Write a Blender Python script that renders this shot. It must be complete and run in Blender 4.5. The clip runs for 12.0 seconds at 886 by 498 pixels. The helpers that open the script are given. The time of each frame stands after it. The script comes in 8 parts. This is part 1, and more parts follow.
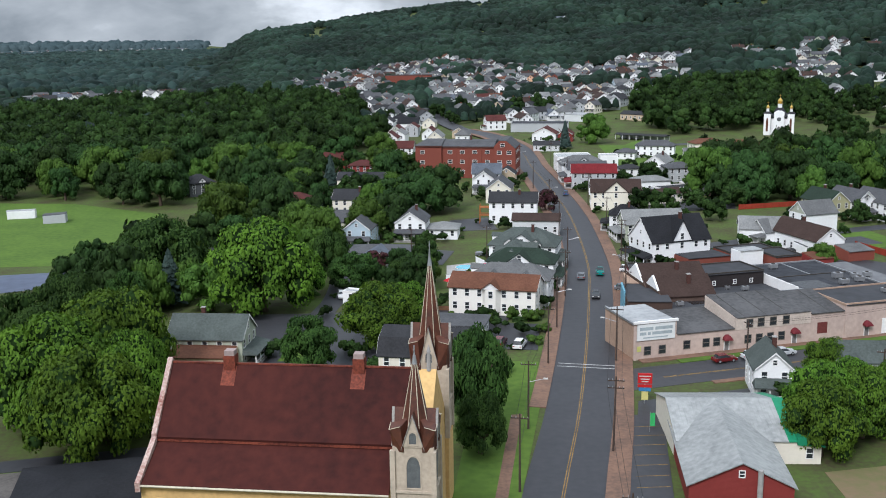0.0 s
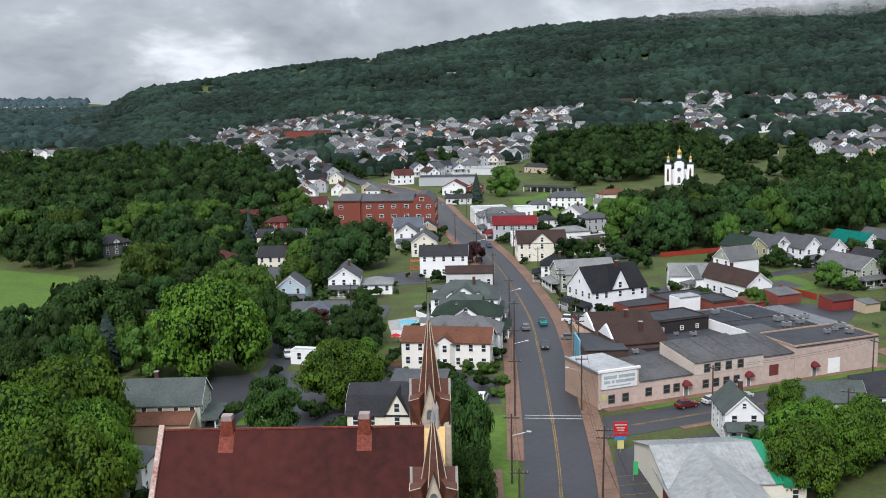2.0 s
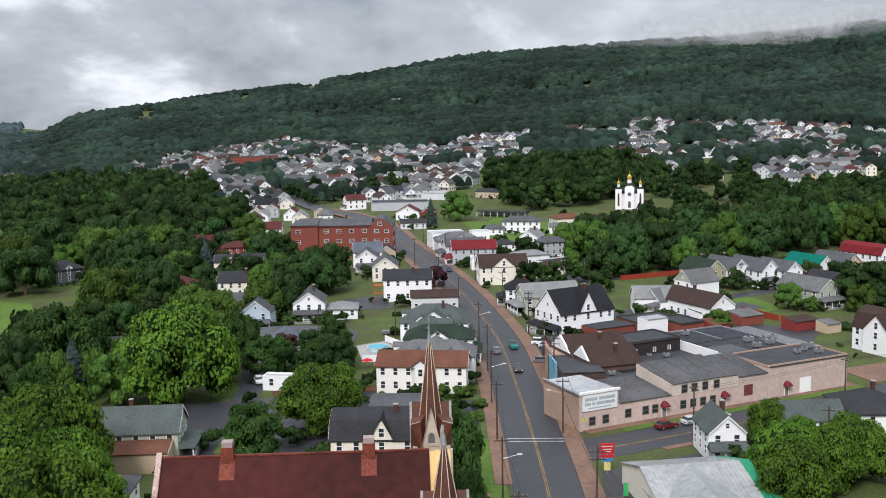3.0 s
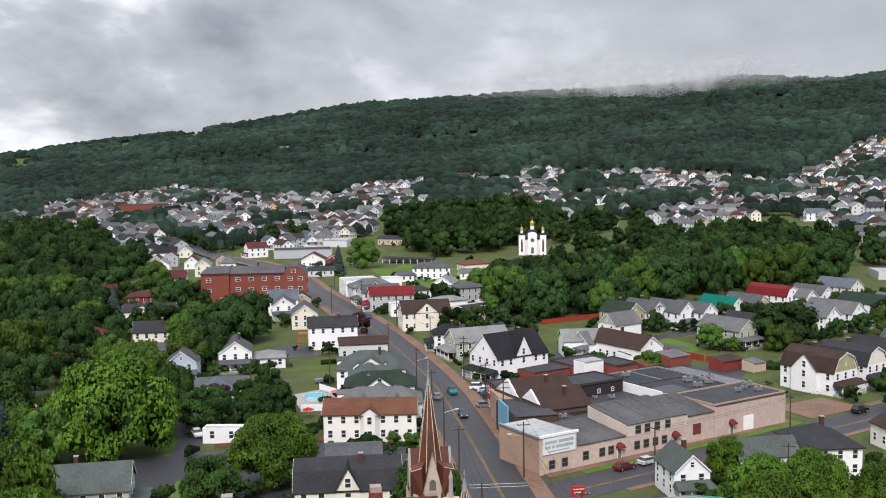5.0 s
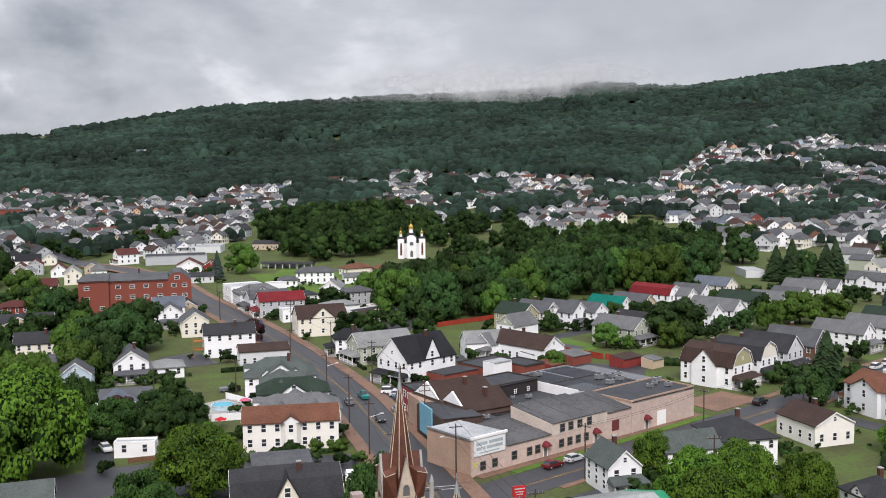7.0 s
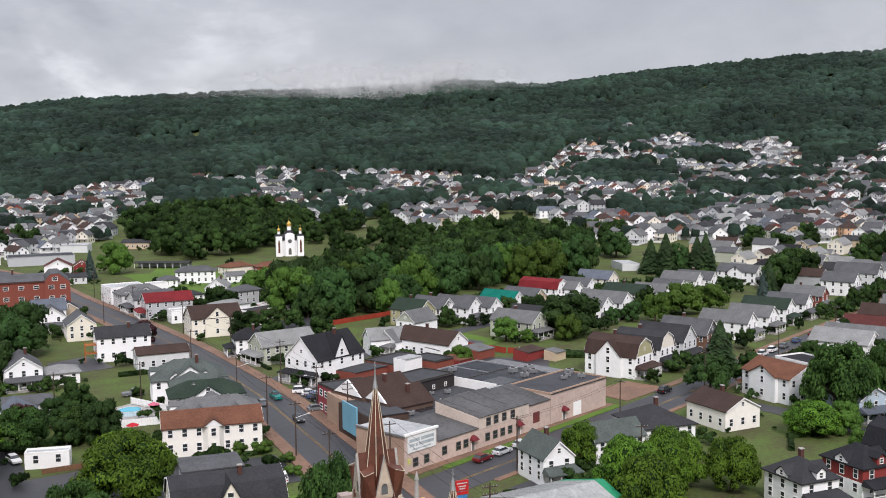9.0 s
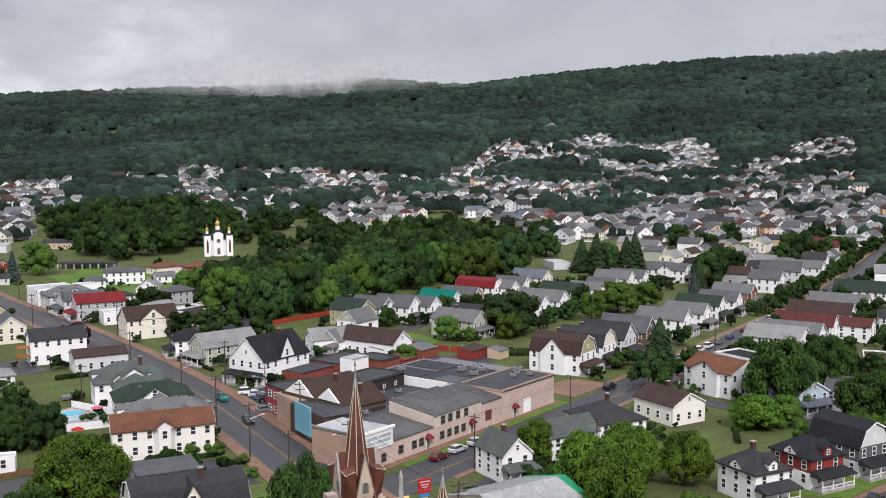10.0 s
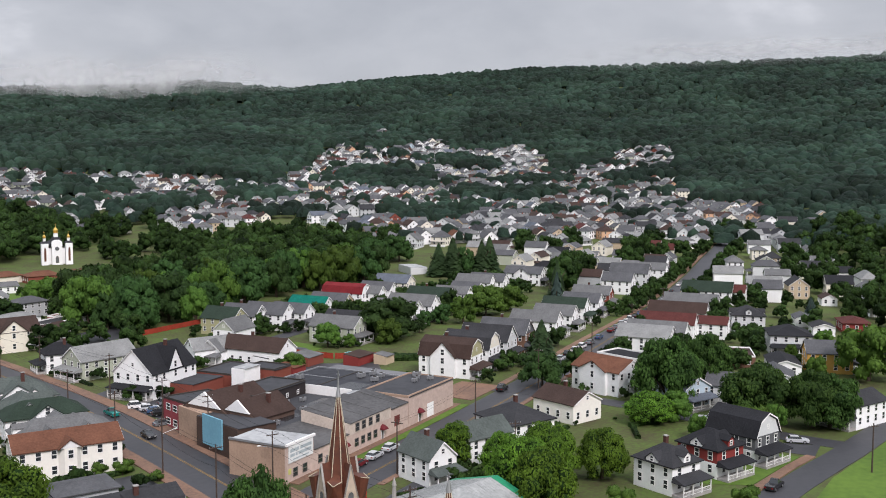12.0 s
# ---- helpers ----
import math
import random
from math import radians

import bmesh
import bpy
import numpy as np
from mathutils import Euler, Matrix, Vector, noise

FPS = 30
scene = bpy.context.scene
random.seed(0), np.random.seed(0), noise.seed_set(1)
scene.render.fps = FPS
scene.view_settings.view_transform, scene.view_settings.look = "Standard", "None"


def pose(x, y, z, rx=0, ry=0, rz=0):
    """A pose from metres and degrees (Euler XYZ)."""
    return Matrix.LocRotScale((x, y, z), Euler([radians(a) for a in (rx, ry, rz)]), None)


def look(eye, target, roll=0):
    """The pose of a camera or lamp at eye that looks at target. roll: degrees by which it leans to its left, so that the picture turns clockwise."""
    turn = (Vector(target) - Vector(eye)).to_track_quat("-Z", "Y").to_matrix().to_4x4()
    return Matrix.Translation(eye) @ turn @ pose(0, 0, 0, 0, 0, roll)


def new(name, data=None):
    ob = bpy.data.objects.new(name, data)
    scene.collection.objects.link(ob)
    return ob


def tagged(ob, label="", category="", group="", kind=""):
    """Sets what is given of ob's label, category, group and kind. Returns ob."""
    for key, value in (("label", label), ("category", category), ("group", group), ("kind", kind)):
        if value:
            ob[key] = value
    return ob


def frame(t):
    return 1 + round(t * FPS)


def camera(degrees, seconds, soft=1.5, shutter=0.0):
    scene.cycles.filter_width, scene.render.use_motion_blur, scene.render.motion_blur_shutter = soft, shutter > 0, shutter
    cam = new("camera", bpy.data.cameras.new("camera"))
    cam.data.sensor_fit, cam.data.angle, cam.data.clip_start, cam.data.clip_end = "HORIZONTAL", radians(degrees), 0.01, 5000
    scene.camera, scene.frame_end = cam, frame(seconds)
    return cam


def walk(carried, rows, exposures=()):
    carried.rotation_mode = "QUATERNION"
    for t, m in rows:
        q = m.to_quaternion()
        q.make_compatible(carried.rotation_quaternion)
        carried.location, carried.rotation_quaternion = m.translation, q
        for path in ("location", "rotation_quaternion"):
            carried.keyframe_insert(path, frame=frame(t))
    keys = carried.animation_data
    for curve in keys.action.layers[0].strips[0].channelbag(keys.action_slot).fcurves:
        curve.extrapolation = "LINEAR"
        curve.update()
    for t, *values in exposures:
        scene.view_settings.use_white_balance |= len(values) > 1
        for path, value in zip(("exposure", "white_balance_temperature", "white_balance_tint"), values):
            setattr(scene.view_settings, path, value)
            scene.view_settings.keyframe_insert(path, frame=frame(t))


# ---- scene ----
cam = camera(47.0, 12.0, 1.0)
PATH = [
    (0, (0.491, -1.625, 59.726), (0.564, 0.329, 59.309), -0.9),
    (0.5, (-3.109, -1.289, 59.875), (-2.982, 0.668, 59.485), -0.9),
    (1, (-6.619, -0.598, 59.828), (-6.431, 1.359, 59.463), -1.0),
    (1.5, (-9.834, 0.273, 59.713), (-9.588, 2.228, 59.372), -1.1),
    (2, (-12.809, 1.55, 59.5), (-12.514, 3.502, 59.184), -1.2),
    (2.5, (-16.306, 2.548, 59.275), (-15.949, 4.494, 58.983), -1.2),
    (3, (-19.819, 3.643, 58.933), (-19.407, 5.582, 58.665), -1.0),
    (5, (-32.723, 9.528, 57.948), (-32.082, 11.415, 57.771), -0.8),
    (5.5, (-35.831, 10.99, 57.703), (-35.119, 12.851, 57.536), -0.7),
    (6, (-38.585, 12.576, 57.64), (-37.796, 14.407, 57.473), -0.8),
    (6.5, (-41.409, 14.167, 57.562), (-40.561, 15.971, 57.393), -0.7),
    (7, (-44.406, 15.932, 57.602), (-43.506, 17.71, 57.43), -0.7),
    (9, (-56.165, 22.859, 57.833), (-55.024, 24.491, 57.651), -0.6),
    (9.5, (-59.093, 24.633, 57.863), (-57.887, 26.218, 57.68), -0.5),
    (10, (-61.929, 26.829, 57.788), (-60.662, 28.365, 57.604), -0.3),
    (10.5, (-65.429, 29.46, 57.975), (-64.095, 30.94, 57.79), -0.2),
    (11, (-69.172, 32.394, 58.165), (-67.765, 33.804, 57.982), 0.0),
    (11.5, (-73.004, 35.387, 58.322), (-71.533, 36.73, 58.144), 0.1),
    (12, (-76.378, 38.467, 58.492), (-74.86, 39.757, 58.316), 0.1),
]
walk(cam, [(t, look(eye, target, roll)) for t, eye, target, roll in PATH], [(0.0, 0.06, 5900, 16), (3.0, 0.14, 6150, 19), (6.0, 0.18, 6330, 21), (12.0, 0.12, 6330, 22)])

# ---- sky and light: a low broken overcast ----
world = bpy.data.worlds.new("overcast")
scene.world = world
world.use_nodes = True
wn, wl = world.node_tree.nodes, world.node_tree.links
wn.clear()


def wnode(kind, **inputs):
    n = wn.new(kind)
    for k, v in inputs.items():
        n.inputs[k.replace("_", " ")].default_value = v
    return n


w_out = wnode("ShaderNodeOutputWorld")
w_bg = wnode("ShaderNodeBackground", Strength=0.108)
w_sky = wn.new("ShaderNodeTexSky")
w_sky.sky_type, w_sky.sun_disc = "NISHITA", False
w_sky.sun_elevation, w_sky.sun_rotation = radians(43), radians(207)
w_sky.air_density, w_sky.dust_density, w_sky.altitude = 1.0, 4.0, 200
w_co = wn.new("ShaderNodeTexCoord")
w_sep = wn.new("ShaderNodeSeparateXYZ")
wl.new(w_co.outputs["Generated"], w_sep.inputs[0])
# heaped grey cloud, broken to the north-west and closed elsewhere
w_map = wn.new("ShaderNodeMapping")
w_map.inputs["Location"].default_value, w_map.inputs["Scale"].default_value = (2.3, 0.4, 0.0), (1.0, 1.0, 2.1)
wl.new(w_co.outputs["Generated"], w_map.inputs[0])
w_n1 = wnode("ShaderNodeTexNoise", Scale=4.6, Detail=6.0, Roughness=0.52, Distortion=0.35)
w_n2 = wnode("ShaderNodeTexNoise", Scale=11.0, Detail=6.0, Roughness=0.55, Distortion=0.2)
wl.new(w_map.outputs[0], w_n1.inputs["Vector"])
wl.new(w_map.outputs[0], w_n2.inputs["Vector"])
w_mix = wnode("ShaderNodeMix", Factor=0.3)
wl.new(w_n1.outputs["Fac"], w_mix.inputs[2])
wl.new(w_n2.outputs["Fac"], w_mix.inputs[3])
w_dot = wn.new("ShaderNodeVectorMath")
w_dot.operation = "DOT_PRODUCT"
w_dot.inputs[1].default_value = (-0.36, 0.93, 0.05)
wl.new(w_co.outputs["Generated"], w_dot.inputs[0])
w_open = wnode("ShaderNodeMapRange")
w_open.interpolation_type = "SMOOTHSTEP"
w_open.inputs[1].default_value, w_open.inputs[2].default_value, w_open.inputs[3].default_value, w_open.inputs[4].default_value = 0.6, 0.99, 0.5, 1.9
wl.new(w_dot.outputs["Value"], w_open.inputs[0])
w_off = wn.new("ShaderNodeMath")
w_off.operation = "SUBTRACT"
w_off.inputs[1].default_value = 0.468
wl.new(w_mix.outputs[0], w_off.inputs[0])
w_con = wn.new("ShaderNodeMath")
w_con.operation = "MULTIPLY_ADD"
w_con.inputs[2].default_value = 0.5
wl.new(w_off.outputs[0], w_con.inputs[0])
wl.new(w_open.outputs[0], w_con.inputs[1])
w_ramp = wn.new("ShaderNodeValToRGB")
cr = w_ramp.color_ramp
cr.elements[0].position, cr.elements[0].color = 0.3, (2.6, 2.98, 3.1, 1)
cr.elements[1].position, cr.elements[1].color = 0.72, (8.3, 8.8, 8.6, 1)
for at_, tone in ((0.45, (3.85, 4.25, 4.3, 1)), (0.56, (4.7, 5.12, 5.1, 1))):
    e = cr.elements.new(at_)
    e.color = tone
wl.new(w_con.outputs[0], w_ramp.inputs[0])
w_cl = wn.new("ShaderNodeMix")
w_cl.data_type = "RGBA"
w_cl.inputs[0].default_value = 0.93
wl.new(w_sky.outputs[0], w_cl.inputs[6])
wl.new(w_ramp.outputs[0], w_cl.inputs[7])
# an overcast sky is about three times as bright overhead as at the horizon
w_up = wnode("ShaderNodeMapRange")
w_up.inputs[1].default_value, w_up.inputs[2].default_value, w_up.inputs[3].default_value, w_up.inputs[4].default_value = 0.22, 1.0, 1.0, 3.2
wl.new(w_sep.outputs[2], w_up.inputs[0])
w_mul = wn.new("ShaderNodeVectorMath")
w_mul.operation = "MULTIPLY"
wl.new(w_cl.outputs[2], w_mul.inputs[0])
wl.new(w_up.outputs[0], w_mul.inputs[1])
wl.new(w_mul.outputs[0], w_bg.inputs[0])
wl.new(w_bg.outputs[0], w_out.inputs[0])

sun = new("sun", bpy.data.lights.new("sun", "SUN"))
sun.data.energy, sun.data.angle, sun.data.color = 2.8, radians(16), (1.0, 0.96, 0.9)
sun.matrix_world = look((0, 0, 300), (40, 80, 300 - 85))

# ---- materials ----
MATS = {}


def material(name, color, rough=0.85, color2=None, scale=1.0, bump=0.15, detail=0.0, rand=0.0, island=0.0, metal=0.0, spec=0.14, courses=0.0, stain=0.25, lift=0.0):
    """A procedural surface: broad stains and fine grain, two tones, relief; courses: height in metres of boards or shingle rows."""
    if name in MATS:
        return MATS[name]
    m = bpy.data.materials.new(name)
    m.use_nodes = True
    n, l = m.node_tree.nodes, m.node_tree.links
    b = n["Principled BSDF"]
    b.inputs["Roughness"].default_value, b.inputs["Metallic"].default_value = rough, metal
    b.inputs["Specular IOR Level"].default_value = spec
    co = n.new("ShaderNodeTexCoord")
    fine, broad = n.new("ShaderNodeTexNoise"), n.new("ShaderNodeTexNoise")
    fine.inputs["Scale"].default_value, fine.inputs["Detail"].default_value = 2.2 * scale, 6
    broad.inputs["Scale"].default_value, broad.inputs["Detail"].default_value = 0.22 * scale, 4
    for t in (fine, broad):
        l.new(co.outputs["Object"], t.inputs["Vector"])
    c2 = color2 or tuple(c * (1 - stain) for c in color)
    ramp = n.new("ShaderNodeValToRGB")
    ramp.color_ramp.elements[0].position, ramp.color_ramp.elements[0].color = 0.36, (*c2, 1)
    ramp.color_ramp.elements[1].position, ramp.color_ramp.elements[1].color = 0.62, (*color, 1)
    mx = n.new("ShaderNodeMix")
    mx.inputs[0].default_value = 0.5
    l.new(fine.outputs["Fac"], mx.inputs[2])
    l.new(broad.outputs["Fac"], mx.inputs[3])
    l.new(mx.outputs[0], ramp.inputs[0])
    col, height = ramp.outputs[0], fine.outputs["Fac"]
    if courses:
        sp = n.new("ShaderNodeSeparateXYZ")
        l.new(co.outputs["Object"], sp.inputs[0])
        mu = n.new("ShaderNodeMath")
        mu.operation = "DIVIDE"
        mu.inputs[1].default_value = courses
        l.new(sp.outputs[2], mu.inputs[0])
        fr = n.new("ShaderNodeMath")
        fr.operation = "FRACT"
        l.new(mu.outputs[0], fr.inputs[0])
        ad = n.new("ShaderNodeMath")
        ad.operation = "ADD"
        l.new(fr.outputs[0], ad.inputs[0])
        l.new(fine.outputs["Fac"], ad.inputs[1])
        height = ad.outputs[0]
    if rand or island:
        src = n.new("ShaderNodeObjectInfo") if rand else n.new("ShaderNodeNewGeometry")
        hs = n.new("ShaderNodeHueSaturation")
        mr, mh = n.new("ShaderNodeMapRange"), n.new("ShaderNodeMapRange")
        k = rand or island
        mr.inputs[3].default_value, mr.inputs[4].default_value = 1 - k, 1 + k
        mh.inputs[3].default_value, mh.inputs[4].default_value = 0.5 - 0.045 * k, 0.5 + 0.03 * k
        out = src.outputs["Random"] if rand else src.outputs["Random Per Island"]
        l.new(out, mr.inputs[0])
        l.new(out, mh.inputs[0])
        l.new(mr.outputs[0], hs.inputs["Value"])
        l.new(mh.outputs[0], hs.inputs["Hue"])
        l.new(col, hs.inputs["Color"])
        col = hs.outputs[0]
    l.new(col, b.inputs["Base Color"])
    if bump:
        bp = n.new("ShaderNodeBump")
        bp.inputs["Strength"].default_value, bp.inputs["Distance"].default_value = bump, 0.05
        l.new(height, bp.inputs["Height"])
        l.new(bp.outputs[0], b.inputs["Normal"])
    MATS[name] = m
    return m


SIDING = {"white": (0.82, 0.83, 0.82), "offwhite": (0.8, 0.78, 0.71), "cream": (0.75, 0.71, 0.6), "grey": (0.42, 0.44, 0.45), "pale_grey": (0.58, 0.6, 0.6), "tan": (0.50, 0.40, 0.28),
          "sage": (0.40, 0.43, 0.34), "red": (0.22, 0.04, 0.035), "dark": (0.10, 0.105, 0.11), "blue": (0.42, 0.52, 0.58), "yellow": (0.55, 0.32, 0.08),
          "brick": (0.20, 0.06, 0.042), "brown": (0.16, 0.09, 0.06), "peach": (0.62, 0.38, 0.24), "stone": (0.5, 0.45, 0.36), "khaki": (0.36, 0.35, 0.2)}
ROOFS = {"black": (0.021, 0.022, 0.025), "charcoal": (0.037, 0.038, 0.041), "slate": (0.089, 0.092, 0.097), "grey": (0.132, 0.135, 0.135), "pale": (0.221, 0.227, 0.221),
         "brown": (0.053, 0.034, 0.028), "rust": (0.139, 0.061, 0.037), "maroon": (0.090, 0.029, 0.025), "red": (0.164, 0.018, 0.021), "green": (0.025, 0.041, 0.029),
         "teal": (0.000, 0.131, 0.098), "copperred": (0.090, 0.025, 0.018), "bluegrey": (0.107, 0.123, 0.148), "greengrey": (0.082, 0.098, 0.090), "tin": (0.410, 0.426, 0.426)}


def wall_mat(c):
    return material("siding_" + c, SIDING[c], 0.75, stain=0.09, scale=0.8, bump=0.35, courses=0.0 if c in ("brick", "stone") else 0.16)


def roof_mat(c):
    return material("shingle_" + c, ROOFS[c], 0.8, stain=0.38, scale=1.1, bump=0.5, courses=0.2, spec=0.12)


M_TRIM = material("white_trim", (0.76, 0.76, 0.74), 0.6, stain=0.12, bump=0.05)
M_DARKTRIM = material("dark_trim", (0.05, 0.045, 0.04), 0.6, bump=0.05)
M_GLASS = material("window_glass", (0.03, 0.036, 0.04), 0.08, stain=0.3, bump=0.0, spec=0.6)
M_BRICK = material("chimney_brick", (0.09, 0.043, 0.035), 0.9, stain=0.4, bump=0.4, scale=2)
M_ASPHALT = material("wet_asphalt", (0.042, 0.042, 0.046), 0.55, color2=(0.028, 0.029, 0.033), scale=0.35, bump=0.25, spec=0.3)
M_SIDEWALK = material("brick_pavement", (0.2, 0.118, 0.08), 0.75, color2=(0.115, 0.075, 0.057), scale=0.7, bump=0.3)
M_CONCRETE = material("concrete", (0.34, 0.33, 0.31), 0.85, stain=0.35, scale=0.6, bump=0.3)
M_YELLOW = material("road_paint_yellow", (0.3, 0.19, 0.06), 0.75, stain=0.6, scale=2)
M_WHITE = material("road_paint_white", (0.5, 0.5, 0.48), 0.7, stain=0.45, scale=2)
M_LEAF = material("leaves", (0.118, 0.23, 0.025), 0.6, color2=(0.034, 0.074, 0.011), scale=6, bump=0.0, rand=0.3, spec=0.06)
M_LEAF_DARK = material("leaves_dark", (0.056, 0.11, 0.024), 0.65, color2=(0.018, 0.04, 0.012), scale=6, bump=0.0, rand=0.25, spec=0.06)
# dark woodland green with some blue of distance haze mixed into the colour
M_FAR_HAZE = material("woodland", (0.0182, 0.0365, 0.0232), 0.8, color2=(0.0078, 0.0174, 0.0126), scale=0.06, bump=0.0, island=0.4, spec=0.1)
def leafy_relief(m, scale, strength):
    """Fine lumps of foliage over the crowns."""
    n, l = m.node_tree.nodes, m.node_tree.links
    co, t, b = n.new("ShaderNodeTexCoord"), n.new("ShaderNodeTexNoise"), n.new("ShaderNodeBump")
    t.inputs["Scale"].default_value, t.inputs["Detail"].default_value, t.inputs["Roughness"].default_value = scale, 3, 0.6
    b.inputs["Strength"].default_value, b.inputs["Distance"].default_value = strength, 2.0
    l.new(co.outputs["Object"], t.inputs["Vector"])
    l.new(t.outputs["Fac"], b.inputs["Height"])
    l.new(b.outputs[0], n["Principled BSDF"].inputs["Normal"])


def broad_tone(m, scale, low, high):
    """Stands of other kinds and ages: lighter and darker patches hundreds of metres wide."""
    n, l = m.node_tree.nodes, m.node_tree.links
    b = n["Principled BSDF"].inputs["Base Color"]
    src = b.links[0].from_socket
    co, t, r, h = n.new("ShaderNodeTexCoord"), n.new("ShaderNodeTexNoise"), n.new("ShaderNodeMapRange"), n.new("ShaderNodeHueSaturation")
    t.inputs["Scale"].default_value, t.inputs["Detail"].default_value = scale, 3
    r.inputs[1].default_value, r.inputs[2].default_value, r.inputs[3].default_value, r.inputs[4].default_value = 0.38, 0.62, low, high
    l.new(co.outputs["Object"], t.inputs["Vector"])
    l.new(t.outputs["Fac"], r.inputs[0])
    l.new(r.outputs[0], h.inputs["Value"])
    l.new(src, h.inputs["Color"])
    l.new(h.outputs[0], b)


leafy_relief(M_FAR_HAZE, 0.35, 0.8)
broad_tone(M_FAR_HAZE, 0.006, 0.62, 1.25)
broad_tone(M_FAR_HAZE, 0.03, 0.8, 1.2)
M_GROVE = material("grove_leaves", (0.045, 0.088, 0.022), 0.65, color2=(0.012, 0.028, 0.009), scale=0.5, bump=0.0, island=0.16, spec=0.05)
broad_tone(M_GROVE, 0.055, 0.55, 1.2)
leafy_relief(M_GROVE, 0.9, 0.9)
M_LEAF_MID = material("leaves_bright", (0.08, 0.148, 0.026), 0.6, color2=(0.026, 0.056, 0.011), scale=5, bump=0.0, rand=0.35, spec=0.06)
M_LEAF_DARKMID = material("leaves_deep", (0.042, 0.088, 0.024), 0.65, color2=(0.013, 0.03, 0.01), scale=5, bump=0.0, rand=0.3, spec=0.06)


def light_through(m, share, tint):
    """Leaves let a part of the light through."""
    n, l = m.node_tree.nodes, m.node_tree.links
    b, out = n["Principled BSDF"], n["Material Output"]
    tr, mx = n.new("ShaderNodeBsdfTranslucent"), n.new("ShaderNodeMixShader")
    g = n.new("ShaderNodeMix")
    g.data_type, g.blend_type = "RGBA", "MULTIPLY"
    g.inputs[0].default_value, g.inputs[7].default_value = 1.0, tint
    l.new(b.inputs["Base Color"].links[0].from_socket, g.inputs[6])
    l.new(g.outputs[2], tr.inputs[0])
    mx.inputs[0].default_value = share
    l.new(b.outputs[0], mx.inputs[1])
    l.new(tr.outputs[0], mx.inputs[2])
    l.new(mx.outputs[0], out.inputs[0])


# haze painted into the base colours: bluer in the valley, paler beyond
M_VALLEY_HAZE = material("valley_woods_hazed", (0.028, 0.05, 0.042), 0.85, color2=(0.010, 0.021, 0.02), scale=0.02, bump=0.0, island=0.35, spec=0.1)
M_DISTANT_HAZE = material("distant_woods_hazed", (0.06, 0.085, 0.09), 0.9, color2=(0.035, 0.055, 0.06), scale=0.004, bump=0.0, spec=0.0)
# darker than the leaves: the shade inside a crown is put into this colour
M_CORE_SHADE = material("inner_leaves_shaded", (0.02, 0.042, 0.012), 0.9, bump=0.0, spec=0.0)
for leafy in (M_LEAF, M_LEAF_DARK, M_LEAF_MID, M_LEAF_DARKMID, M_GROVE):
    light_through(leafy, 0.22, (1.25, 1.3, 0.7, 1))
M_NEEDLE = material("needles", (0.035, 0.06, 0.05), 0.7, color2=(0.015, 0.03, 0.024), scale=0.6, bump=0.0, rand=0.15, spec=0.2)
M_PLUM = material("purple_leaves", (0.05, 0.016, 0.018), 0.6, scale=0.5, bump=0.0, rand=0.2)
M_BARK = material("bark", (0.10, 0.075, 0.055), 0.95, stain=0.4, scale=3, bump=0.6)
M_POLE = material("pole_wood", (0.075, 0.055, 0.045), 0.9, stain=0.35, scale=3, bump=0.3)
M_FLAT = material("tar_roof", (0.05, 0.052, 0.057), 0.7, color2=(0.03, 0.031, 0.034), scale=0.25, bump=0.3)
M_STEEL = material("galvanised_steel", (0.4, 0.41, 0.42), 0.45, metal=0.7, stain=0.2)


# ---- helpers for building ----
def mesh_of(name, bm, *mats):
    bmesh.ops.recalc_face_normals(bm, faces=bm.faces)
    me = bpy.data.meshes.new(name)
    bm.to_mesh(me)
    bm.free()
    for m in mats:
        me.materials.append(m)
    return me


def part(name, bm, mat, parent=None, label="", m=None):
    mats = mat if isinstance(mat, (tuple, list)) else (mat,)
    ob = new(name, bm if isinstance(bm, bpy.types.Mesh) else mesh_of(name, bm, *mats))
    if parent:
        ob.parent = parent
    if m:
        ob.matrix_basis = m
    if label:
        tagged(ob, label)
    return ob


def box(bm, x0, x1, y0, y1, z0, z1, mi=0):
    v = [bm.verts.new((x, y, z)) for z in (z0, z1) for y in (y0, y1) for x in (x0, x1)]
    for f in ((0, 2, 3, 1), (4, 5, 7, 6), (0, 1, 5, 4), (2, 6, 7, 3), (0, 4, 6, 2), (1, 3, 7, 5)):
        bm.faces.new([v[i] for i in f]).material_index = mi
    return bm


def boxm(*a):
    return box(bmesh.new(), *a)


def prism(bm, profile, y0, y1, mi=0):
    """Extrudes an x-z profile from y0 to y1."""
    a = [bm.verts.new((x, y0, z)) for x, z in profile]
    b = [bm.verts.new((x, y1, z)) for x, z in profile]
    n = len(profile)
    bm.faces.new(a).material_index = mi
    bm.faces.new(b[::-1]).material_index = mi
    for i in range(n):
        bm.faces.new((a[i], b[i], b[(i + 1) % n], a[(i + 1) % n])).material_index = mi
    return bm


def hull(bm, bottom, top, mi=0):
    """A closed solid between two loops of equal count (top may shrink to fewer distinct places)."""
    a = [bm.verts.new(p) for p in bottom]
    b = [bm.verts.new(p) for p in top]
    n = len(a)
    bm.faces.new(a[::-1]).material_index = mi
    bm.faces.new(b).material_index = mi
    for i in range(n):
        bm.faces.new((a[i], a[(i + 1) % n], b[(i + 1) % n], b[i])).material_index = mi
    return bm


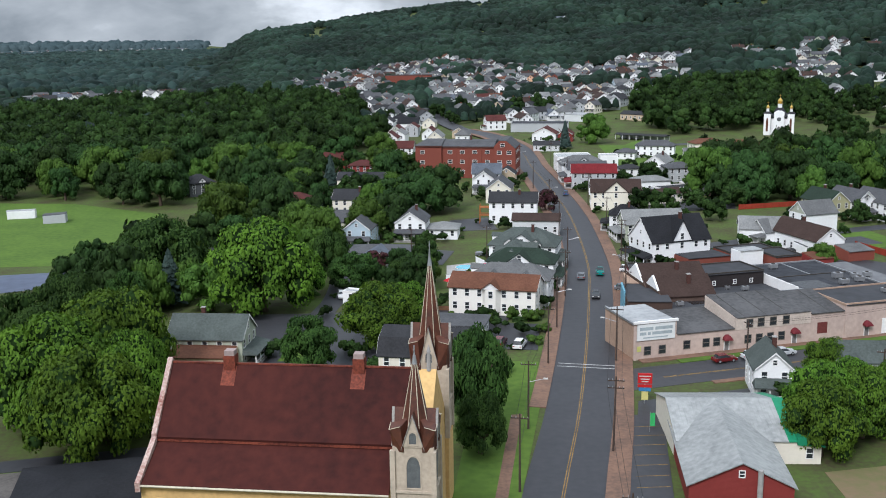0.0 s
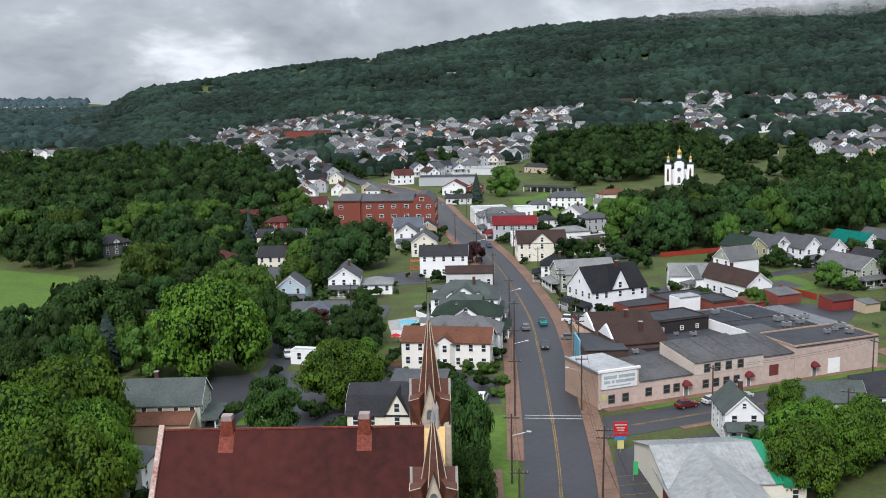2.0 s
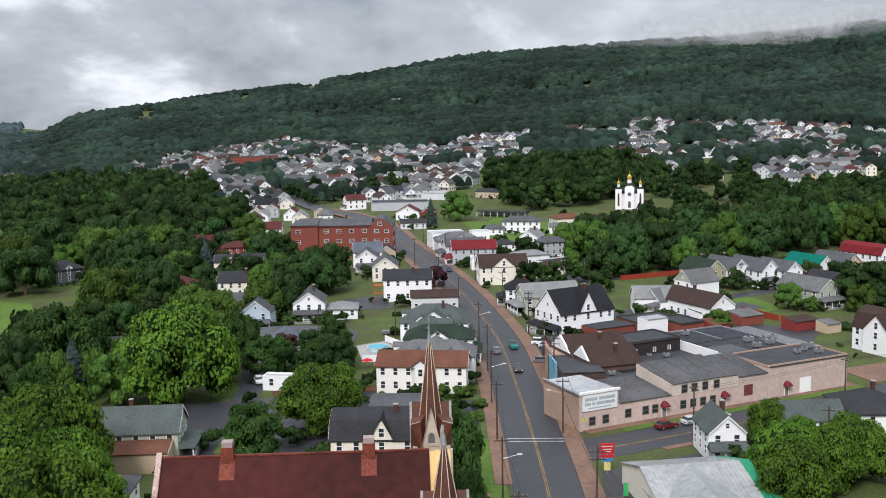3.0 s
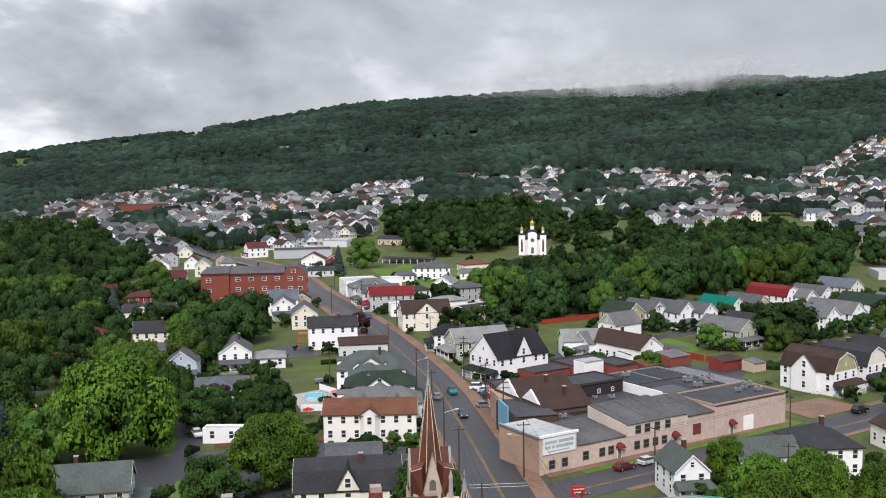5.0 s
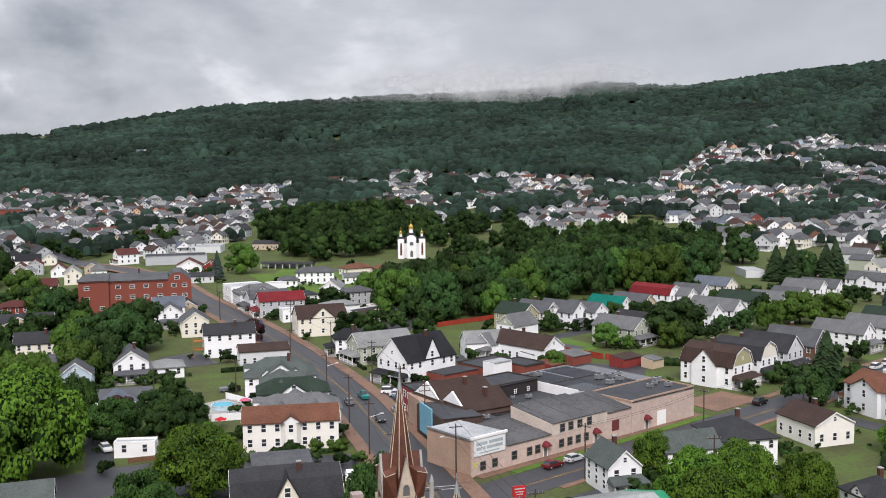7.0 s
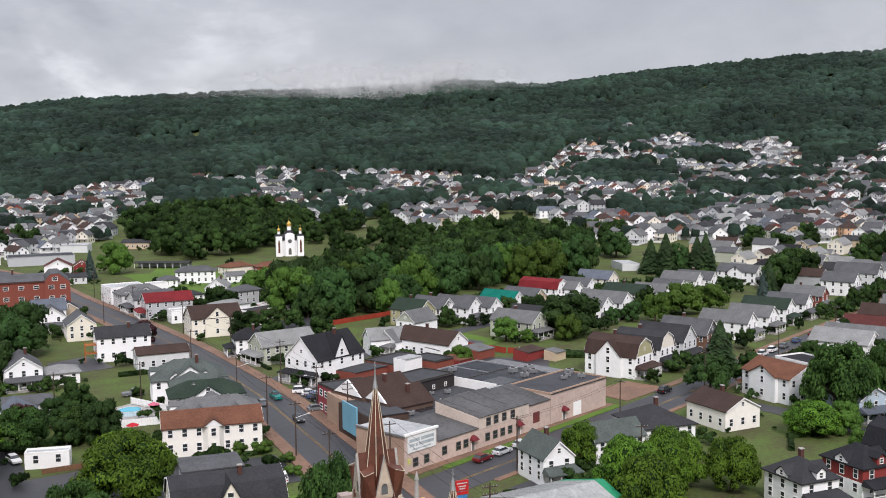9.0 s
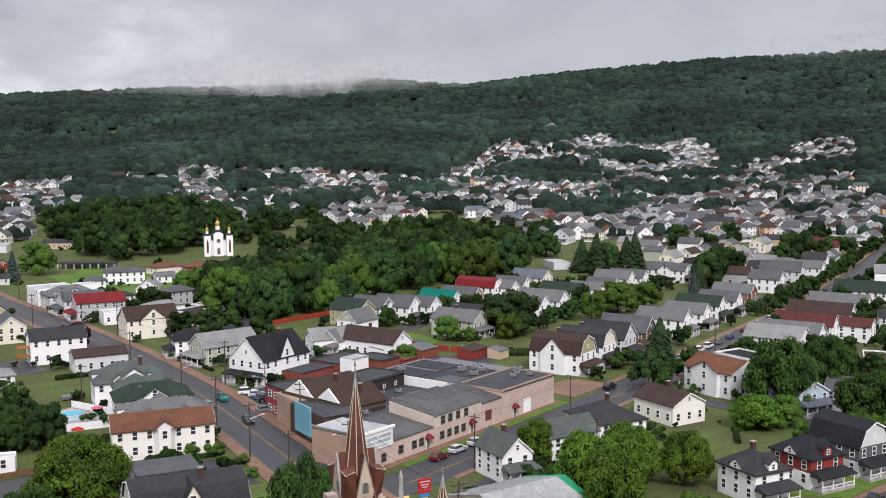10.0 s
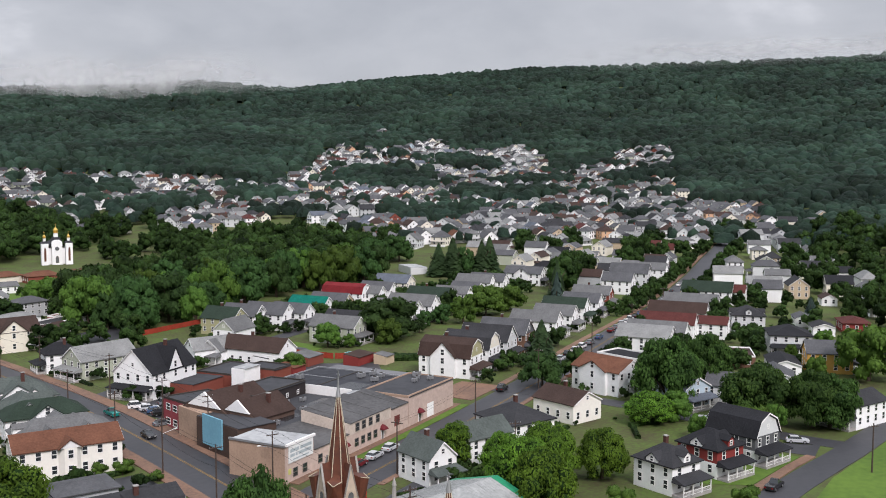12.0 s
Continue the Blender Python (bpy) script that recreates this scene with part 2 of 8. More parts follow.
def tube(bm, p, q, r0, r1, n=8, mi=0):
    p, q = Vector(p), Vector(q)
    m = (q - p).to_track_quat("Z", "Y").to_matrix()
    rings = [[bm.verts.new(c + m @ Vector((r * math.cos(2 * math.pi * i / n), r * math.sin(2 * math.pi * i / n), 0))) for i in range(n)] for c, r in ((p, r0), (q, r1))]
    for i in range(n):
        bm.faces.new((rings[0][i], rings[0][(i + 1) % n], rings[1][(i + 1) % n], rings[1][i])).material_index = mi
    for ring in rings:
        bm.faces.new(ring).material_index = mi
    return bm


def at(x, y, az, z=None):
    """The pose of a thing whose own +y points to the bearing az (degrees clockwise from north)."""
    return pose(x, y, ground_z(x, y) if z is None else z, 0, 0, -az)


# ---- the lie of the land ----
RIDGE_AZ = (-40, -22, -14, -10.2, -9.3, -8.6, -7.4, -6, -1, 5.4, 14.2, 23, 31, 35, 40, 45.5, 53, 62.5, 72, 100, 140)
RIDGE_EL = (-0.25, -0.1, -0.1, -1.2, -1.1, -0.45, 0.1, 0.3, 1.0, 1.72, 3.1, 3.55, 3.8, 4.15, 3.8, 4.45, 5.0, 5.2, 5.35, 5.3, 4.0)


def ridge_height(az):
    return 50 + 2300 * math.tan(radians(float(np.interp(az, RIDGE_AZ, RIDGE_EL))))


def ground_z(x, y):
    r = math.hypot(x + 35, y - 18)
    az = math.degrees(math.atan2(x + 35, y - 18))
    if abs(az) > 150 or r < 560:
        return 0.0
    h = ridge_height(az)
    if az < -10.1:
        far = min(1.0, max(0.0, (r - 4200) / 2200))
        return far ** 1.5 * (44 + 14 * noise.noise((az * 0.16, 2.0, 5.0)))
    k = min(1.0, (r - 550) / 1750)
    z = h * k ** 1.5
    if r > 2300:
        z = h - (r - 2300) * 0.03
    fade = min(1.0, (az + 10.1) / 3)
    gully = 14 * noise.noise((x / 170, y / 170, 3.3)) + 34 * noise.noise((x / 420, y / 420, 7.1))
    swell = gully * min(1, max(0, (r - 900) / 500)) * (1 - k ** 4)
    return max(0.0, (z + swell * (k > 0.1)) * (0.55 + 0.45 * fade))


def ground_sheet():
    radii = [0, 40, 80, 130, 200, 300, 400, 480, 560] + [560 + 60 * i for i in range(1, 32)] + [2460, 2550, 2700, 2900, 3200, 3600, 4100, 4700, 5200, 5800, 6600]
    verts, faces, n = [], [], 240
    for r in radii:
        for i in range(n):
            a = 2 * math.pi * i / n
            x, y = -35 + r * math.sin(a), 18 + r * math.cos(a)
            verts.append((x, y, ground_z(x, y)))
    for j in range(len(radii) - 1):
        for i in range(n):
            faces.append((j * n + i, j * n + (i + 1) % n, (j + 1) * n + (i + 1) % n, (j + 1) * n + i))
    me = bpy.data.meshes.new("ground")
    me.from_pydata(verts, [], faces)
    me.polygons.foreach_set("use_smooth", [True] * len(faces))
    me.materials.append(material("grass", (0.07, 0.108, 0.026), 0.9, color2=(0.058, 0.05, 0.029), scale=0.5, bump=0.3, spec=0.1))
    return tagged(new("ground", me), "mown and rough green grass over the valley floor and hillside", "ground", kind="structure")


ground_sheet()


def strip(name, line, left, right, z, mat, label, category, kind="structure", thick=0.25):
    """A slab that follows a line of places; left and right are offsets across it."""
    bm = bmesh.new()
    rows = []
    for i, (x, y) in enumerate(line):
        x0, y0 = line[max(0, i - 1)]
        x1, y1 = line[min(len(line) - 1, i + 1)]
        d = Vector((x1 - x0, y1 - y0)).normalized()
        nx, ny = d.y, -d.x
        g = ground_z(x, y) + z + min(0.7, max(0.0, (math.hypot(x + 35, y - 18) - 500) / 90))
        rows.append([bm.verts.new((x + nx * o, y + ny * o, g + dz)) for o, dz in ((left, 0), (right, 0), (right, -thick), (left, -thick))])
    for a, b in zip(rows, rows[1:]):
        for k in range(4):
            bm.faces.new((a[k], a[(k + 1) % 4], b[(k + 1) % 4], b[k]))
    bm.faces.new(rows[0])
    bm.faces.new(rows[-1][::-1])
    return tagged(new(name, mesh_of(name, bm, mat)), label, category, kind=kind)


def smooth(line, step=8.0):
    """A finer line through the given places."""
    out = []
    n = len(line)
    for i in range(n - 1):
        p0, p1, p2, p3 = (Vector(line[min(max(j, 0), n - 1)]) for j in (i - 1, i, i + 1, i + 2))
        m = max(1, int((p2 - p1).length / step))
        for k in range(m):
            t = k / m
            q = 0.5 * ((2 * p1) + (p2 - p0) * t + (2 * p0 - 5 * p1 + 4 * p2 - p3) * t * t + (3 * p1 - p0 - 3 * p2 + p3) * t ** 3)
            out.append((q.x, q.y))
    return out + [tuple(line[-1])]


# ---- houses ----
def window_mesh(w, h, sash=True, trim=None):
    """A sash window in one piece, facing -y: white casing standing proud, a meeting rail, and recessed dark panes."""
    bm = bmesh.new()
    f = 0.11
    xs = [-w / 2 - f, -w / 2, w / 2, w / 2 + f]
    zs = [-f, 0, h / 2 - 0.05, h / 2 + 0.05, h, h + f] if sash else [-f, 0, h, h + f]
    v = {(i, j): bm.verts.new((x, -0.07, z)) for i, x in enumerate(xs) for j, z in enumerate(zs)}
    last = len(zs) - 1
    for i in range(3):
        for j in range(last):
            loop = [v[i, j], v[i + 1, j], v[i + 1, j + 1], v[i, j + 1]]
            if i == 1 and j in ((1, 3) if sash else (1,)):
                deep = [bm.verts.new((q.co.x, -0.015, q.co.z)) for q in loop]
                for k in range(4):
                    bm.faces.new((loop[k], loop[(k + 1) % 4], deep[(k + 1) % 4], deep[k]))
                bm.faces.new(deep).material_index = 1
            else:
                bm.faces.new(loop)
    ring = [v[i, 0] for i in range(4)] + [v[3, j] for j in range(1, last + 1)] + [v[i, last] for i in (2, 1, 0)] + [v[0, j] for j in range(last - 1, 0, -1)]
    back = [bm.verts.new((q.co.x, 0.03, q.co.z)) for q in ring]
    for k in range(len(ring)):
        bm.faces.new((ring[k], ring[(k + 1) % len(ring)], back[(k + 1) % len(ring)], back[k]))
    me = bpy.data.meshes.new("window")
    bm.to_mesh(me)
    bm.free()
    me.materials.append(trim or M_TRIM)
    me.materials.append(M_GLASS)
    return me


WIN = {"sash": window_mesh(0.85, 1.45), "small": window_mesh(0.6, 0.8), "wide": window_mesh(1.7, 1.3), "low": window_mesh(1.1, 0.55, False),
       "shop": window_mesh(1.25, 1.5, True, material("bronze_frame", (0.16, 0.14, 0.12), 0.6)), "tall": window_mesh(1.3, 2.4, True, material("pale_frame", (0.5, 0.45, 0.36), 0.7))}


def door_mesh():
    """A door leaf in its casing, in one piece, facing -y."""
    bm = bmesh.new()
    prof = [(-0.58, 0), (-0.58, 2.18), (0.58, 2.18), (0.58, 0), (0.45, 0), (0.45, 2.05), (-0.45, 2.05), (-0.45, 0)]
    f = [bm.verts.new((x, -0.08, z)) for x, z in prof]
    b = [bm.verts.new((x, 0.02, z)) for x, z in prof]
    for i in range(8):
        bm.faces.new((f[i], f[(i + 1) % 8], b[(i + 1) % 8], b[i]))
    for i, j in ((0, 7), (1, 6), (2, 5)):
        bm.faces.new((f[i], f[i + 1], f[j - 1], f[j]))
    leaf = [bm.verts.new((x, -0.03, z)) for x, z in ((-0.45, 0), (-0.45, 2.05), (0.45, 2.05), (0.45, 0))]
    for i, j in ((7, 6), (6, 5), (5, 4)):
        k = {7: 0, 6: 1, 5: 2}[i]
        bm.faces.new((f[i], f[j], leaf[k + 1], leaf[k]))
    bm.faces.new(leaf).material_index = 1
    return mesh_of("door", bm, M_TRIM, material("door_paint", (0.2, 0.19, 0.18), 0.5))


DOOR = door_mesh()


def gable_profile(W, ze, zr, gambrel):
    if gambrel:
        zk = ze + (zr - ze) * 0.68
        return [(-W / 2, ze), (-W * 0.33, zk), (0, zr), (W * 0.33, zk), (W / 2, ze)]
    return [(-W / 2, ze), (0, zr), (W / 2, ze)]


def roof_shell(bm, prof, y0, y1, over, th):
    """A sloped shell of even thickness along the profile, with eaves past it."""
    (xa, za), (xb, zb) = prof[0], prof[1]
    k = over / max(0.01, math.hypot(xb - xa, zb - za))
    first = (xa - (xb - xa) * k, za - (zb - za) * k)
    low = [first] + prof[1:-1] + [(-first[0], first[1])]
    up = [(x, z + th * 1.25) for x, z in low]
    prism_loop = up + low[::-1]
    a = [bm.verts.new((x, y0, z)) for x, z in prism_loop]
    b = [bm.verts.new((x, y1, z)) for x, z in prism_loop]
    n, h = len(prism_loop), len(low)
    for i in range(n):
        bm.faces.new((a[i], b[i], b[(i + 1) % n], a[(i + 1) % n]))
    for loop in (a, b):
        for i in range(h - 1):
            bm.faces.new((loop[i], loop[i + 1], loop[n - 2 - i], loop[n - 1 - i]))
    return bm


def place_windows(root, faces):
    """faces: (x, y, turn, width, floors, kind); turn is the bearing of the face's outward normal in the house's frame (180: front)."""
    for x, y, turn, width, floors, kind in faces:
        n = max(1, int(width / 2.7))
        for zf in floors:
            for i in range(n):
                o = (i + 0.5) / n * width - width / 2
                a = radians(turn)
                px, py = x - o * math.cos(a), y + o * math.sin(a)
                part("window", WIN[kind], None, root, m=pose(px, py, zf, 0, 0, 180 - turn))


def porch_on(root, W, side, depth, roofcol, z=2.6, posts=4, y=0.0, width=None, deck=0.5):
    """A porch against the face at y (side -1: front, +1: back): deck, shed roof, posts and rail."""
    w = (width or W) / 2
    y0, y1 = (y - depth, y) if side < 0 else (y, y + depth)
    p = part("porch", boxm(-w, w, y0, y1, 0, deck), M_CONCRETE, root)
    bm = bmesh.new()
    ya, yb = (y0 - 0.3, y1) if side < 0 else (y1 + 0.3, y0)
    hull(bm, [(-w - 0.3, ya, z), (w + 0.3, ya, z), (w + 0.3, yb, z), (-w - 0.3, yb, z)] if side < 0 else [(-w - 0.3, yb, z), (w + 0.3, yb, z), (w + 0.3, ya, z), (-w - 0.3, ya, z)],
         [(-w - 0.3, ya, z + 0.18), (w + 0.3, ya, z + 0.18), (w * 0.96, yb, z + 0.95), (-w * 0.96, yb, z + 0.95)] if side < 0 else [(-w * 0.96, yb, z + 0.95), (w * 0.96, yb, z + 0.95), (w + 0.3, ya, z + 0.18), (-w - 0.3, ya, z + 0.18)])
    part("porch_roof", bm, roof_mat(roofcol), p)
    yp = y0 + 0.15 if side < 0 else y1 - 0.15
    for i in range(posts):
        x = -w + 0.12 + (2 * w - 0.24) * i / (posts - 1)
        part("post", boxm(x - 0.09, x + 0.09, yp - 0.09, yp + 0.09, deck, z), M_TRIM, p)
    bm = bmesh.new()
    box(bm, -w + 0.1, w - 0.1, yp - 0.04, yp + 0.04, deck + 0.75, deck + 0.85)
    box(bm, -w + 0.1, w - 0.1, yp - 0.03, yp + 0.03, deck + 0.12, deck + 0.18)
    for i in range(int(w * 2 / 0.3)):
        x = -w + 0.2 + i * 0.3
        box(bm, x - 0.02, x + 0.02, yp - 0.02, yp + 0.02, deck + 0.15, deck + 0.8)
    part("railing", bm, M_TRIM, p)


def chimney_on(root, x, y, zb, zt, s=0.35):
    c = part("chimney", boxm(x - s, x + s, y - s, y + s, zb, zt), M_BRICK, root)
    part("chimney_cap", boxm(x - s - 0.06, x + s + 0.06, y - s - 0.06, y + s + 0.06, zt, zt + 0.14), M_CONCRETE, c)


WORDS = {"white": "white-sided", "offwhite": "off-white rendered", "cream": "cream-sided", "grey": "grey-sided", "pale_grey": "pale grey", "tan": "tan", "sage": "sage-green", "red": "dark red", "dark": "dark grey",
         "blue": "pale blue", "yellow": "ochre-yellow", "brick": "red brick", "brown": "brown", "peach": "peach-coloured", "stone": "buff stone", "khaki": "olive-sided"}
RWORDS = {"black": "black", "charcoal": "charcoal", "slate": "slate-grey", "grey": "grey", "pale": "pale grey", "brown": "dark brown", "rust": "rust-brown", "maroon": "maroon", "red": "bright red",
          "green": "dark green", "teal": "teal green", "copperred": "red-brown", "bluegrey": "blue-grey", "greengrey": "green-grey", "tin": "pale metal"}


def house(x, y, az, L, W, ze, zr, wall, roof, style="gable", porch="", chimney=False, dormer=False, gable="", far=False, cross="", z=None, group="", bay="", lower="", crossw=0.75, out=1.0):
    """x, y: the middle of the plan; az: the bearing of the ridge, front gable at the near end (-y)."""
    root = new("house")
    root.matrix_basis = at(x, y, az, z)
    wm, rm = wall_mat(wall), roof_mat(roof)
    h = L / 2
    storeys = 2 if ze > 4.9 else 1
    floors = [1.15, ze - 1.85][:storeys]
    if style in ("gable", "gambrel"):
        prof = gable_profile(W, ze, zr, style == "gambrel")
        part("wall", prism(bmesh.new(), [(-W / 2, -0.5)] + prof + [(W / 2, -0.5)], -h, h), wm, root)
        part("roof", roof_shell(bmesh.new(), prof, -h - 0.35, h + 0.35, 0.4, 0.14), rm, root)
        if gable:
            part("gable_panel", prism(bmesh.new(), [(-W * 0.46, ze + 0.05)] + [(px * 0.92, ze + (pz - ze) * 0.9) for px, pz in prof[1:-1]] + [(W * 0.46, ze + 0.05)], -h - 0.04, -h + 0.02), wall_mat(gable), root)
        for s in (-1, 1):
            y = s * (h + 0.36)
            loop = [(px, pz + 0.1) for px, pz in prof] + [(px, pz - 0.16) for px, pz in prof[::-1]]
            part("bargeboard", prism(bmesh.new(), loop, y - 0.03, y + 0.03), M_TRIM, root)
        if zr - ze > 2.2:
            for s, t in ((-1, 180), (1, 0)):
                part("window", WIN["small"], None, root, m=pose(0, s * h, ze + (zr - ze) * 0.28, 0, 0, 180 - t))
    elif style == "hip":
        part("wall", boxm(-W / 2, W / 2, -h, h, -0.5, ze), wm, root)
        o, k = 0.45, max(0.15, h - W / 2 * 0.9)
        bm = hull(bmesh.new(), [(-W / 2 - o, -h - o, ze - 0.12), (W / 2 + o, -h - o, ze - 0.12), (W / 2 + o, h + o, ze - 0.12), (-W / 2 - o, h + o, ze - 0.12)],
                  [(-W / 2 - o, -h - o, ze + 0.1), (W / 2 + o, -h - o, ze + 0.1), (W / 2 + o, h + o, ze + 0.1), (-W / 2 - o, h + o, ze + 0.1)])
        hull(bm, [(-W / 2 - o, -h - o, ze + 0.1), (W / 2 + o, -h - o, ze + 0.1), (W / 2 + o, h + o, ze + 0.1), (-W / 2 - o, h + o, ze + 0.1)],
             [(-0.1, -k, zr), (0.1, -k, zr), (0.1, k, zr), (-0.1, k, zr)])
        part("roof", bm, rm, root)
    else:
        part("wall", boxm(-W / 2, W / 2, -h, h, -0.5, ze), wm, root)
        part("roof", boxm(-W / 2 + 0.2, W / 2 - 0.2, -h + 0.2, h - 0.2, ze, ze + 0.08), rm, root)
        bm = bmesh.new()
        for b in ((-W / 2, W / 2, -h, -h + 0.2), (-W / 2, W / 2, h - 0.2, h), (-W / 2, -W / 2 + 0.2, -h + 0.2, h - 0.2), (W / 2 - 0.2, W / 2, -h + 0.2, h - 0.2)):
            box(bm, *b, ze, ze + 0.45)
        part("parapet", bm, M_TRIM, root)
    if far:
        faces = [(0, -h, 180, W, floors, "sash")] + ([(-W / 2, 0, 270, L, floors, "sash")] if far == 2 else [])
    else:
        faces = [(0, -h, 180, W, floors, "sash"), (0, h, 0, W, floors, "sash"), (-W / 2, 0, 270, L, floors, "sash"), (W / 2, 0, 90, L, floors, "sash")]
    place_windows(root, faces)
    if cross:
        # a cross gable on the long side: -1 to the house's left, +1 to its right
        s, cw, zc = (-1 if cross == "left" else 1), W * crossw, ze + (zr - ze) * (0.85 if out > 0.5 else 0.96)
        cp = gable_profile(cw, ze, zc, False)
        q = Matrix.Rotation(radians(90 * s), 4, "Z")
        bm = prism(bmesh.new(), [(-cw / 2, 0)] + cp + [(cw / 2, 0)], -W / 2 - out, 0)
        bm.transform(q)
        wing = part("wing", bm, wm, root)
        bm = roof_shell(bmesh.new(), cp, -W / 2 - out - 0.35, 0, 0.35, 0.14)
        bm.transform(q)
        part("roof", bm, rm, wing)
        for zf in floors + [ze + 0.5]:
            part("window", WIN["sash"], None, wing, m=q @ pose(0, -W / 2 - out, zf))
    if lower:
        # the lower storey is of another colour
        bm = bmesh.new()
        box(bm, -W / 2 - 0.05, W / 2 + 0.05, -h - 0.05, h + 0.05, -0.5, 3.0)
        part("lower_storey", bm, wall_mat(lower), root)
        place_windows(root, [(a + (0.05 if t == 90 else -0.05 if t == 270 else 0), b + (0.05 if t == 0 else -0.05 if t == 180 else 0), t, w_, floors[:1], k_) for a, b, t, w_, f_, k_ in faces])
    if bay:
        # a two-storey bay window under its own small gable
        s = -1 if bay == "left" else 1
        q = Matrix.Rotation(radians(90 * s), 4, "Z")
        bm = hull(bmesh.new(), [(-2, -W / 2, -0.5), (-1.1, -W / 2 - 1.1, -0.5), (1.1, -W / 2 - 1.1, -0.5), (2, -W / 2, -0.5)], [(-2, -W / 2, ze), (-1.1, -W / 2 - 1.1, ze), (1.1, -W / 2 - 1.1, ze), (2, -W / 2, ze)])
        bm.transform(q)
        by = part("bay_window", bm, wm, root)
        bm = roof_shell(bmesh.new(), [(-2, ze), (0, ze + 1.5), (2, ze)], -W / 2 - 1.4, -W * 0.1, 0.3, 0.12)
        bm.transform(q)
        part("roof", bm, rm, by)
        bm = prism(bmesh.new(), [(-1.9, ze), (0, ze + 1.4), (1.9, ze)], -W / 2 - 1.15, -W / 2)
        bm.transform(q)
        part("gable", bm, M_TRIM, by)
        for zf in floors:
            part("window", WIN["sash"], None, by, m=q @ pose(0, -W / 2 - 1.1, zf))
    if dormer:
        d = part("dormer", prism(bmesh.new(), [(-0.9, ze), (-0.9, ze + 1.5), (0, ze + 2.2), (0.9, ze + 1.5), (0.9, ze)], -h - 0.1 if style == "hip" else -h, -h + W * 0.3), wm, root)
        part("roof", roof_shell(bmesh.new(), [(-0.9, ze + 1.5), (0, ze + 2.2), (0.9, ze + 1.5)], -h - 0.35, -h + W * 0.3, 0.25, 0.1), rm, d)
        part("window", WIN["small"], None, d, m=pose(0, -h - 0.1, ze + 0.55))
    if dormer and style == "hip" and not far:
        # small white gablets in the long slopes
        for s in (-1, 1):
            q = Matrix.Rotation(radians(90 * s), 4, "Z")
            for c in ((-h * 0.38, h * 0.42) if L > 15 else (0,)):
                bm = prism(bmesh.new(), [(-1.3, ze), (-1.3, ze + 0.7), (0, ze + 1.75), (1.3, ze + 0.7), (1.3, ze)], -W / 2 - 0.3, -W * 0.12)
                bm.transform(q @ Matrix.Translation((c, 0, 0)))
                gb = part("gablet", bm, M_TRIM, root)
                bm = roof_shell(bmesh.new(), [(-1.3, ze + 0.7), (0, ze + 1.75), (1.3, ze + 0.7)], -W / 2 - 0.5, -W * 0.12, 0.3, 0.1)
                bm.transform(q @ Matrix.Translation((c, 0, 0)))
                part("roof", bm, rm, gb)
                part("window", WIN["small"], None, gb, m=q @ pose(c, -W / 2 - 0.3, ze + 0.3))
    if "f" in porch:
        porch_on(root, W, -1, 2.6, roof, y=-h)
        part("door", DOOR, None, root, m=pose(W * 0.2, -h, 0.5))
    if "b" in porch:
        porch_on(root, W, 1, 2.0, roof, y=h)
        part("door", DOOR, None, root, m=pose(-W * 0.2, h, 0.5, 0, 0, 180))
    if chimney:
        chimney_on(root, W * 0.12, h * 0.25, ze, zr + 1.0)
    lab = WORDS[wall] + (" two-storey" if storeys == 2 else " low") + " house with a " + RWORDS[roof] + {"gable": " gabled", "gambrel": " gambrel", "hip": " hipped", "flat": " flat"}[style] + " roof" + (" and a porch" if porch else "")
    return tagged(root, lab, "house", group)


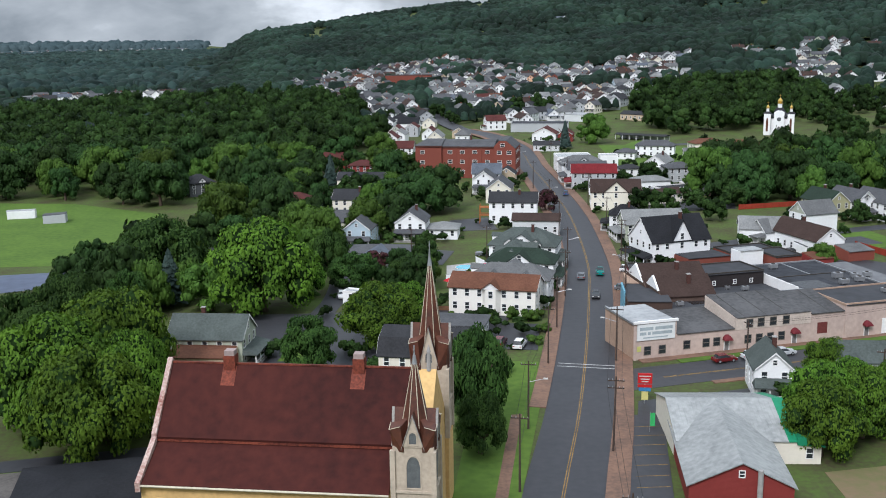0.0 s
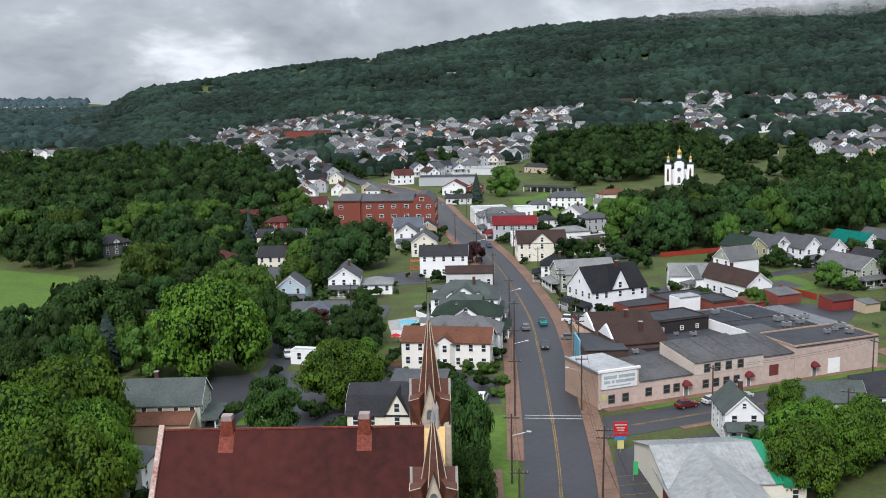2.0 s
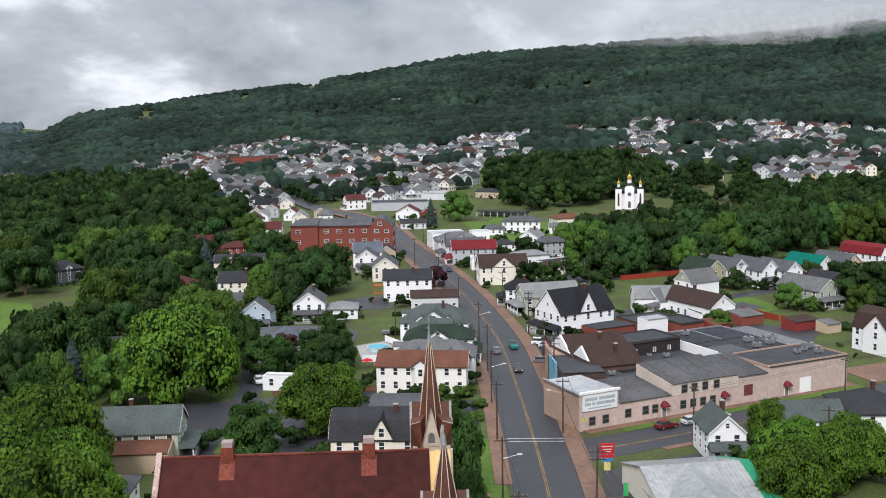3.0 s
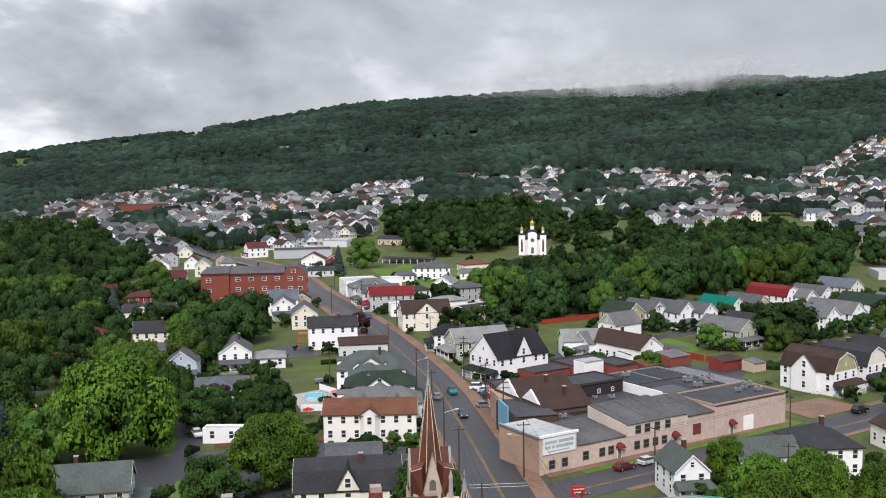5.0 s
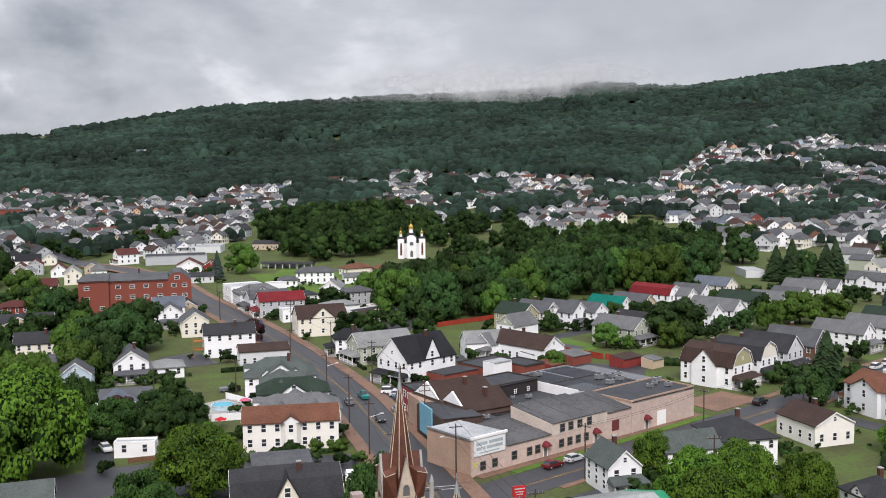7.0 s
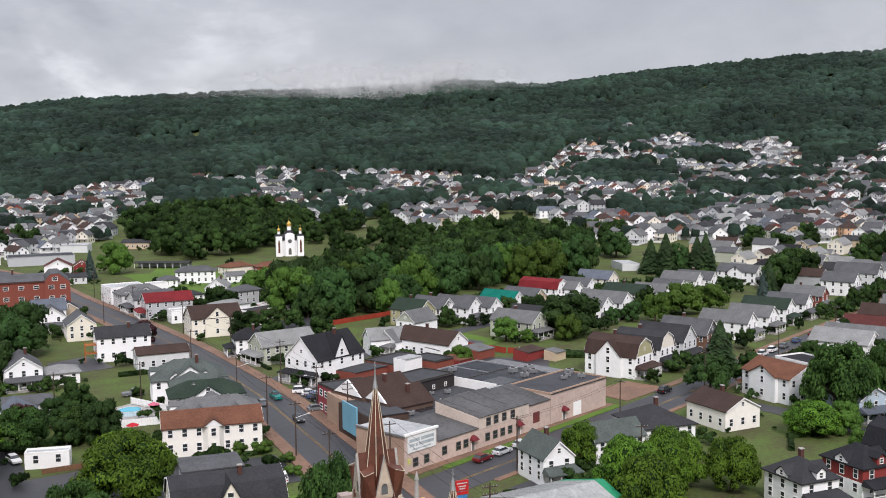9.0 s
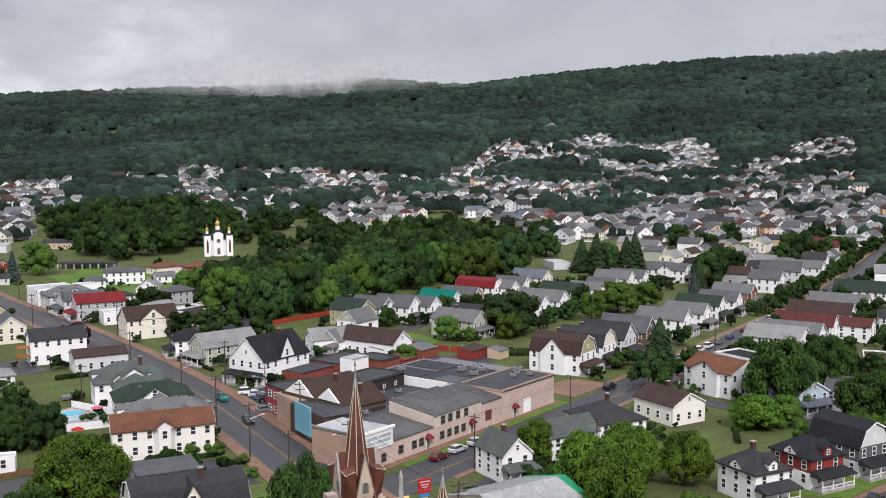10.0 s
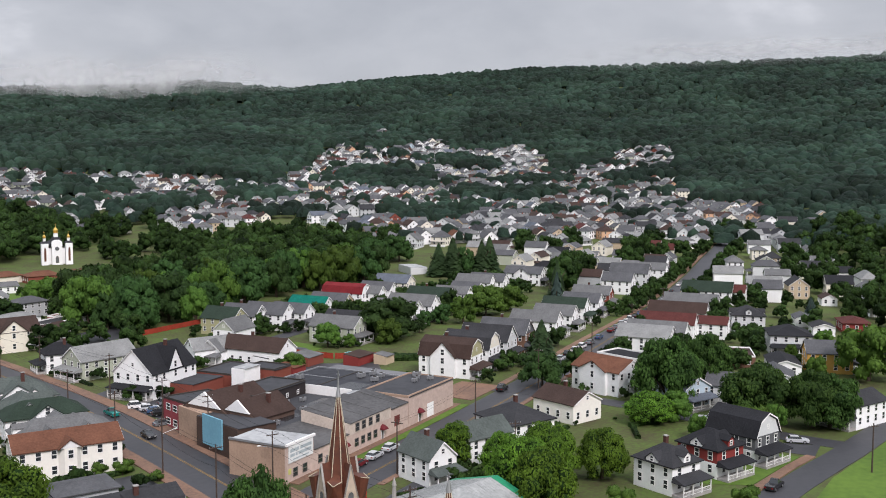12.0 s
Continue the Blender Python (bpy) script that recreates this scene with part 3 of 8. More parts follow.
# ---- trees ----
def crown_mesh(name, mat, seed, leaves, leaf, lumps=40, size=0.24, core=1, full=0.8):
    """A crown of unit height and radius: leaf sprays over many billowing boughs, with gaps between them."""
    rng = np.random.default_rng(seed)
    cen, rad = [(0.0, 0.0, 0.45)], [0.52]
    for i in range(1, lumps):
        a = 2.39996 * i + rng.uniform(-0.5, 0.5)
        u = (i + 0.5) / lumps
        z = 0.16 + 0.72 * (1 - u) ** 0.85 + rng.uniform(-0.06, 0.06)
        reach = math.sqrt(max(0.02, 1 - ((z - 0.42) / (0.5 if z > 0.42 else 0.42)) ** 2)) * rng.uniform(0.62, 0.9)
        cen.append((reach * math.cos(a) * 0.86, reach * math.sin(a) * 0.86, z))
        rad.append(size * rng.uniform(0.6, 1.25))
    cen, rad = np.array(cen), np.array(rad)
    flat = np.array([1.0, 1.0, 0.5])
    k = rng.choice(lumps, leaves, p=rad ** 2 / (rad ** 2).sum())
    d = rng.normal(size=(leaves, 3))
    d /= np.linalg.norm(d, axis=1)[:, None]
    out = cen[k] - np.array([0, 0, 0.4])
    out /= np.linalg.norm(out, axis=1)[:, None] + 1e-6
    d += out * 0.45 + np.array([0, 0, 0.3])
    d /= np.linalg.norm(d, axis=1)[:, None]
    p = cen[k] + d * (rad[k] * (0.82 + 0.3 * rng.uniform(0, 1, leaves)))[:, None] * flat
    # each spray is a bent quad that faces away from its bough
    nrm = d + rng.normal(scale=0.38, size=(leaves, 3))
    nrm[:, 2] += 0.25
    nrm /= np.linalg.norm(nrm, axis=1)[:, None]
    u = np.cross(nrm, rng.normal(size=(leaves, 3)))
    u /= np.linalg.norm(u, axis=1)[:, None]
    w = np.cross(nrm, u)
    s = leaf * rng.uniform(0.6, 1.4, leaves)[:, None]
    v = np.stack([p - u * s, p - w * s * 0.8 - nrm * s * 0.25, p + u * s, p + w * s * 0.8 - nrm * s * 0.25], 1).reshape(-1, 3)
    faces = np.arange(leaves * 4).reshape(-1, 4)
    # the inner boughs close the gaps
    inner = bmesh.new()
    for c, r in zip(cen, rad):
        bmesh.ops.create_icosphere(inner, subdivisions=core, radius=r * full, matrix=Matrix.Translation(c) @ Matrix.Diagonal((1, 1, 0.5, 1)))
    cv = [tuple(q.co) for q in inner.verts]
    cf = [tuple(q.index + len(v) for q in f.verts) for f in inner.faces]
    inner.free()
    me = bpy.data.meshes.new(name)
    me.from_pydata(v.tolist() + cv, [], faces.tolist() + cf)
    me.materials.append(mat)
    me.materials.append(M_CORE_SHADE)
    # smaller cores take the painted inner shade, fuller ones the leaf colour
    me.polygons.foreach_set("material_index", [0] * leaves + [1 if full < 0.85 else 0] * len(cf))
    me.polygons.foreach_set("use_smooth", [False] * leaves + [True] * len(cf))
    return me


def trunk_mesh(seed):
    bm = bmesh.new()
    rng = random.Random(seed)
    tube(bm, (0, 0, -0.05), (0, 0, 0.12), 0.045, 0.032, 8)
    tube(bm, (0, 0, 0.12), (0.01, 0, 0.5), 0.032, 0.018, 8)
    for i in range(5):
        a = rng.uniform(0, 6.28)
        tube(bm, (0, 0, 0.16 + i * 0.05), (0.25 * math.cos(a), 0.25 * math.sin(a), 0.42 + i * 0.07), 0.016, 0.006, 6)
    return mesh_of("trunk", bm, M_BARK)


def conifer_mesh(name, mat, seed, tiers=15, per=26):
    rng = random.Random(seed)
    v, f = [], []
    for i in range(tiers):
        z, r = 0.06 + 0.9 * i / tiers, 1.0 * (1 - i / tiers) ** 0.85 + 0.05
        for k in range(per):
            a, rr = rng.uniform(0, 6.28), r * rng.uniform(0.75, 1.1)
            w = 0.17 * (0.5 + r)
            ca, sa = math.cos(a), math.sin(a)
            b = len(v)
            v += [(0.1 * rr * ca, 0.1 * rr * sa, z + 0.09), (rr * 0.7 * ca - w * sa, rr * 0.7 * sa + w * ca, z + 0.0), (rr * ca, rr * sa, z - 0.05), (rr * 0.7 * ca + w * sa, rr * 0.7 * sa - w * ca, z + 0.0)]
            f.append((b, b + 1, b + 2, b + 3))
    b = len(v)
    n = 10
    v += [(0.75 * math.cos(6.283 * i / n), 0.75 * math.sin(6.283 * i / n), 0.07) for i in range(n)] + [(0, 0, 1.0)]
    f += [(b + i, b + (i + 1) % n, b + n) for i in range(n)]
    me = bpy.data.meshes.new(name)
    me.from_pydata(v, [], f)
    me.materials.append(mat)
    return me


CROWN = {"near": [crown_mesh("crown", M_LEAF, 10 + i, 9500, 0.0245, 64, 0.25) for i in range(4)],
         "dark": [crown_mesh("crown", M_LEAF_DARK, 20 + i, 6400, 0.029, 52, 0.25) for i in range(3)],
         "mid": [crown_mesh("crown", M_LEAF_MID, 30 + i, 1500, 0.05, 24, 0.3, 1, 0.92) for i in range(5)],
         "middark": [crown_mesh("crown", M_LEAF_DARKMID, 40 + i, 1500, 0.05, 24, 0.3, 1, 0.92) for i in range(4)],
         "grove": [crown_mesh("crown", M_GROVE, 80 + i, 300, 0.085, 13, 0.38, 1, 0.94) for i in range(6)],
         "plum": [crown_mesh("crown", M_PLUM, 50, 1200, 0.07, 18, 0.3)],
         "bush": [crown_mesh("crown", M_LEAF_MID, 60 + i, 500, 0.08, 8, 0.42, 2, 0.92) for i in range(2)],
         "small": [crown_mesh("crown", M_GROVE, 70 + i, 40, 0.2, 4, 0.5, 1, 0.95) for i in range(4)]}
TRUNK = [trunk_mesh(i) for i in range(3)]
CONIFER = [conifer_mesh("crown", M_NEEDLE, i) for i in range(2)]
CONIFER_GREEN = [conifer_mesh("crown", material("green_needles", (0.03, 0.058, 0.02), 0.7, color2=(0.011, 0.024, 0.009), scale=5, bump=0.0, rand=0.15, spec=0.1), 5 + i, 17, 34) for i in range(2)]
TREE_WORDS = {"near": "broad leafy tree with a full fresh green crown", "dark": "broad tree with a dense dark green crown", "mid": "green leafy tree with a rounded uneven crown",
              "middark": "dark green leafy tree among the woods", "plum": "small tree with dark purple leaves", "bush": "low rounded green shrub", "conifer": "tall pointed spruce with drooping grey-green boughs", "cone": "tall dense dark green conifer"}
tree_count = 0


def tree(x, y, h, r, kind="mid", z=None):
    """h: the whole height; r: the crown's radius."""
    global tree_count
    tree_count += 1
    i = tree_count
    z = ground_z(x, y) if z is None else z
    root = new("shrub" if kind == "bush" else "tree", TRUNK[i % 3])
    root.matrix_basis = pose(x, y, z, 0, 0, i * 77 % 360) @ Matrix.Diagonal((h, h, h, 1))
    low = {"bush": 0.0, "conifer": 0.05, "cone": 0.02}.get(kind, 0.02)
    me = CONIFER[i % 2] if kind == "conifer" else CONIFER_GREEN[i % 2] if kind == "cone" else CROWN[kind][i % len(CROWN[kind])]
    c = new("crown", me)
    c.parent = root
    c.matrix_basis = pose(0, 0, low) @ Matrix.Diagonal((r / h, r / h, 1 - low, 1))
    return tagged(root, TREE_WORDS[kind], "shrub" if kind == "bush" else "tree", "trees of the town")


# ---- houses and single trees, street by street ----

# north side of the side street, fronts to the street
house(134.4, 214.6, -16, 15, 9.6, 5.7, 10.2, "white", "brown", "gambrel", gable='khaki', porch='f', cross='left', chimney=True)
house(146.9, 217.6, -16, 14, 8.6, 5.8, 10.0, "white", "charcoal", "gambrel", gable='cream', porch='f', chimney=True)
house(158.8, 220.8, -16, 15, 8.6, 6.0, 10.0, "pale_grey", "charcoal", "gable", porch='f')
house(171.5, 223.6, -16, 15, 8.8, 6.0, 10.0, "brown", "slate", "gable", porch='f', gable='dark', chimney=True)
house(199.3, 232.0, -16, 16, 8, 5.5, 8.5, "white", "grey", "gable", porch='f')
house(215.1, 234.9, -16, 14, 8, 5.5, 8.5, "white", "grey", "gable", porch='f')
house(233.3, 242.9, -16, 16, 8, 5.5, 8.5, "white", "green", "gable", porch='f')
house(247.6, 244.8, -16, 14, 8, 5.5, 8.5, "white", "slate", "gable", porch='f')
house(269.2, 253.8, -16, 15, 8, 5.5, 8.5, "brick", "grey", "gable", porch='f', chimney=True)
house(312.0, 267.3, -16, 13, 9, 5.8, 9, "white", "slate", "gable", porch='f')
house(341.7, 278.6, -16, 18, 9, 6, 10, "pale_grey", "slate", "gable", porch='f', dormer=True)
house(361.1, 277.4, -16, 13, 8, 6, 9, "white", "grey", "gable", porch='f')

# second row, behind the commercial block
house(150.8, 310.4, -16, 16, 8, 5.6, 9, "white", "slate", "gable", porch='f', far=2)
house(158.0, 306.7, -16, 14, 7.5, 5.6, 8.5, "white", "slate", "gable", porch='f', far=2)
house(174.2, 315.0, -16, 15, 8, 5.4, 8.5, "white", "teal", "gable", far=2)
house(185.6, 316.1, -16, 15, 8, 5.4, 8.5, "tan", "slate", "gable", far=2)
house(207.4, 330.4, -16, 18, 8, 5.6, 9, "white", "red", "gambrel", far=2)
house(213.3, 322.2, -16, 10, 7, 5.4, 8, "white", "grey", "gable", far=2)
house(222.2, 327.0, -16, 14, 8, 5.6, 8.5, "white", "slate", "gable", far=2)
house(246.1, 340.3, -16, 16, 9, 5.4, 8.5, "cream", "bluegrey", "gable", far=2)
house(188.8, 285.0, -16, 16, 8, 5.4, 8.5, "white", "grey", "gable", porch='f', far=2)
house(200.1, 287.7, -16, 18, 8.5, 5.6, 9, "white", "grey", "gable", porch='f', far=2)
house(223.3, 299.3, -16, 18, 8, 5.4, 8.5, "white", "green", "gable", chimney=True, far=2)
house(234.2, 296.9, -16, 14, 7.5, 5.4, 8, "white", "grey", "gable", far=2)
house(248.9, 302.0, -16, 12, 7.5, 5.4, 8, "white", "slate", "gable", porch='f', far=2)
house(269.4, 313.6, -16, 16, 8, 5.4, 8.5, "white", "grey", "gable", far=2)
house(276.7, 312.0, -16, 16, 8, 5.4, 8.5, "white", "slate", "gable", chimney=True, far=2)
house(310.5, 316.7, -16, 18, 9, 5.6, 8.5, "white", "slate", "gable", cross='left', porch='f', far=2)
house(148.6, 273.8, -16, 16, 9, 5.4, 8.5, "sage", "grey", "gable", chimney=True, porch='f', far=2)
house(163.2, 283.6, -16, 16, 7, 4.8, 7.5, "white", "charcoal", "gable", far=2)
house(143.1, 314.4, -16, 14, 8, 5.6, 9, "white", "slate", "gable", porch='f', dormer=True, chimney=True, far=2)
house(134.4, 314.0, -16, 13, 8.5, 5.6, 9, "khaki", "green", "gable", chimney=True, far=2)
house(122.2, 293.1, 74, 11, 8, 5.6, 9, "white", "grey", "gable", porch='f', gable='sage', far=2)
house(109.2, 265.7, -16, 20, 9, 4.6, 7.8, "white", "brown", "gable", chimney=True, far=2)
house(103.9, 276.4, 74, 10, 8, 4, 7, "white", "grey", "gable", porch='f', far=2)
house(101.7, 276.8, 104, 14, 8, 4.6, 7.5, "white", "pale", "gable", far=2)

# north side of the main street
house(69.5, 257.3, 73, 17, 12, 6.4, 12.0, "white", "black", "gable", cross='right', porch='f', chimney=True, crossw=0.48, out=0.12)
house(71.5, 286.3, 88, 17, 9.5, 5.2, 8.6, "sage", "pale", "gable", porch='f')
house(67.0, 299.5, 104, 9, 7, 5.2, 8, "white", "black", "hip", porch='f', chimney=True)
house(72.2, 339.5, 98, 16.5, 11, 6.2, 9.8, "cream", "brown", "gable", cross='right', crossw=0.72, out=0.3)
house(73.6, 386.5, 98, 17, 10, 6.2, 9, "grey", "red", "gable", porch='f')
house(73.5, 371, 98, 9, 7, 4.2, 4.8, "white", "tin", "flat")
house(73.8, 436, 92, 15, 15, 6.4, 7, "white", "tin", "flat")
house(74.5, 418.5, 92, 18, 12, 5.6, 8.8, "pale_grey", "grey", "hip", cross='right')
house(73.5, 403, 92, 16, 10, 5.4, 8, "pale_grey", "slate", "gable", porch='f')
house(92, 450, 92, 8, 7, 4.6, 5, "white", "tin", "flat")
house(89, 349, 66, 18, 8, 3.2, 4.6, "cream", "brown", "gable")
house(102, 363, 72, 22, 8, 3.2, 4, "grey", "charcoal", "flat")
house(92.5, 374, 84, 13, 9, 4.4, 6, "white", "pale", "hip")
house(107.5, 420, 30, 13, 9, 5.2, 8.4, "white", "pale", "gable", chimney=True, porch='f')
house(110, 399, 84, 11, 9, 5.6, 7.6, "grey", "slate", "hip")
house(94.2, 417, 84, 9, 7, 3.2, 4.8, "white", "charcoal", "hip")
house(136, 469, 100, 9, 7, 3.2, 4.8, "white", "grey", "gable")
house(73, 512, 100, 13, 8, 3.2, 4.8, "pale_grey", "charcoal", "gable")
house(79, 559, 15, 14, 13, 4.2, 7.6, "white", "maroon", "gable")
house(90, 556, 15, 10, 8, 4, 6.6, "red", "maroon", "gable")
house(150, 648, 130, 18, 10, 3.8, 5.6, "tan", "charcoal", "gable")
house(106.9, 373.9, 60, 6, 3, 3, 3.2, "brick", "rust", "flat")
house(120.0, 477.0, 110, 18, 8, 5.6, 8, "white", "slate", "hip", porch='f')
house(105.1, 472.9, 110, 9, 8, 3.2, 5, "white", "slate", "hip")

# south side of the main street
house(20.0, 213.2, 108, 19, 9, 5.9, 8.2, "offwhite", "rust", "gable", bay='right')
house(24.2, 221.6, 106, 18, 9.5, 5.8, 8.6, "white", "grey", "hip", dormer=True, cross='left')
house(28.7, 237.7, 106, 16, 9, 5.8, 8.6, "white", "green", "hip", cross='right', porch='b')
house(27.4, 242.8, 16, 12, 9, 6, 9.4, "white", "greengrey", "hip", dormer=True, cross='right')
house(31.6, 256.3, 106, 17, 12, 6.2, 10, "white", "greengrey", "hip", dormer=True, chimney=True, porch='b', cross='right')
house(35.2, 317.6, 100, 15, 9, 7.0, 9.6, "white", "charcoal", "gable", chimney=True)
house(40.0, 298.4, 100, 14, 8, 4.5, 6, "pale_grey", "brown", "gable")
house(31, 380.4, 10, 9.5, 8, 5.6, 8.5, "white", "slate", "gable", porch='f')
house(34.8, 359.9, 10, 13, 9, 5.2, 8.5, "cream", "slate", "gable")
house(32.8, 391.6, 98, 11, 8, 6, 9.4, "white", "bluegrey", "gable")
house(41.4, 399, 10, 8, 7, 4.6, 7, "tan", "charcoal", "gable")
house(2.7, 296.6, 8, 12, 9, 5.4, 8.5, "white", "slate", "gable", porch='f', chimney=True)
house(11.9, 296.1, 8, 9, 9, 3, 4.6, "white", "pale", "hip")
house(-12.2, 288.0, 10, 13, 8, 5.4, 8.5, "blue", "slate", "gable", porch='f')
house(-16.6, 298.4, 100, 12, 8, 5.4, 8.2, "cream", "slate", "gable")
house(-16.0, 339.8, 100, 14, 9, 5.4, 8.2, "cream", "charcoal", "gable", chimney=True)
house(-17.9, 388.9, 10, 10, 9, 4.6, 7, "tan", "charcoal", "gable")
house(-15.8, 391.4, 100, 18, 8, 4.6, 7, "cream", "charcoal", "gable")
house(-29.6, 451.8, 100, 10, 9, 6, 8, "red", "maroon", "gable")
house(-15.3, 430.9, 100, 14, 9, 5, 7, "red", "maroon", "hip")
house(-0.1, 494.6, 100, 12, 9, 5, 8, "white", "maroon", "gable")
house(-6.0, 265.0, 98, 16, 10, 3.2, 4.6, "white", "slate", "hip")
house(-6.7, 260.3, 8, 9, 8, 3.0, 4.6, "white", "bluegrey", "gable")
house(-78.3, 389.0, 60, 10, 9, 5, 8, "dark", "charcoal", "hip", dormer=True)
house(-36.4, 338.0, 98, 12, 9, 5.4, 8, "cream", "maroon", "hip")
house(-43.2, 372.2, 98, 9, 7, 4, 6, "white", "charcoal", "gable")
house(-43.5, 311.6, 98, 10, 8, 3.6, 5.5, "cream", "rust", "hip")
house(-47.8, 262.1, 98, 9, 7, 3.4, 5, "tan", "charcoal", "gable")
house(-9.6, 220.8, 112, 8, 3.2, 2.8, 3.0, "white", "tin", "flat")
house(-36.0, 182.9, 278, 14, 9, 5.5, 9, "sage", "greengrey", "gable", porch='f', chimney=True)

# behind the twin-spired church
house(-39.5, 153.0, 100, 9, 8, 5.6, 7.6, "white", "slate", "hip")
house(4.9, 170.7, 104, 17, 11, 5.2, 9, "cream", "charcoal", "gambrel", chimney=True, cross='right', crossw=0.36, out=0.12)
house(11.0, 192.0, 104, 10, 8, 4, 5, "grey", "slate", "hip")
house(2.4, 186.0, 104, 3.5, 4, 3.2, 3.4, "white", "tin", "flat")

# south side of the side street
house(60.9, 158.8, 10, 9, 6.4, 5.0, 7.9, "white", "greengrey", "gable", chimney=True, porch='f')
house(78.1, 160.1, 100, 11, 7, 5, 7.6, "white", "greengrey", "gable")
house(90.9, 161.0, 14, 12, 11, 5.6, 8.5, "white", "charcoal", "hip", chimney=True)
house(115.8, 164.6, 8, 12, 9.5, 4.4, 6.8, "offwhite", "brown", "gable", chimney=True)
house(146.2, 172.1, 8, 15, 11, 6, 8.6, "white", "rust", "gable", cross='left', porch='b')
house(160.1, 174.5, 8, 14, 9, 6.6, 7.5, "pale_grey", "black", "flat")
house(206.3, 190.9, -16, 18, 10, 5.4, 8.5, "white", "grey", "gable")
house(199.7, 191.2, -16, 16, 12, 5, 8, "white", "pale", "gable")
house(224.1, 196.7, -16, 18, 8, 5.4, 8.5, "white", "maroon", "gable")
house(249.3, 206.0, -16, 20, 8, 5.4, 8.5, "white", "brown", "gable")
house(272.8, 212.9, -16, 20, 8, 5.4, 8.5, "white", "grey", "gable")
house(308.8, 223.6, -16, 20, 9, 5.4, 9, "white", "green", "gable", gable='red')
house(312.1, 215.4, -16, 12, 8, 5.4, 8, "white", "maroon", "gable")
house(257.2, 184.2, 60, 11, 11, 5.6, 8.5, "pale_grey", "charcoal", "hip", dormer=True, porch='b')
house(226.2, 157.3, 60, 13, 12, 6, 8.5, "pale_grey", "black", "hip", porch='f')
house(205.9, 138.1, -30, 12, 9, 5.6, 8.5, "yellow", "slate", "gable", porch='f')
house(234.8, 186.0, -16, 10, 8, 5, 7, "white", "maroon", "gable")
house(196.1, 146.8, 60, 14, 8, 3.2, 4.5, "white", "black", "gable")
house(199.5, 160.7, 60, 14, 7, 3.2, 4.2, "brown", "brown", "flat")
house(336.1, 184.7, 60, 9, 6, 3, 4.5, "white", "brown", "gable")
house(278.7, 173.0, 60, 10, 6, 3, 4.2, "white", "slate", "gable")
house(264.3, 160.8, 60, 9, 7, 3, 4.2, "white", "charcoal", "gable")
house(348.2, 172.1, 60, 16, 9, 6, 9, "white", "grey", "gable", porch='f')
house(322.1, 160.6, 60, 14, 9, 6, 8, "white", "slate", "flat")
house(278.5, 155.3, 60, 12, 9, 3.4, 5, "red", "maroon", "hip")
house(85.6, 123.4, 12, 8.8, 7.6, 5.2, 7.9, "white", "charcoal", "hip", dormer=True, chimney=True, porch='f')
house(99.6, 121.8, 11, 9, 8, 5.4, 8.2, "red", "black", "hip", dormer=True, porch='f', lower='white')
house(112.2, 121.0, 9, 11, 8.4, 5.6, 9.8, "dark", "black", "gambrel", gable='pale_grey', porch='f', lower='pale_grey')
house(153.4, 112.9, 104, 12, 8, 5.2, 7.2, "white", "charcoal", "gable", porch='f')
tree(145.2, 115.6, 12, 7.5, "dark")
house(143.7, 151.3, 14, 12, 9, 5, 7.5, "blue", "bluegrey", "gable", porch='f')
house(168.2, 137.1, 60, 13, 9, 5, 7, "white", "slate", "gable")
house(152.6, 141.2, -16, 12, 9, 5, 7.5, "pale_grey", "slate", "gable")

# single trees
tree(-48.7, 163.7, 19, 11, "near")
tree(-54.8, 151.1, 18, 11, "near")
tree(-70.6, 179.8, 15, 8, "dark")
tree(-42.6, 145.0, 15, 7.5, "near")
tree(-68.4, 201.8, 14, 7, "dark")
tree(-58.6, 209.6, 12, 5, "dark")
tree(-30.8, 216.9, 20, 13, "near")
tree(-58.2, 240.1, 18, 11, "dark")
tree(-54.2, 303.9, 17, 9.5, "mid")
tree(-4.4, 189.2, 12.5, 8.8, "near")
tree(0.5, 207.4, 8, 5, "near")
tree(-17.3, 173.5, 11, 5.5, "dark")
tree(11.0, 146.0, 16, 5.5, "dark")
tree(10.6, 135.9, 10, 4, "dark")
tree(-12.1, 235.5, 9, 6, "dark")
tree(-17.8, 241.9, 13, 5, "dark")
tree(-30.7, 297.0, 12, 7, "mid")
tree(-4.0, 300.1, 13, 7, "middark")
tree(-2.4, 330.5, 14, 10, "middark")
tree(11.0, 341.4, 15.5, 11, "middark")
tree(6.0, 333.0, 14, 9, "middark")
tree(-5.3, 424.2, 13, 9, "mid")
tree(-11.4, 294.6, 12, 7, "mid")
tree(-35.2, 363.7, 11, 8, "mid")
tree(0.6, 235.9, 7, 5, "dark")
tree(-21.8, 230.2, 8, 4, "near")
tree(61.2, 137.4, 11.5, 6.5, "near")
tree(67.3, 137.5, 11, 6, "near")
tree(71.7, 161.3, 8, 4.5, "near")
tree(122.9, 412.5, 13, 8, "mid")
tree(102.0, 539.9, 16, 10, "mid")
tree(-45.4, 137.0, 17, 10, "near")
tree(-44.0, 157.0, 14, 7, "near")
tree(-52.7, 223.6, 13.5, 4.5, "conifer")
tree(-28.2, 396.6, 14, 4, "conifer")
tree(83.4, 518.0, 15, 4, "conifer")
tree(-6.8, 254.1, 5, 4, "plum")
tree(48.1, 337.9, 7, 5, "plum")
tree(58.6, 131.5, 11, 6, "near")
tree(82.0, 134.6, 9.5, 5.5, "near")
tree(75.2, 141.6, 10.5, 6, "near")
tree(70.2, 148.5, 8.5, 4.5, "near")
tree(138.2, 187.0, 9, 6.5, "middark")
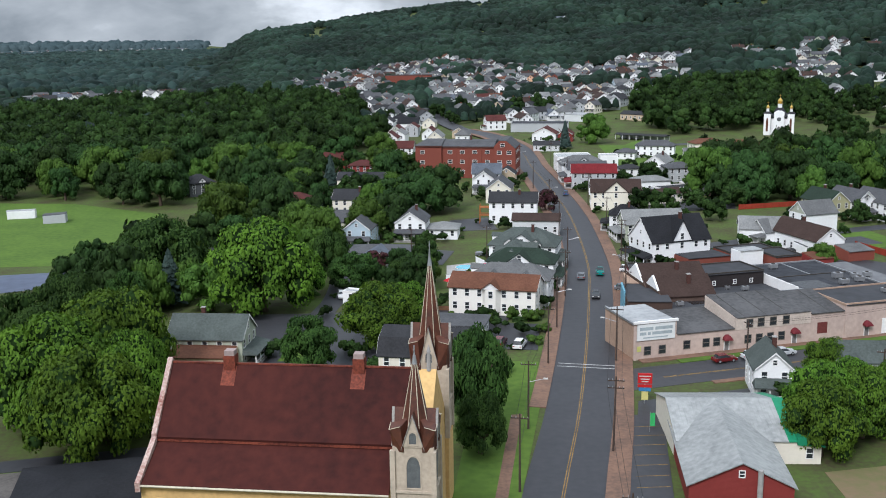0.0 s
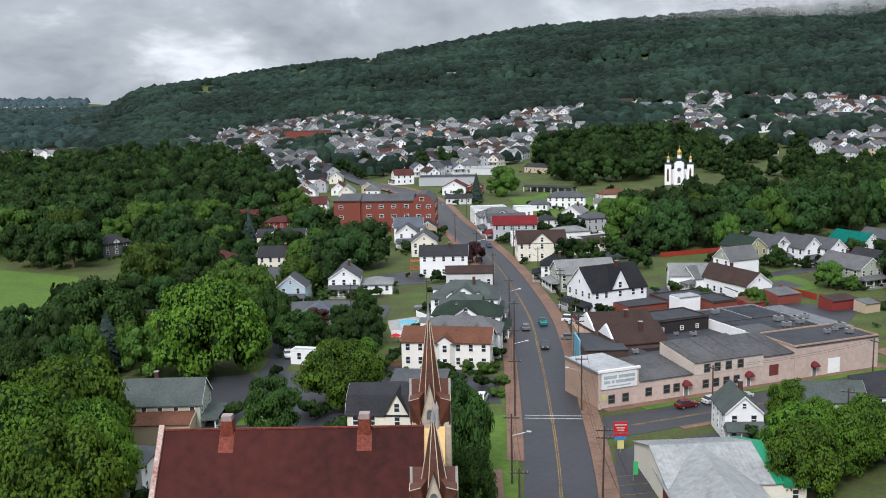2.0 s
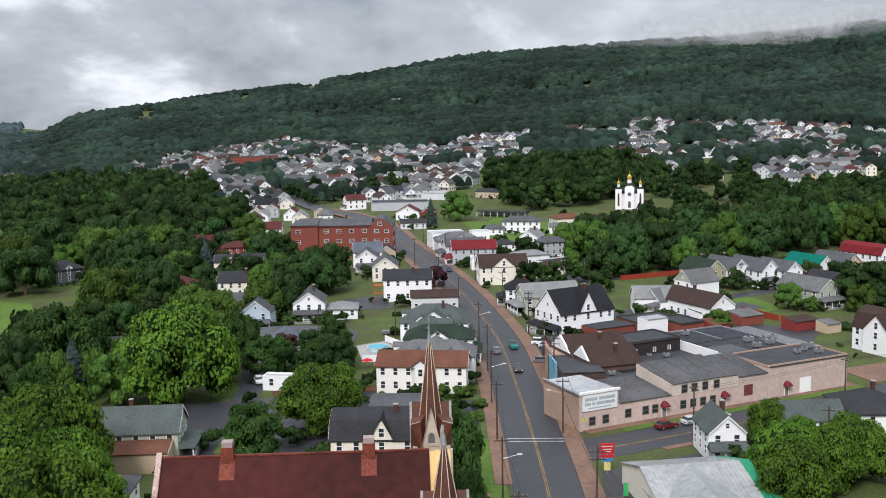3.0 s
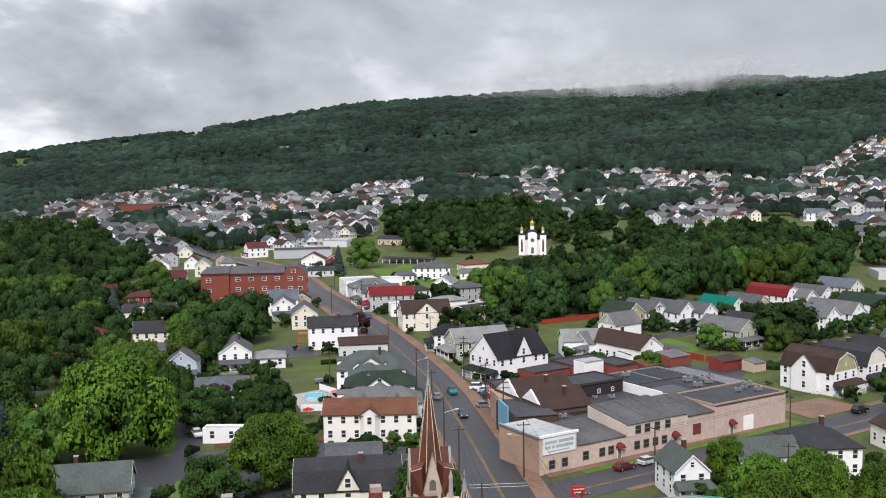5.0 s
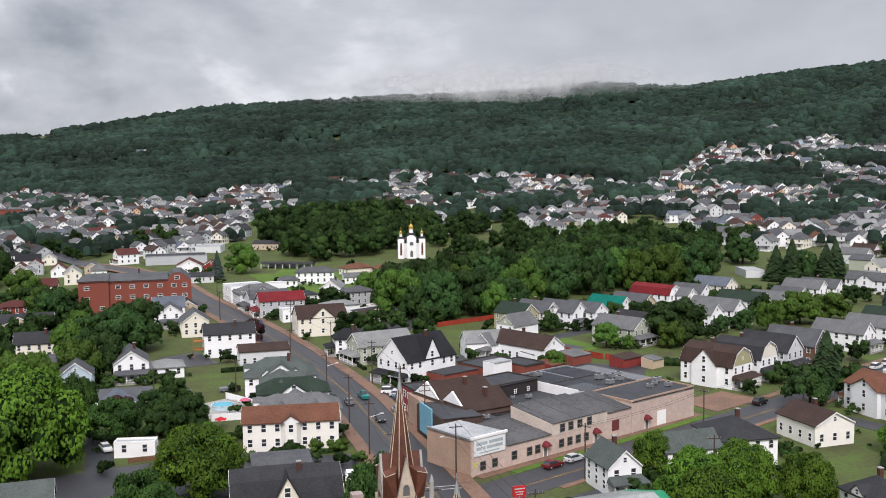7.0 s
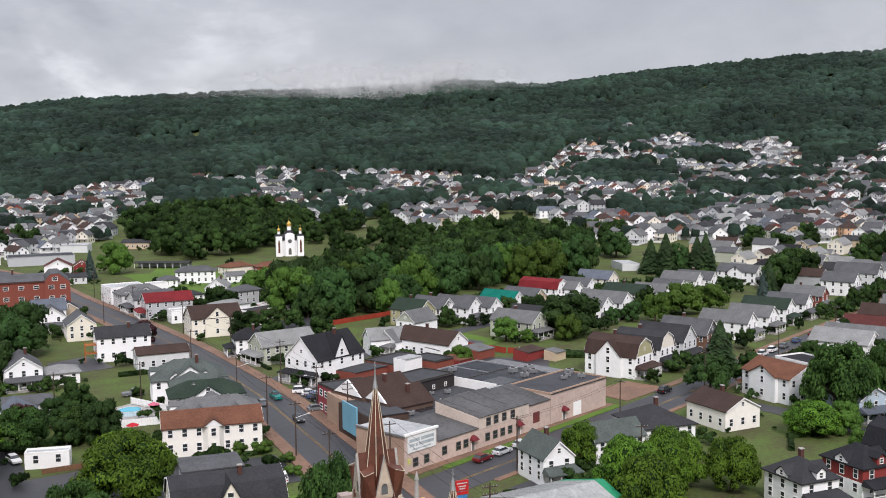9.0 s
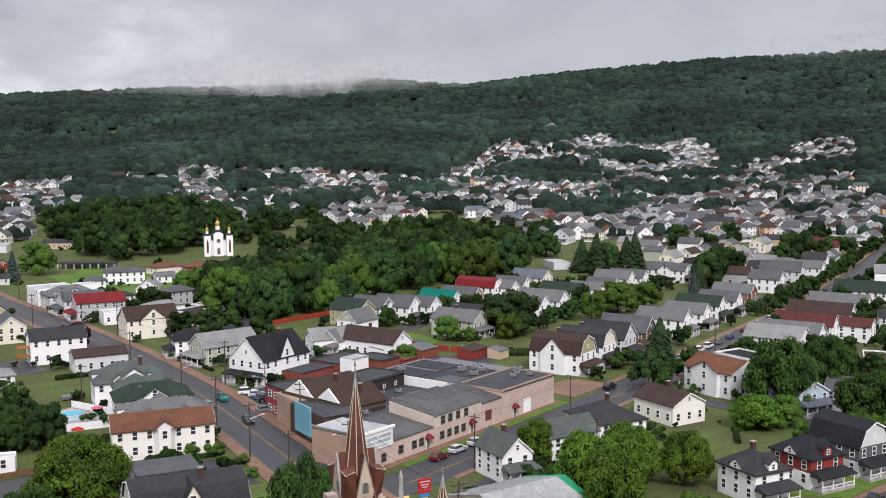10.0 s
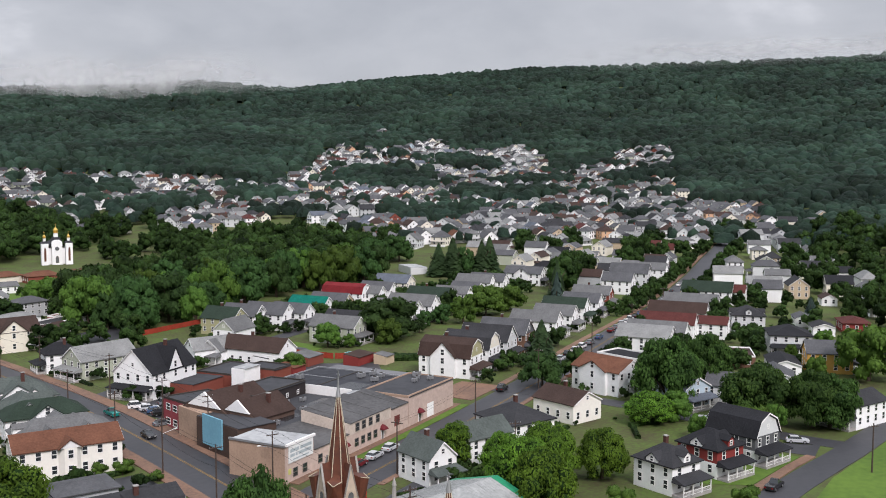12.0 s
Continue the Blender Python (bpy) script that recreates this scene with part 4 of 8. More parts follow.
tree(139.9, 152.4, 17, 8.5, "dark")
tree(154.9, 149.6, 16, 7, "dark")
tree(122.6, 147.3, 7, 6, "near")
tree(138.0, 129.2, 14, 8.5, "dark")
tree(143.1, 118.5, 13, 7, "dark")
tree(200.0, 124.8, 15, 9, "mid")
tree(139.4, 268.9, 8, 4.5, "mid")
tree(203.5, 266.7, 10, 5.5, "mid")
tree(164.2, 265.7, 13, 11, "middark")
tree(223.2, 271.8, 11, 8, "mid")
tree(238.4, 272.6, 10, 7, "mid")
tree(106.6, 247.4, 6, 3.5, "mid")
tree(83.2, 107.4, 4, 2.5, "bush")
tree(69.6, 123.2, 4, 2.5, "bush")
tree(161.5, 203.6, 13, 5.5, "cone")
tree(254.3, 261.0, 15, 4, "conifer")
tree(289.3, 174.0, 9, 3.5, "conifer")
tree(308, 368, 17, 7, "cone")
tree(313, 363, 20, 7.5, "cone")
tree(318, 360, 15, 6.5, "middark")
tree(325, 354, 18, 7.5, "cone")
tree(330, 353, 20, 7, "cone")
tree(284, 281, 16, 4.5, "cone")
tree(347, 431, 15, 9, "middark")
tree(352, 440, 14, 8, "middark")
tree(336, 309, 15, 8.5, "dark")
tree(5.3, 210.5, 2.6, 1.7, "bush")
tree(22.5, 205.7, 2.6, 1.7, "bush")
tree(25.8, 203.2, 2.6, 1.7, "bush")
tree(18.1, 203.9, 2.6, 1.7, "bush")
tree(28.6, 206.2, 1.8, 1.6, "bush")
tree(27.7, 195.7, 1.8, 1.6, "bush")
tree(13.4, 204.5, 1.8, 1.6, "bush")
tree(16.9, 202.9, 1.8, 1.6, "bush")
tree(9.9, 205.8, 1.8, 1.6, "bush")
tree(25.1, 188.1, 1.8, 1.6, "bush")
tree(-30.8, 574.0, 16, 9, "middark")
tree(-14.5, 577.3, 15, 9, "middark")
tree(-28.2, 457.9, 15, 9, "middark")
tree(-10.1, 475.0, 14, 8, "mid")
tree(-37.5, 411.7, 14, 8, "middark")
tree(-4.8, 406.4, 13, 8, "middark")


# ---- streets ----
MAIN = smooth([(-8, 0), (6, 60), (20, 120), (27.8, 152), (35.8, 190), (42, 222), (47, 250), (51.5, 290), (55, 335), (57, 400), (57.5, 450), (60, 526), (50, 585), (31, 640), (14, 800), (5, 960)])
SIDE = smooth([(36, 164), (45, 166.3), (70.2, 172.3), (111, 182.5), (152, 193.5), (199, 207), (247, 220.5), (293, 234), (392, 270), (478, 302), (620, 350)])
strip("road", MAIN, -5.4, 5.4, 0.06, M_ASPHALT, "wet dark asphalt main street with a double yellow centre line", "road")
strip("road", SIDE, -5.9, 4.3, 0.055, M_ASPHALT, "wet dark asphalt side street leading uphill", "road")
for s in (-1, 1):
    a, b = (5.4, 8.6) if s > 0 else (-8.2, -5.4)
    strip("pavement", MAIN[1:75] if s > 0 else [p for p in MAIN[:75] if p[1] > 148], a, b, 0.2, M_SIDEWALK, "red-brown brick pavement with a kerb beside the street", "pavement")
strip("pavement", [p for p in SIDE if 44 < p[0] < 116], -11.4, -8.0, 0.17, M_SIDEWALK, "red-brown pavement along the commercial building", "pavement")
strip("pavement", [p for p in SIDE if p[0] > 130], -8.6, -6.6, 0.17, M_SIDEWALK, "red-brown pavement along the row of houses", "pavement")
slab_pts = [(113.5, 190.8), (131, 195), (128.5, 206), (112.5, 203)]
bm = hull(bmesh.new(), [(x, y, -0.2) for x, y in slab_pts], [(x, y, 0.16) for x, y in slab_pts])
tagged(new("pavement", mesh_of("pavement", bm, M_SIDEWALK)), "wide red-brown forecourt at the end of the commercial building", "pavement", kind="structure")
strip("pavement", [p for p in SIDE if p[0] > 46], 4.4, 5.7, 0.17, M_SIDEWALK, "red-brown pavement along the side street", "pavement")
for o in (-0.22, 0.1):
    strip("road_marking", MAIN[2:60], o, o + 0.13, 0.075, M_YELLOW, "worn yellow centre line on the road", "road marking", thick=0.01)
    strip("road_marking", SIDE[1:40], o, o + 0.13, 0.07, M_YELLOW, "worn yellow centre line on the side street", "road marking", thick=0.01)


# ---- the twin-spired church ----
M_OCHRE = material("ochre_render", (0.62, 0.41, 0.17), 0.8, stain=0.25, scale=0.8, bump=0.25)
M_BUFF = material("buff_stone", (0.47, 0.40, 0.31), 0.85, stain=0.28, scale=0.9, bump=0.3)
M_REDTIN = material("red_metal_roof", (0.062, 0.0185, 0.0145), 0.7, color2=(0.032, 0.0115, 0.0105), scale=0.35, bump=0.35, spec=0.05)
M_SPIRE = material("spire_copper", (0.105, 0.034, 0.017), 0.55, color2=(0.05, 0.018, 0.012), scale=0.7, bump=0.15, spec=0.4)
M_RUST = material("worn_red_flashing", (0.2, 0.052, 0.03), 0.7, color2=(0.06, 0.018, 0.014), scale=1.6)
M_RIB = material("pale_rib", (0.55, 0.5, 0.38), 0.6, stain=0.3)
M_GOLD = material("gilding", (0.75, 0.5, 0.13), 0.3, metal=0.8, stain=0.25)


def lancet(w, h, mats):
    """A pointed window: stone surround ring and a recessed leaded pane, facing -y."""
    bm = bmesh.new()
    def arch(w_, h_, grow):
        pts = [(-w_ / 2 - grow, -grow), (w_ / 2 + grow, -grow)]
        for i in range(7):
            a = i / 6
            pts.append(((w_ / 2 + grow) * math.cos(a * math.pi / 2) ** 0.9 if i < 6 else 0, h_ * 0.62 + (h_ * 0.38 + grow) * math.sin(a * math.pi / 2)))
        left = [(-x, z) for x, z in pts[2:-1]][::-1]
        return pts + left
    inner, outer = arch(w, h, 0), arch(w, h, 0.16)
    vi = [bm.verts.new((x, -0.08, z)) for x, z in inner]
    vo = [bm.verts.new((x, -0.08, z)) for x, z in outer]
    vb = [bm.verts.new((x, 0.03, z)) for x, z in outer]
    vp = [bm.verts.new((x, -0.01, z)) for x, z in inner]
    n = len(vi)
    for i in range(n):
        j = (i + 1) % n
        bm.faces.new((vi[i], vi[j], vo[j], vo[i]))
        bm.faces.new((vo[i], vo[j], vb[j], vb[i]))
        bm.faces.new((vi[j], vi[i], vp[i], vp[j]))
    bm.faces.new(vp).material_index = 1
    return mesh_of("window", bm, *mats)


M_LEADED = material("leaded_glass", (0.13, 0.14, 0.14), 0.3, stain=0.4, scale=6, bump=0.2)
LANCET = lancet(1.5, 3.6, (M_BUFF, M_LEADED))
LANCET_SMALL = lancet(0.8, 1.3, (M_BUFF, M_LEADED))


def octagon(r, z, x=0, y=0):
    k = r / math.cos(math.pi / 8)
    return [(x + k * math.cos(math.pi / 8 + i * math.pi / 4), y + k * math.sin(math.pi / 8 + i * math.pi / 4), z) for i in range(8)]


def tower(root, x, y, s, z_eave, z_gable, z_tip, z_fin):
    """A square belfry with four gables, an eight-sided ribbed spire and a finial."""
    h = s / 2
    t = part("tower", boxm(x - h, x + h, y - h, y + h, -0.5, z_eave), M_BUFF, root, "buff stone belfry with pointed louvred windows")
    part("base_course", boxm(x - h - 0.12, x + h + 0.12, y - h - 0.12, y + h + 0.12, -0.5, z_eave - 9.5), M_OCHRE, t, "ochre painted lower stage")
    part("string_course", boxm(x - h - 0.2, x + h + 0.2, y - h - 0.2, y + h + 0.2, z_eave - 5.3, z_eave - 5.05), M_BUFF, t)
    for sx in (-1, 1):
        for sy in (-1, 1):
            part("corner_pier", boxm(x + sx * h - 0.28, x + sx * h + 0.28, y + sy * h - 0.28, y + sy * h + 0.28, z_eave - 9.5, z_eave - 0.4), M_BUFF, t)
    rise = z_gable - z_eave
    for i in range(4):
        q = pose(x, y, 0, 0, 0, 90 * i)
        g = [(-h * 0.52, z_eave), (0, z_gable), (h * 0.52, z_eave)]
        bm = prism(bmesh.new(), g, -h - 0.1, -h * 0.1)
        bm.transform(q)
        part("gable", bm, M_BUFF, t)
        bm = roof_shell(bmesh.new(), g, -h - 0.02, -h * 0.1, 0.3, 0.1)
        bm.transform(q)
        part("gable_roof", bm, M_SPIRE, t, "dark red metal gable roof")
        bm = roof_shell(bmesh.new(), g, -h - 0.3, -h - 0.03, 0.35, 0.12)
        bm.transform(q)
        part("gable_coping", bm, material("weathered_zinc", (0.36, 0.35, 0.32), 0.6, stain=0.35, scale=2), t, "grey metal coping of the steep gable")
        part("window", LANCET, None, t, m=q @ pose(0, -h, z_eave - 4.7))
        part("window", LANCET_SMALL, None, t, m=q @ pose(0, -h - 0.1, z_eave + 0.4))
        # a red broach over each corner: a level ridge on the diagonal, its sides falling to the valleys beside the gables
        lo, hi = z_eave - 0.5, z_eave + rise * 0.66
        bm = bmesh.new()
        pts = [bm.verts.new(p) for p in ((h * 0.46, -h * 1.1, lo), (h * 1.1, -h * 0.46, lo), (h * 1.1, -h * 1.1, hi - 0.35), (h * 0.2, -h * 0.2, hi + 0.5), (h * 0.3, -h * 0.3, lo), (h * 0.9, -h * 0.9, lo - 0.1), (h * 0.58, -h * 1.1, hi), (h * 1.1, -h * 0.58, hi))]
        bmesh.ops.convex_hull(bm, input=pts)
        bm.transform(q)
        fin = part("corner_roof", bm, M_SPIRE, t, "dark red metal broach")
        for k, (a, b) in enumerate((((h * 0.58, -h * 1.12, hi + 0.03), (h * 1.12, -h * 1.12, hi - 0.31)), ((h * 1.12, -h * 0.58, hi + 0.03), (h * 1.12, -h * 1.12, hi - 0.31)))):
            bm = tube(bmesh.new(), a, b, 0.04, 0.04, 5)
            bm.transform(q)
            part("edge_trim", bm, M_RIB, fin)
    z0 = z_eave - 0.2
    a, b = octagon(h * 0.80, z0, x, y), octagon(0.1, z_tip, x, y)
    sp = part("spire", hull(bmesh.new(), a, b), M_SPIRE, root, "tall eight-sided red-brown metal spire with pale ribs")
    for p, q in zip(a, b):
        part("rib", tube(bmesh.new(), p, q, 0.06, 0.04, 5), M_RIB, sp)
    f = part("finial", tube(bmesh.new(), (x, y, z_tip - 0.7), (x, y, z_tip + 0.25), 0.32, 0.16, 8), M_STEEL, sp)
    part("finial_rod", tube(bmesh.new(), (x, y, z_tip), (x, y, z_fin - 0.4), 0.17, 0.06, 8), M_STEEL, f)
    bm = bmesh.new()
    box(bm, x - 0.05, x + 0.05, y - 0.05, y + 0.05, z_fin - 0.6, z_fin + 0.35)
    part("cross", box(bm, x - 0.3, x + 0.3, y - 0.04, y + 0.04, z_fin - 0.15, z_fin - 0.03), M_STEEL, f)


def church():
    root = new("church")
    root.matrix_basis = pose(1.4, 113, 0, 0, 0, -99.5)
    R, B, E = 21.0, (6.0, 13.9), (11.3, 10.4)
    prof = [(-E[0], E[1]), (-B[0], B[1] - 0.5), (-B[0], B[1]), (0, R), (B[0], B[1]), (B[0], B[1] - 0.5), (E[0], E[1])]
    part("wall", prism(bmesh.new(), [(-E[0] + 0.3, -0.5)] + [(x * 0.97, z - 0.25) for x, z in prof] + [(E[0] - 0.3, -0.5)], -30.2, 0.6), M_OCHRE, root, "ochre painted nave wall")
    for s in (-1, 1):
        bm = hull(bmesh.new(), [(0, -30, R - 0.25), (s * B[0] + s * 0.25, -30, B[1] - 0.25), (s * B[0] + s * 0.25, 0, B[1] - 0.25), (0, 0, R - 0.25)], [(0, -30, R), (s * B[0] + s * 0.3, -30, B[1]), (s * B[0] + s * 0.3, 0, B[1]), (0, 0, R)])
        part("nave_roof", bm, M_REDTIN, root, "dark red metal nave roof with rusty streaks")
        bm = hull(bmesh.new(), [(s * B[0], -30, B[1] - 0.75), (s * E[0] + s * 0.3, -30, E[1] - 0.3), (s * E[0] + s * 0.3, -1.5, E[1] - 0.3), (s * B[0], -1.5, B[1] - 0.75)],
                  [(s * B[0], -30, B[1] - 0.5), (s * E[0] + s * 0.35, -30, E[1] - 0.05), (s * E[0] + s * 0.35, -1.5, E[1] - 0.05), (s * B[0], -1.5, B[1] - 0.5)])
        part("aisle_roof", bm, M_REDTIN, root, "dark red metal aisle roof")
        part("flashing", boxm(s * B[0] - 0.05, s * B[0] + 0.32, -29.9, -1.6, B[1] - 0.55, B[1] - 0.28) if s > 0 else boxm(-B[0] - 0.32, -B[0] + 0.05, -29.9, -1.6, B[1] - 0.55, B[1] - 0.28), M_RUST, root, "worn bright red flashing strip")
        part("gutter", tube(bmesh.new(), (s * (E[0] + 0.42), -30, E[1] - 0.2), (s * (E[0] + 0.42), -1.5, E[1] - 0.2), 0.13, 0.13, 6), M_RIB, root)
        for i in range(7):
            y = -28 + i * 4
            part("buttress", hull(bmesh.new(), [(s * 11.0, y - 0.4, -0.5), (s * 12.1, y - 0.4, -0.5), (s * 12.1, y + 0.4, -0.5), (s * 11.0, y + 0.4, -0.5)], [(s * 11.0, y - 0.4, 8.6), (s * 11.4, y - 0.4, 8.2), (s * 11.4, y + 0.4, 8.2), (s * 11.0, y + 0.4, 8.6)]), M_OCHRE, root)
        # the coped gable at the rear
        for (xa, za), (xb, zb) in (((0, R), (s * B[0] * 1.07, B[1] - 0.2)), ((s * B[0] * 1.05, B[1] - 0.5), (s * E[0] * 1.05, E[1] - 0.4))):
            part("coping", hull(bmesh.new(), [(xa, -30.5, za - 0.5), (xb, -30.5, zb - 0.5), (xb, -29.9, zb - 0.5), (xa, -29.9, za - 0.5)], [(xa, -30.5, za + 0.6), (xb, -30.5, zb + 0.6), (xb, -29.9, zb + 0.6), (xa, -29.9, za + 0.6)]), material("worn_coping", (0.5, 0.4, 0.35), 0.8, color2=(0.22, 0.09, 0.07), scale=1.6), root, "pale coping with peeling red paint")
    part("ridge_cap", boxm(-0.16, 0.16, -29.9, 0, R - 0.08, R + 0.1), M_RUST, root)
    for y in (-22.6, -6.8):
        c = part("chimney", boxm(-0.7, 0.7, y - 0.7, y + 0.7, R - 1.2, R + 1.1), M_RUST, root)
        part("chimney_pot", boxm(-0.6, 0.6, y - 0.6, y + 0.6, R + 1.1, R + 1.7), material("grey_louvre", (0.33, 0.26, 0.24), 0.6), c, "grey louvred chimney top")
        part("chimney_apron", hull(bmesh.new(), [(0.3, y - 0.85, R - 0.3), (2.6, y - 0.85, R - 3.06), (2.6, y + 0.85, R - 3.06), (0.3, y + 0.85, R - 0.3)], [(0.3, y - 0.85, R - 0.22), (2.6, y - 0.85, R - 2.98), (2.6, y + 0.85, R - 2.98), (0.3, y + 0.85, R - 0.22)]), M_RUST, c, "bright red flashing below the chimney")
    f = part("facade", prism(bmesh.new(), [(-7, -0.5), (-7, 13.5), (0, R - 0.1), (7, 13.5), (7, -0.5)], 0.6, 2.4), M_OCHRE, root, "ochre painted street front with a stepped gable")
    p = part("pinnacle", tube(bmesh.new(), (0, 1.5, R - 0.3), (0, 1.5, R + 2.0), 0.3, 0.2, 8), M_CONCRETE, f, "pale stone pinnacle over the front gable")
    part("pinnacle_cap", tube(bmesh.new(), (0, 1.5, R + 2.0), (0, 1.5, R + 2.9), 0.28, 0.03, 8), M_CONCRETE, p)
    tower(root, -9.2, 0.5, 4.5, 19.0, 23.8, 32.0, 34.0)
    tower(root, 9.4, 1.3, 4.5, 16.0, 19.6, 25.4, 26.4)
    return tagged(root, "ochre church with dark red metal roof and two spires", "church")


church()


# ---- the white church with gilded domes ----
def domed_church():
    root = new("church")
    root.matrix_basis = at(208.5, 556.5, 22) @ Matrix.Diagonal((1.0, 1.0, 1.0, 1))
    w = wall_mat("white")
    part("nave", boxm(-5.5, 5.5, 1.4, 24, -0.5, 9), w, root)
    part("nave_roof", roof_shell(bmesh.new(), [(-5.5, 9), (0, 12.2), (5.5, 9)], 1.4, 24.3, 0.4, 0.15), roof_mat("charcoal"), root)
    f = part("front", prism(bmesh.new(), [(-2.7, -0.5), (-2.7, 12.6), (-1.2, 13.6), (1.2, 13.6), (2.7, 12.6), (2.7, -0.5)], -1.4, 0.4), w, root)
    part("window", LANCET, None, f, m=pose(0, -1.4, 1.2))
    bm = bmesh.new()
    bmesh.ops.create_cone(bm, cap_ends=True, segments=16, radius1=1.1, radius2=1.1, depth=0.2, matrix=pose(0, -1.45, 8.9, 90))
    part("rose_window", bm, M_LEADED, f)

    def dome(x, y, z, r):
        d = part("drum", tube(bmesh.new(), (x, y, z), (x, y, z + 2.0 * r), r * 0.9, r * 0.9, 10), w, root)
        part("cornice", tube(bmesh.new(), (x, y, z + 2.0 * r), (x, y, z + 2.25 * r), r * 1.1, r * 1.1, 10), M_GOLD, d)
        bm = bmesh.new()
        zz = [(0.75, 0), (1.02, 0.45), (0.98, 0.95), (0.6, 1.45), (0.22, 1.9), (0.1, 2.4)]
        rings = [[bm.verts.new((x + r * k * math.cos(6.2832 * i / 12), y + r * k * math.sin(6.2832 * i / 12), z + 2.25 * r + r * h)) for i in range(12)] for k, h in zz]
        for a, b in zip(rings, rings[1:]):
            for i in range(12):
                bm.faces.new((a[i], a[(i + 1) % 12], b[(i + 1) % 12], b[i]))
        bm.faces.new(rings[0])
        bm.faces.new(rings[-1])
        part("onion_dome", bm, M_GOLD, d, "gilded onion dome")
        bm = box(bmesh.new(), x - 0.07, x + 0.07, y - 0.07, y + 0.07, z + 4.5 * r, z + 4.6 * r + 1.6)
        part("cross", box(bm, x - 0.5, x + 0.5, y - 0.06, y + 0.06, z + 4.6 * r + 0.8, z + 4.6 * r + 0.95), M_GOLD, d)

    for s in (-1, 1):
        t = part("tower", boxm(s * 6.2 - 1.8, s * 6.2 + 1.8, -2.0, 2.2, -0.5, 11.8), w, root)
        part("tower_roof", hull(bmesh.new(), [(s * 6.2 - 2.4, -1.8, 11.8), (s * 6.2 + 2.4, -1.8, 11.8), (s * 6.2 + 2.4, 3, 11.8), (s * 6.2 - 2.4, 3, 11.8)], [(s * 6.2 - 1, -0.4, 13), (s * 6.2 + 1, -0.4, 13), (s * 6.2 + 1, 1.6, 13), (s * 6.2 - 1, 1.6, 13)]), roof_mat("charcoal"), t)
        part("window", lancet(1.1, 7.5, (M_TRIM, material("brown_glass", (0.12, 0.05, 0.03), 0.3))), None, t, m=pose(s * 6.2, -2.0, 2.2))
        dome(s * 6.2, 0.6, 13, 0.85)
    part("centre_roof", hull(bmesh.new(), octagon(3.3, 12.6, 0, 3), octagon(1.8, 15, 0, 3)), roof_mat("charcoal"), root)
    dome(0, 3, 14.6, 1.35)
    return tagged(root, "white church with three towers and gilded onion domes", "church")


domed_church()


# ---- the red brick school-like block ----
def brick_block():
    """Own x runs along the front, own -y faces the camera's side of the street: left bay, main range and gabled end pavilion."""
    root = new("brick_building")
    root.matrix_basis = pose(5.7, 423, 0, 0, 0, -12.4)
    red = wall_mat("brick")
    roof = roof_mat("slate")
    w = part("wall", boxm(11, 33.2, 0, 17, -0.5, 13.2), red, root)
    wing = part("wing", boxm(0, 11, -1.2, 17, -0.5, 13.6), red, root, "tall red brick bay with few windows")
    prof = [(33, -0.5), (33, 13.4), (35, 15.6), (38, 15.6), (41.8, 12.4), (41.8, -0.5)]
    end = part("end_pavilion", prism(bmesh.new(), prof, -1.4, 18), red, root)
    part("roof", hull(bmesh.new(), [(11.1, -0.4, 13.2), (33, -0.4, 13.2), (33, 17.4, 13.2), (11.1, 17.4, 13.2)], [(11.1, 6, 15.0), (33, 6, 15.0), (33, 12, 15.0), (11.1, 12, 15.0)]), roof, w)
    part("roof", hull(bmesh.new(), [(-0.4, -1.6, 13.6), (11.1, -1.6, 13.6), (11.1, 17.4, 13.6), (-0.4, 17.4, 13.6)], [(2.5, 5, 15.2), (11.1, 5, 15.2), (11.1, 12, 15.2), (2.5, 12, 15.2)]), roof, wing)
    part("roof", prism(bmesh.new(), [(x, z + 0.18) for x, z in prof[1:-1]] + [(x, z + 0.02) for x, z in prof[-2:0:-1]], -1.2, 18.2), roof, end)
    part("cornice", boxm(11, 33, -0.3, 0, 12.6, 13.2), M_BRICK, w)
    part("cornice", boxm(-0.2, 11.2, -1.5, -1.2, 13.0, 13.6), M_BRICK, wing)
    for fl in (2.0, 6.2, 10.2):
        for i in range(4):
            part("window", WIN["wide"], None, w, m=pose(14.4 + i * 5.2, 0, fl))
        for x in (35.2, 39.2):
            part("window", WIN["wide"], None, end, m=pose(x, -1.4, fl))
        for i in range(3):
            part("window", WIN["wide"], None, end, m=pose(41.8, 2 + i * 5, fl, 0, 0, 90))
    part("window", WIN["wide"], None, end, m=pose(36.5, -1.4, 13.2))
    for x, fl in ((3, 10.2), (3, 6), (8.5, 2.4)):
        part("window", WIN["wide"], None, wing, m=pose(x, -1.2, fl))
    for i in range(3):
        part("pilaster", boxm(16.6 + i * 5.2, 17.2 + i * 5.2, -0.22, 0, -0.5, 12.6), red, w)
    chimney_on(root, 22, 9, 14.5, 17.0)
    return tagged(root, "long red brick block with a slate roof and wide windows", "brick building")


brick_block()


# ---- the commercial block on the corner ----
M_PINK = material("pinkish_render", (0.51, 0.40, 0.34), 0.85, color2=(0.38, 0.30, 0.26), scale=0.5, bump=0.25)
M_TANB = material("tan_brick", (0.37, 0.26, 0.19), 0.85, stain=0.25, scale=1.2, bump=0.3)
M_METALROOF = material("grey_metal_roof", (0.088, 0.087, 0.087), 0.65, color2=(0.036, 0.036, 0.036), scale=0.6, bump=0.15, spec=0.2)
M_WHITEROOF = material("white_roof_coating", (0.36, 0.37, 0.37), 0.6, color2=(0.22, 0.23, 0.23), scale=0.4)
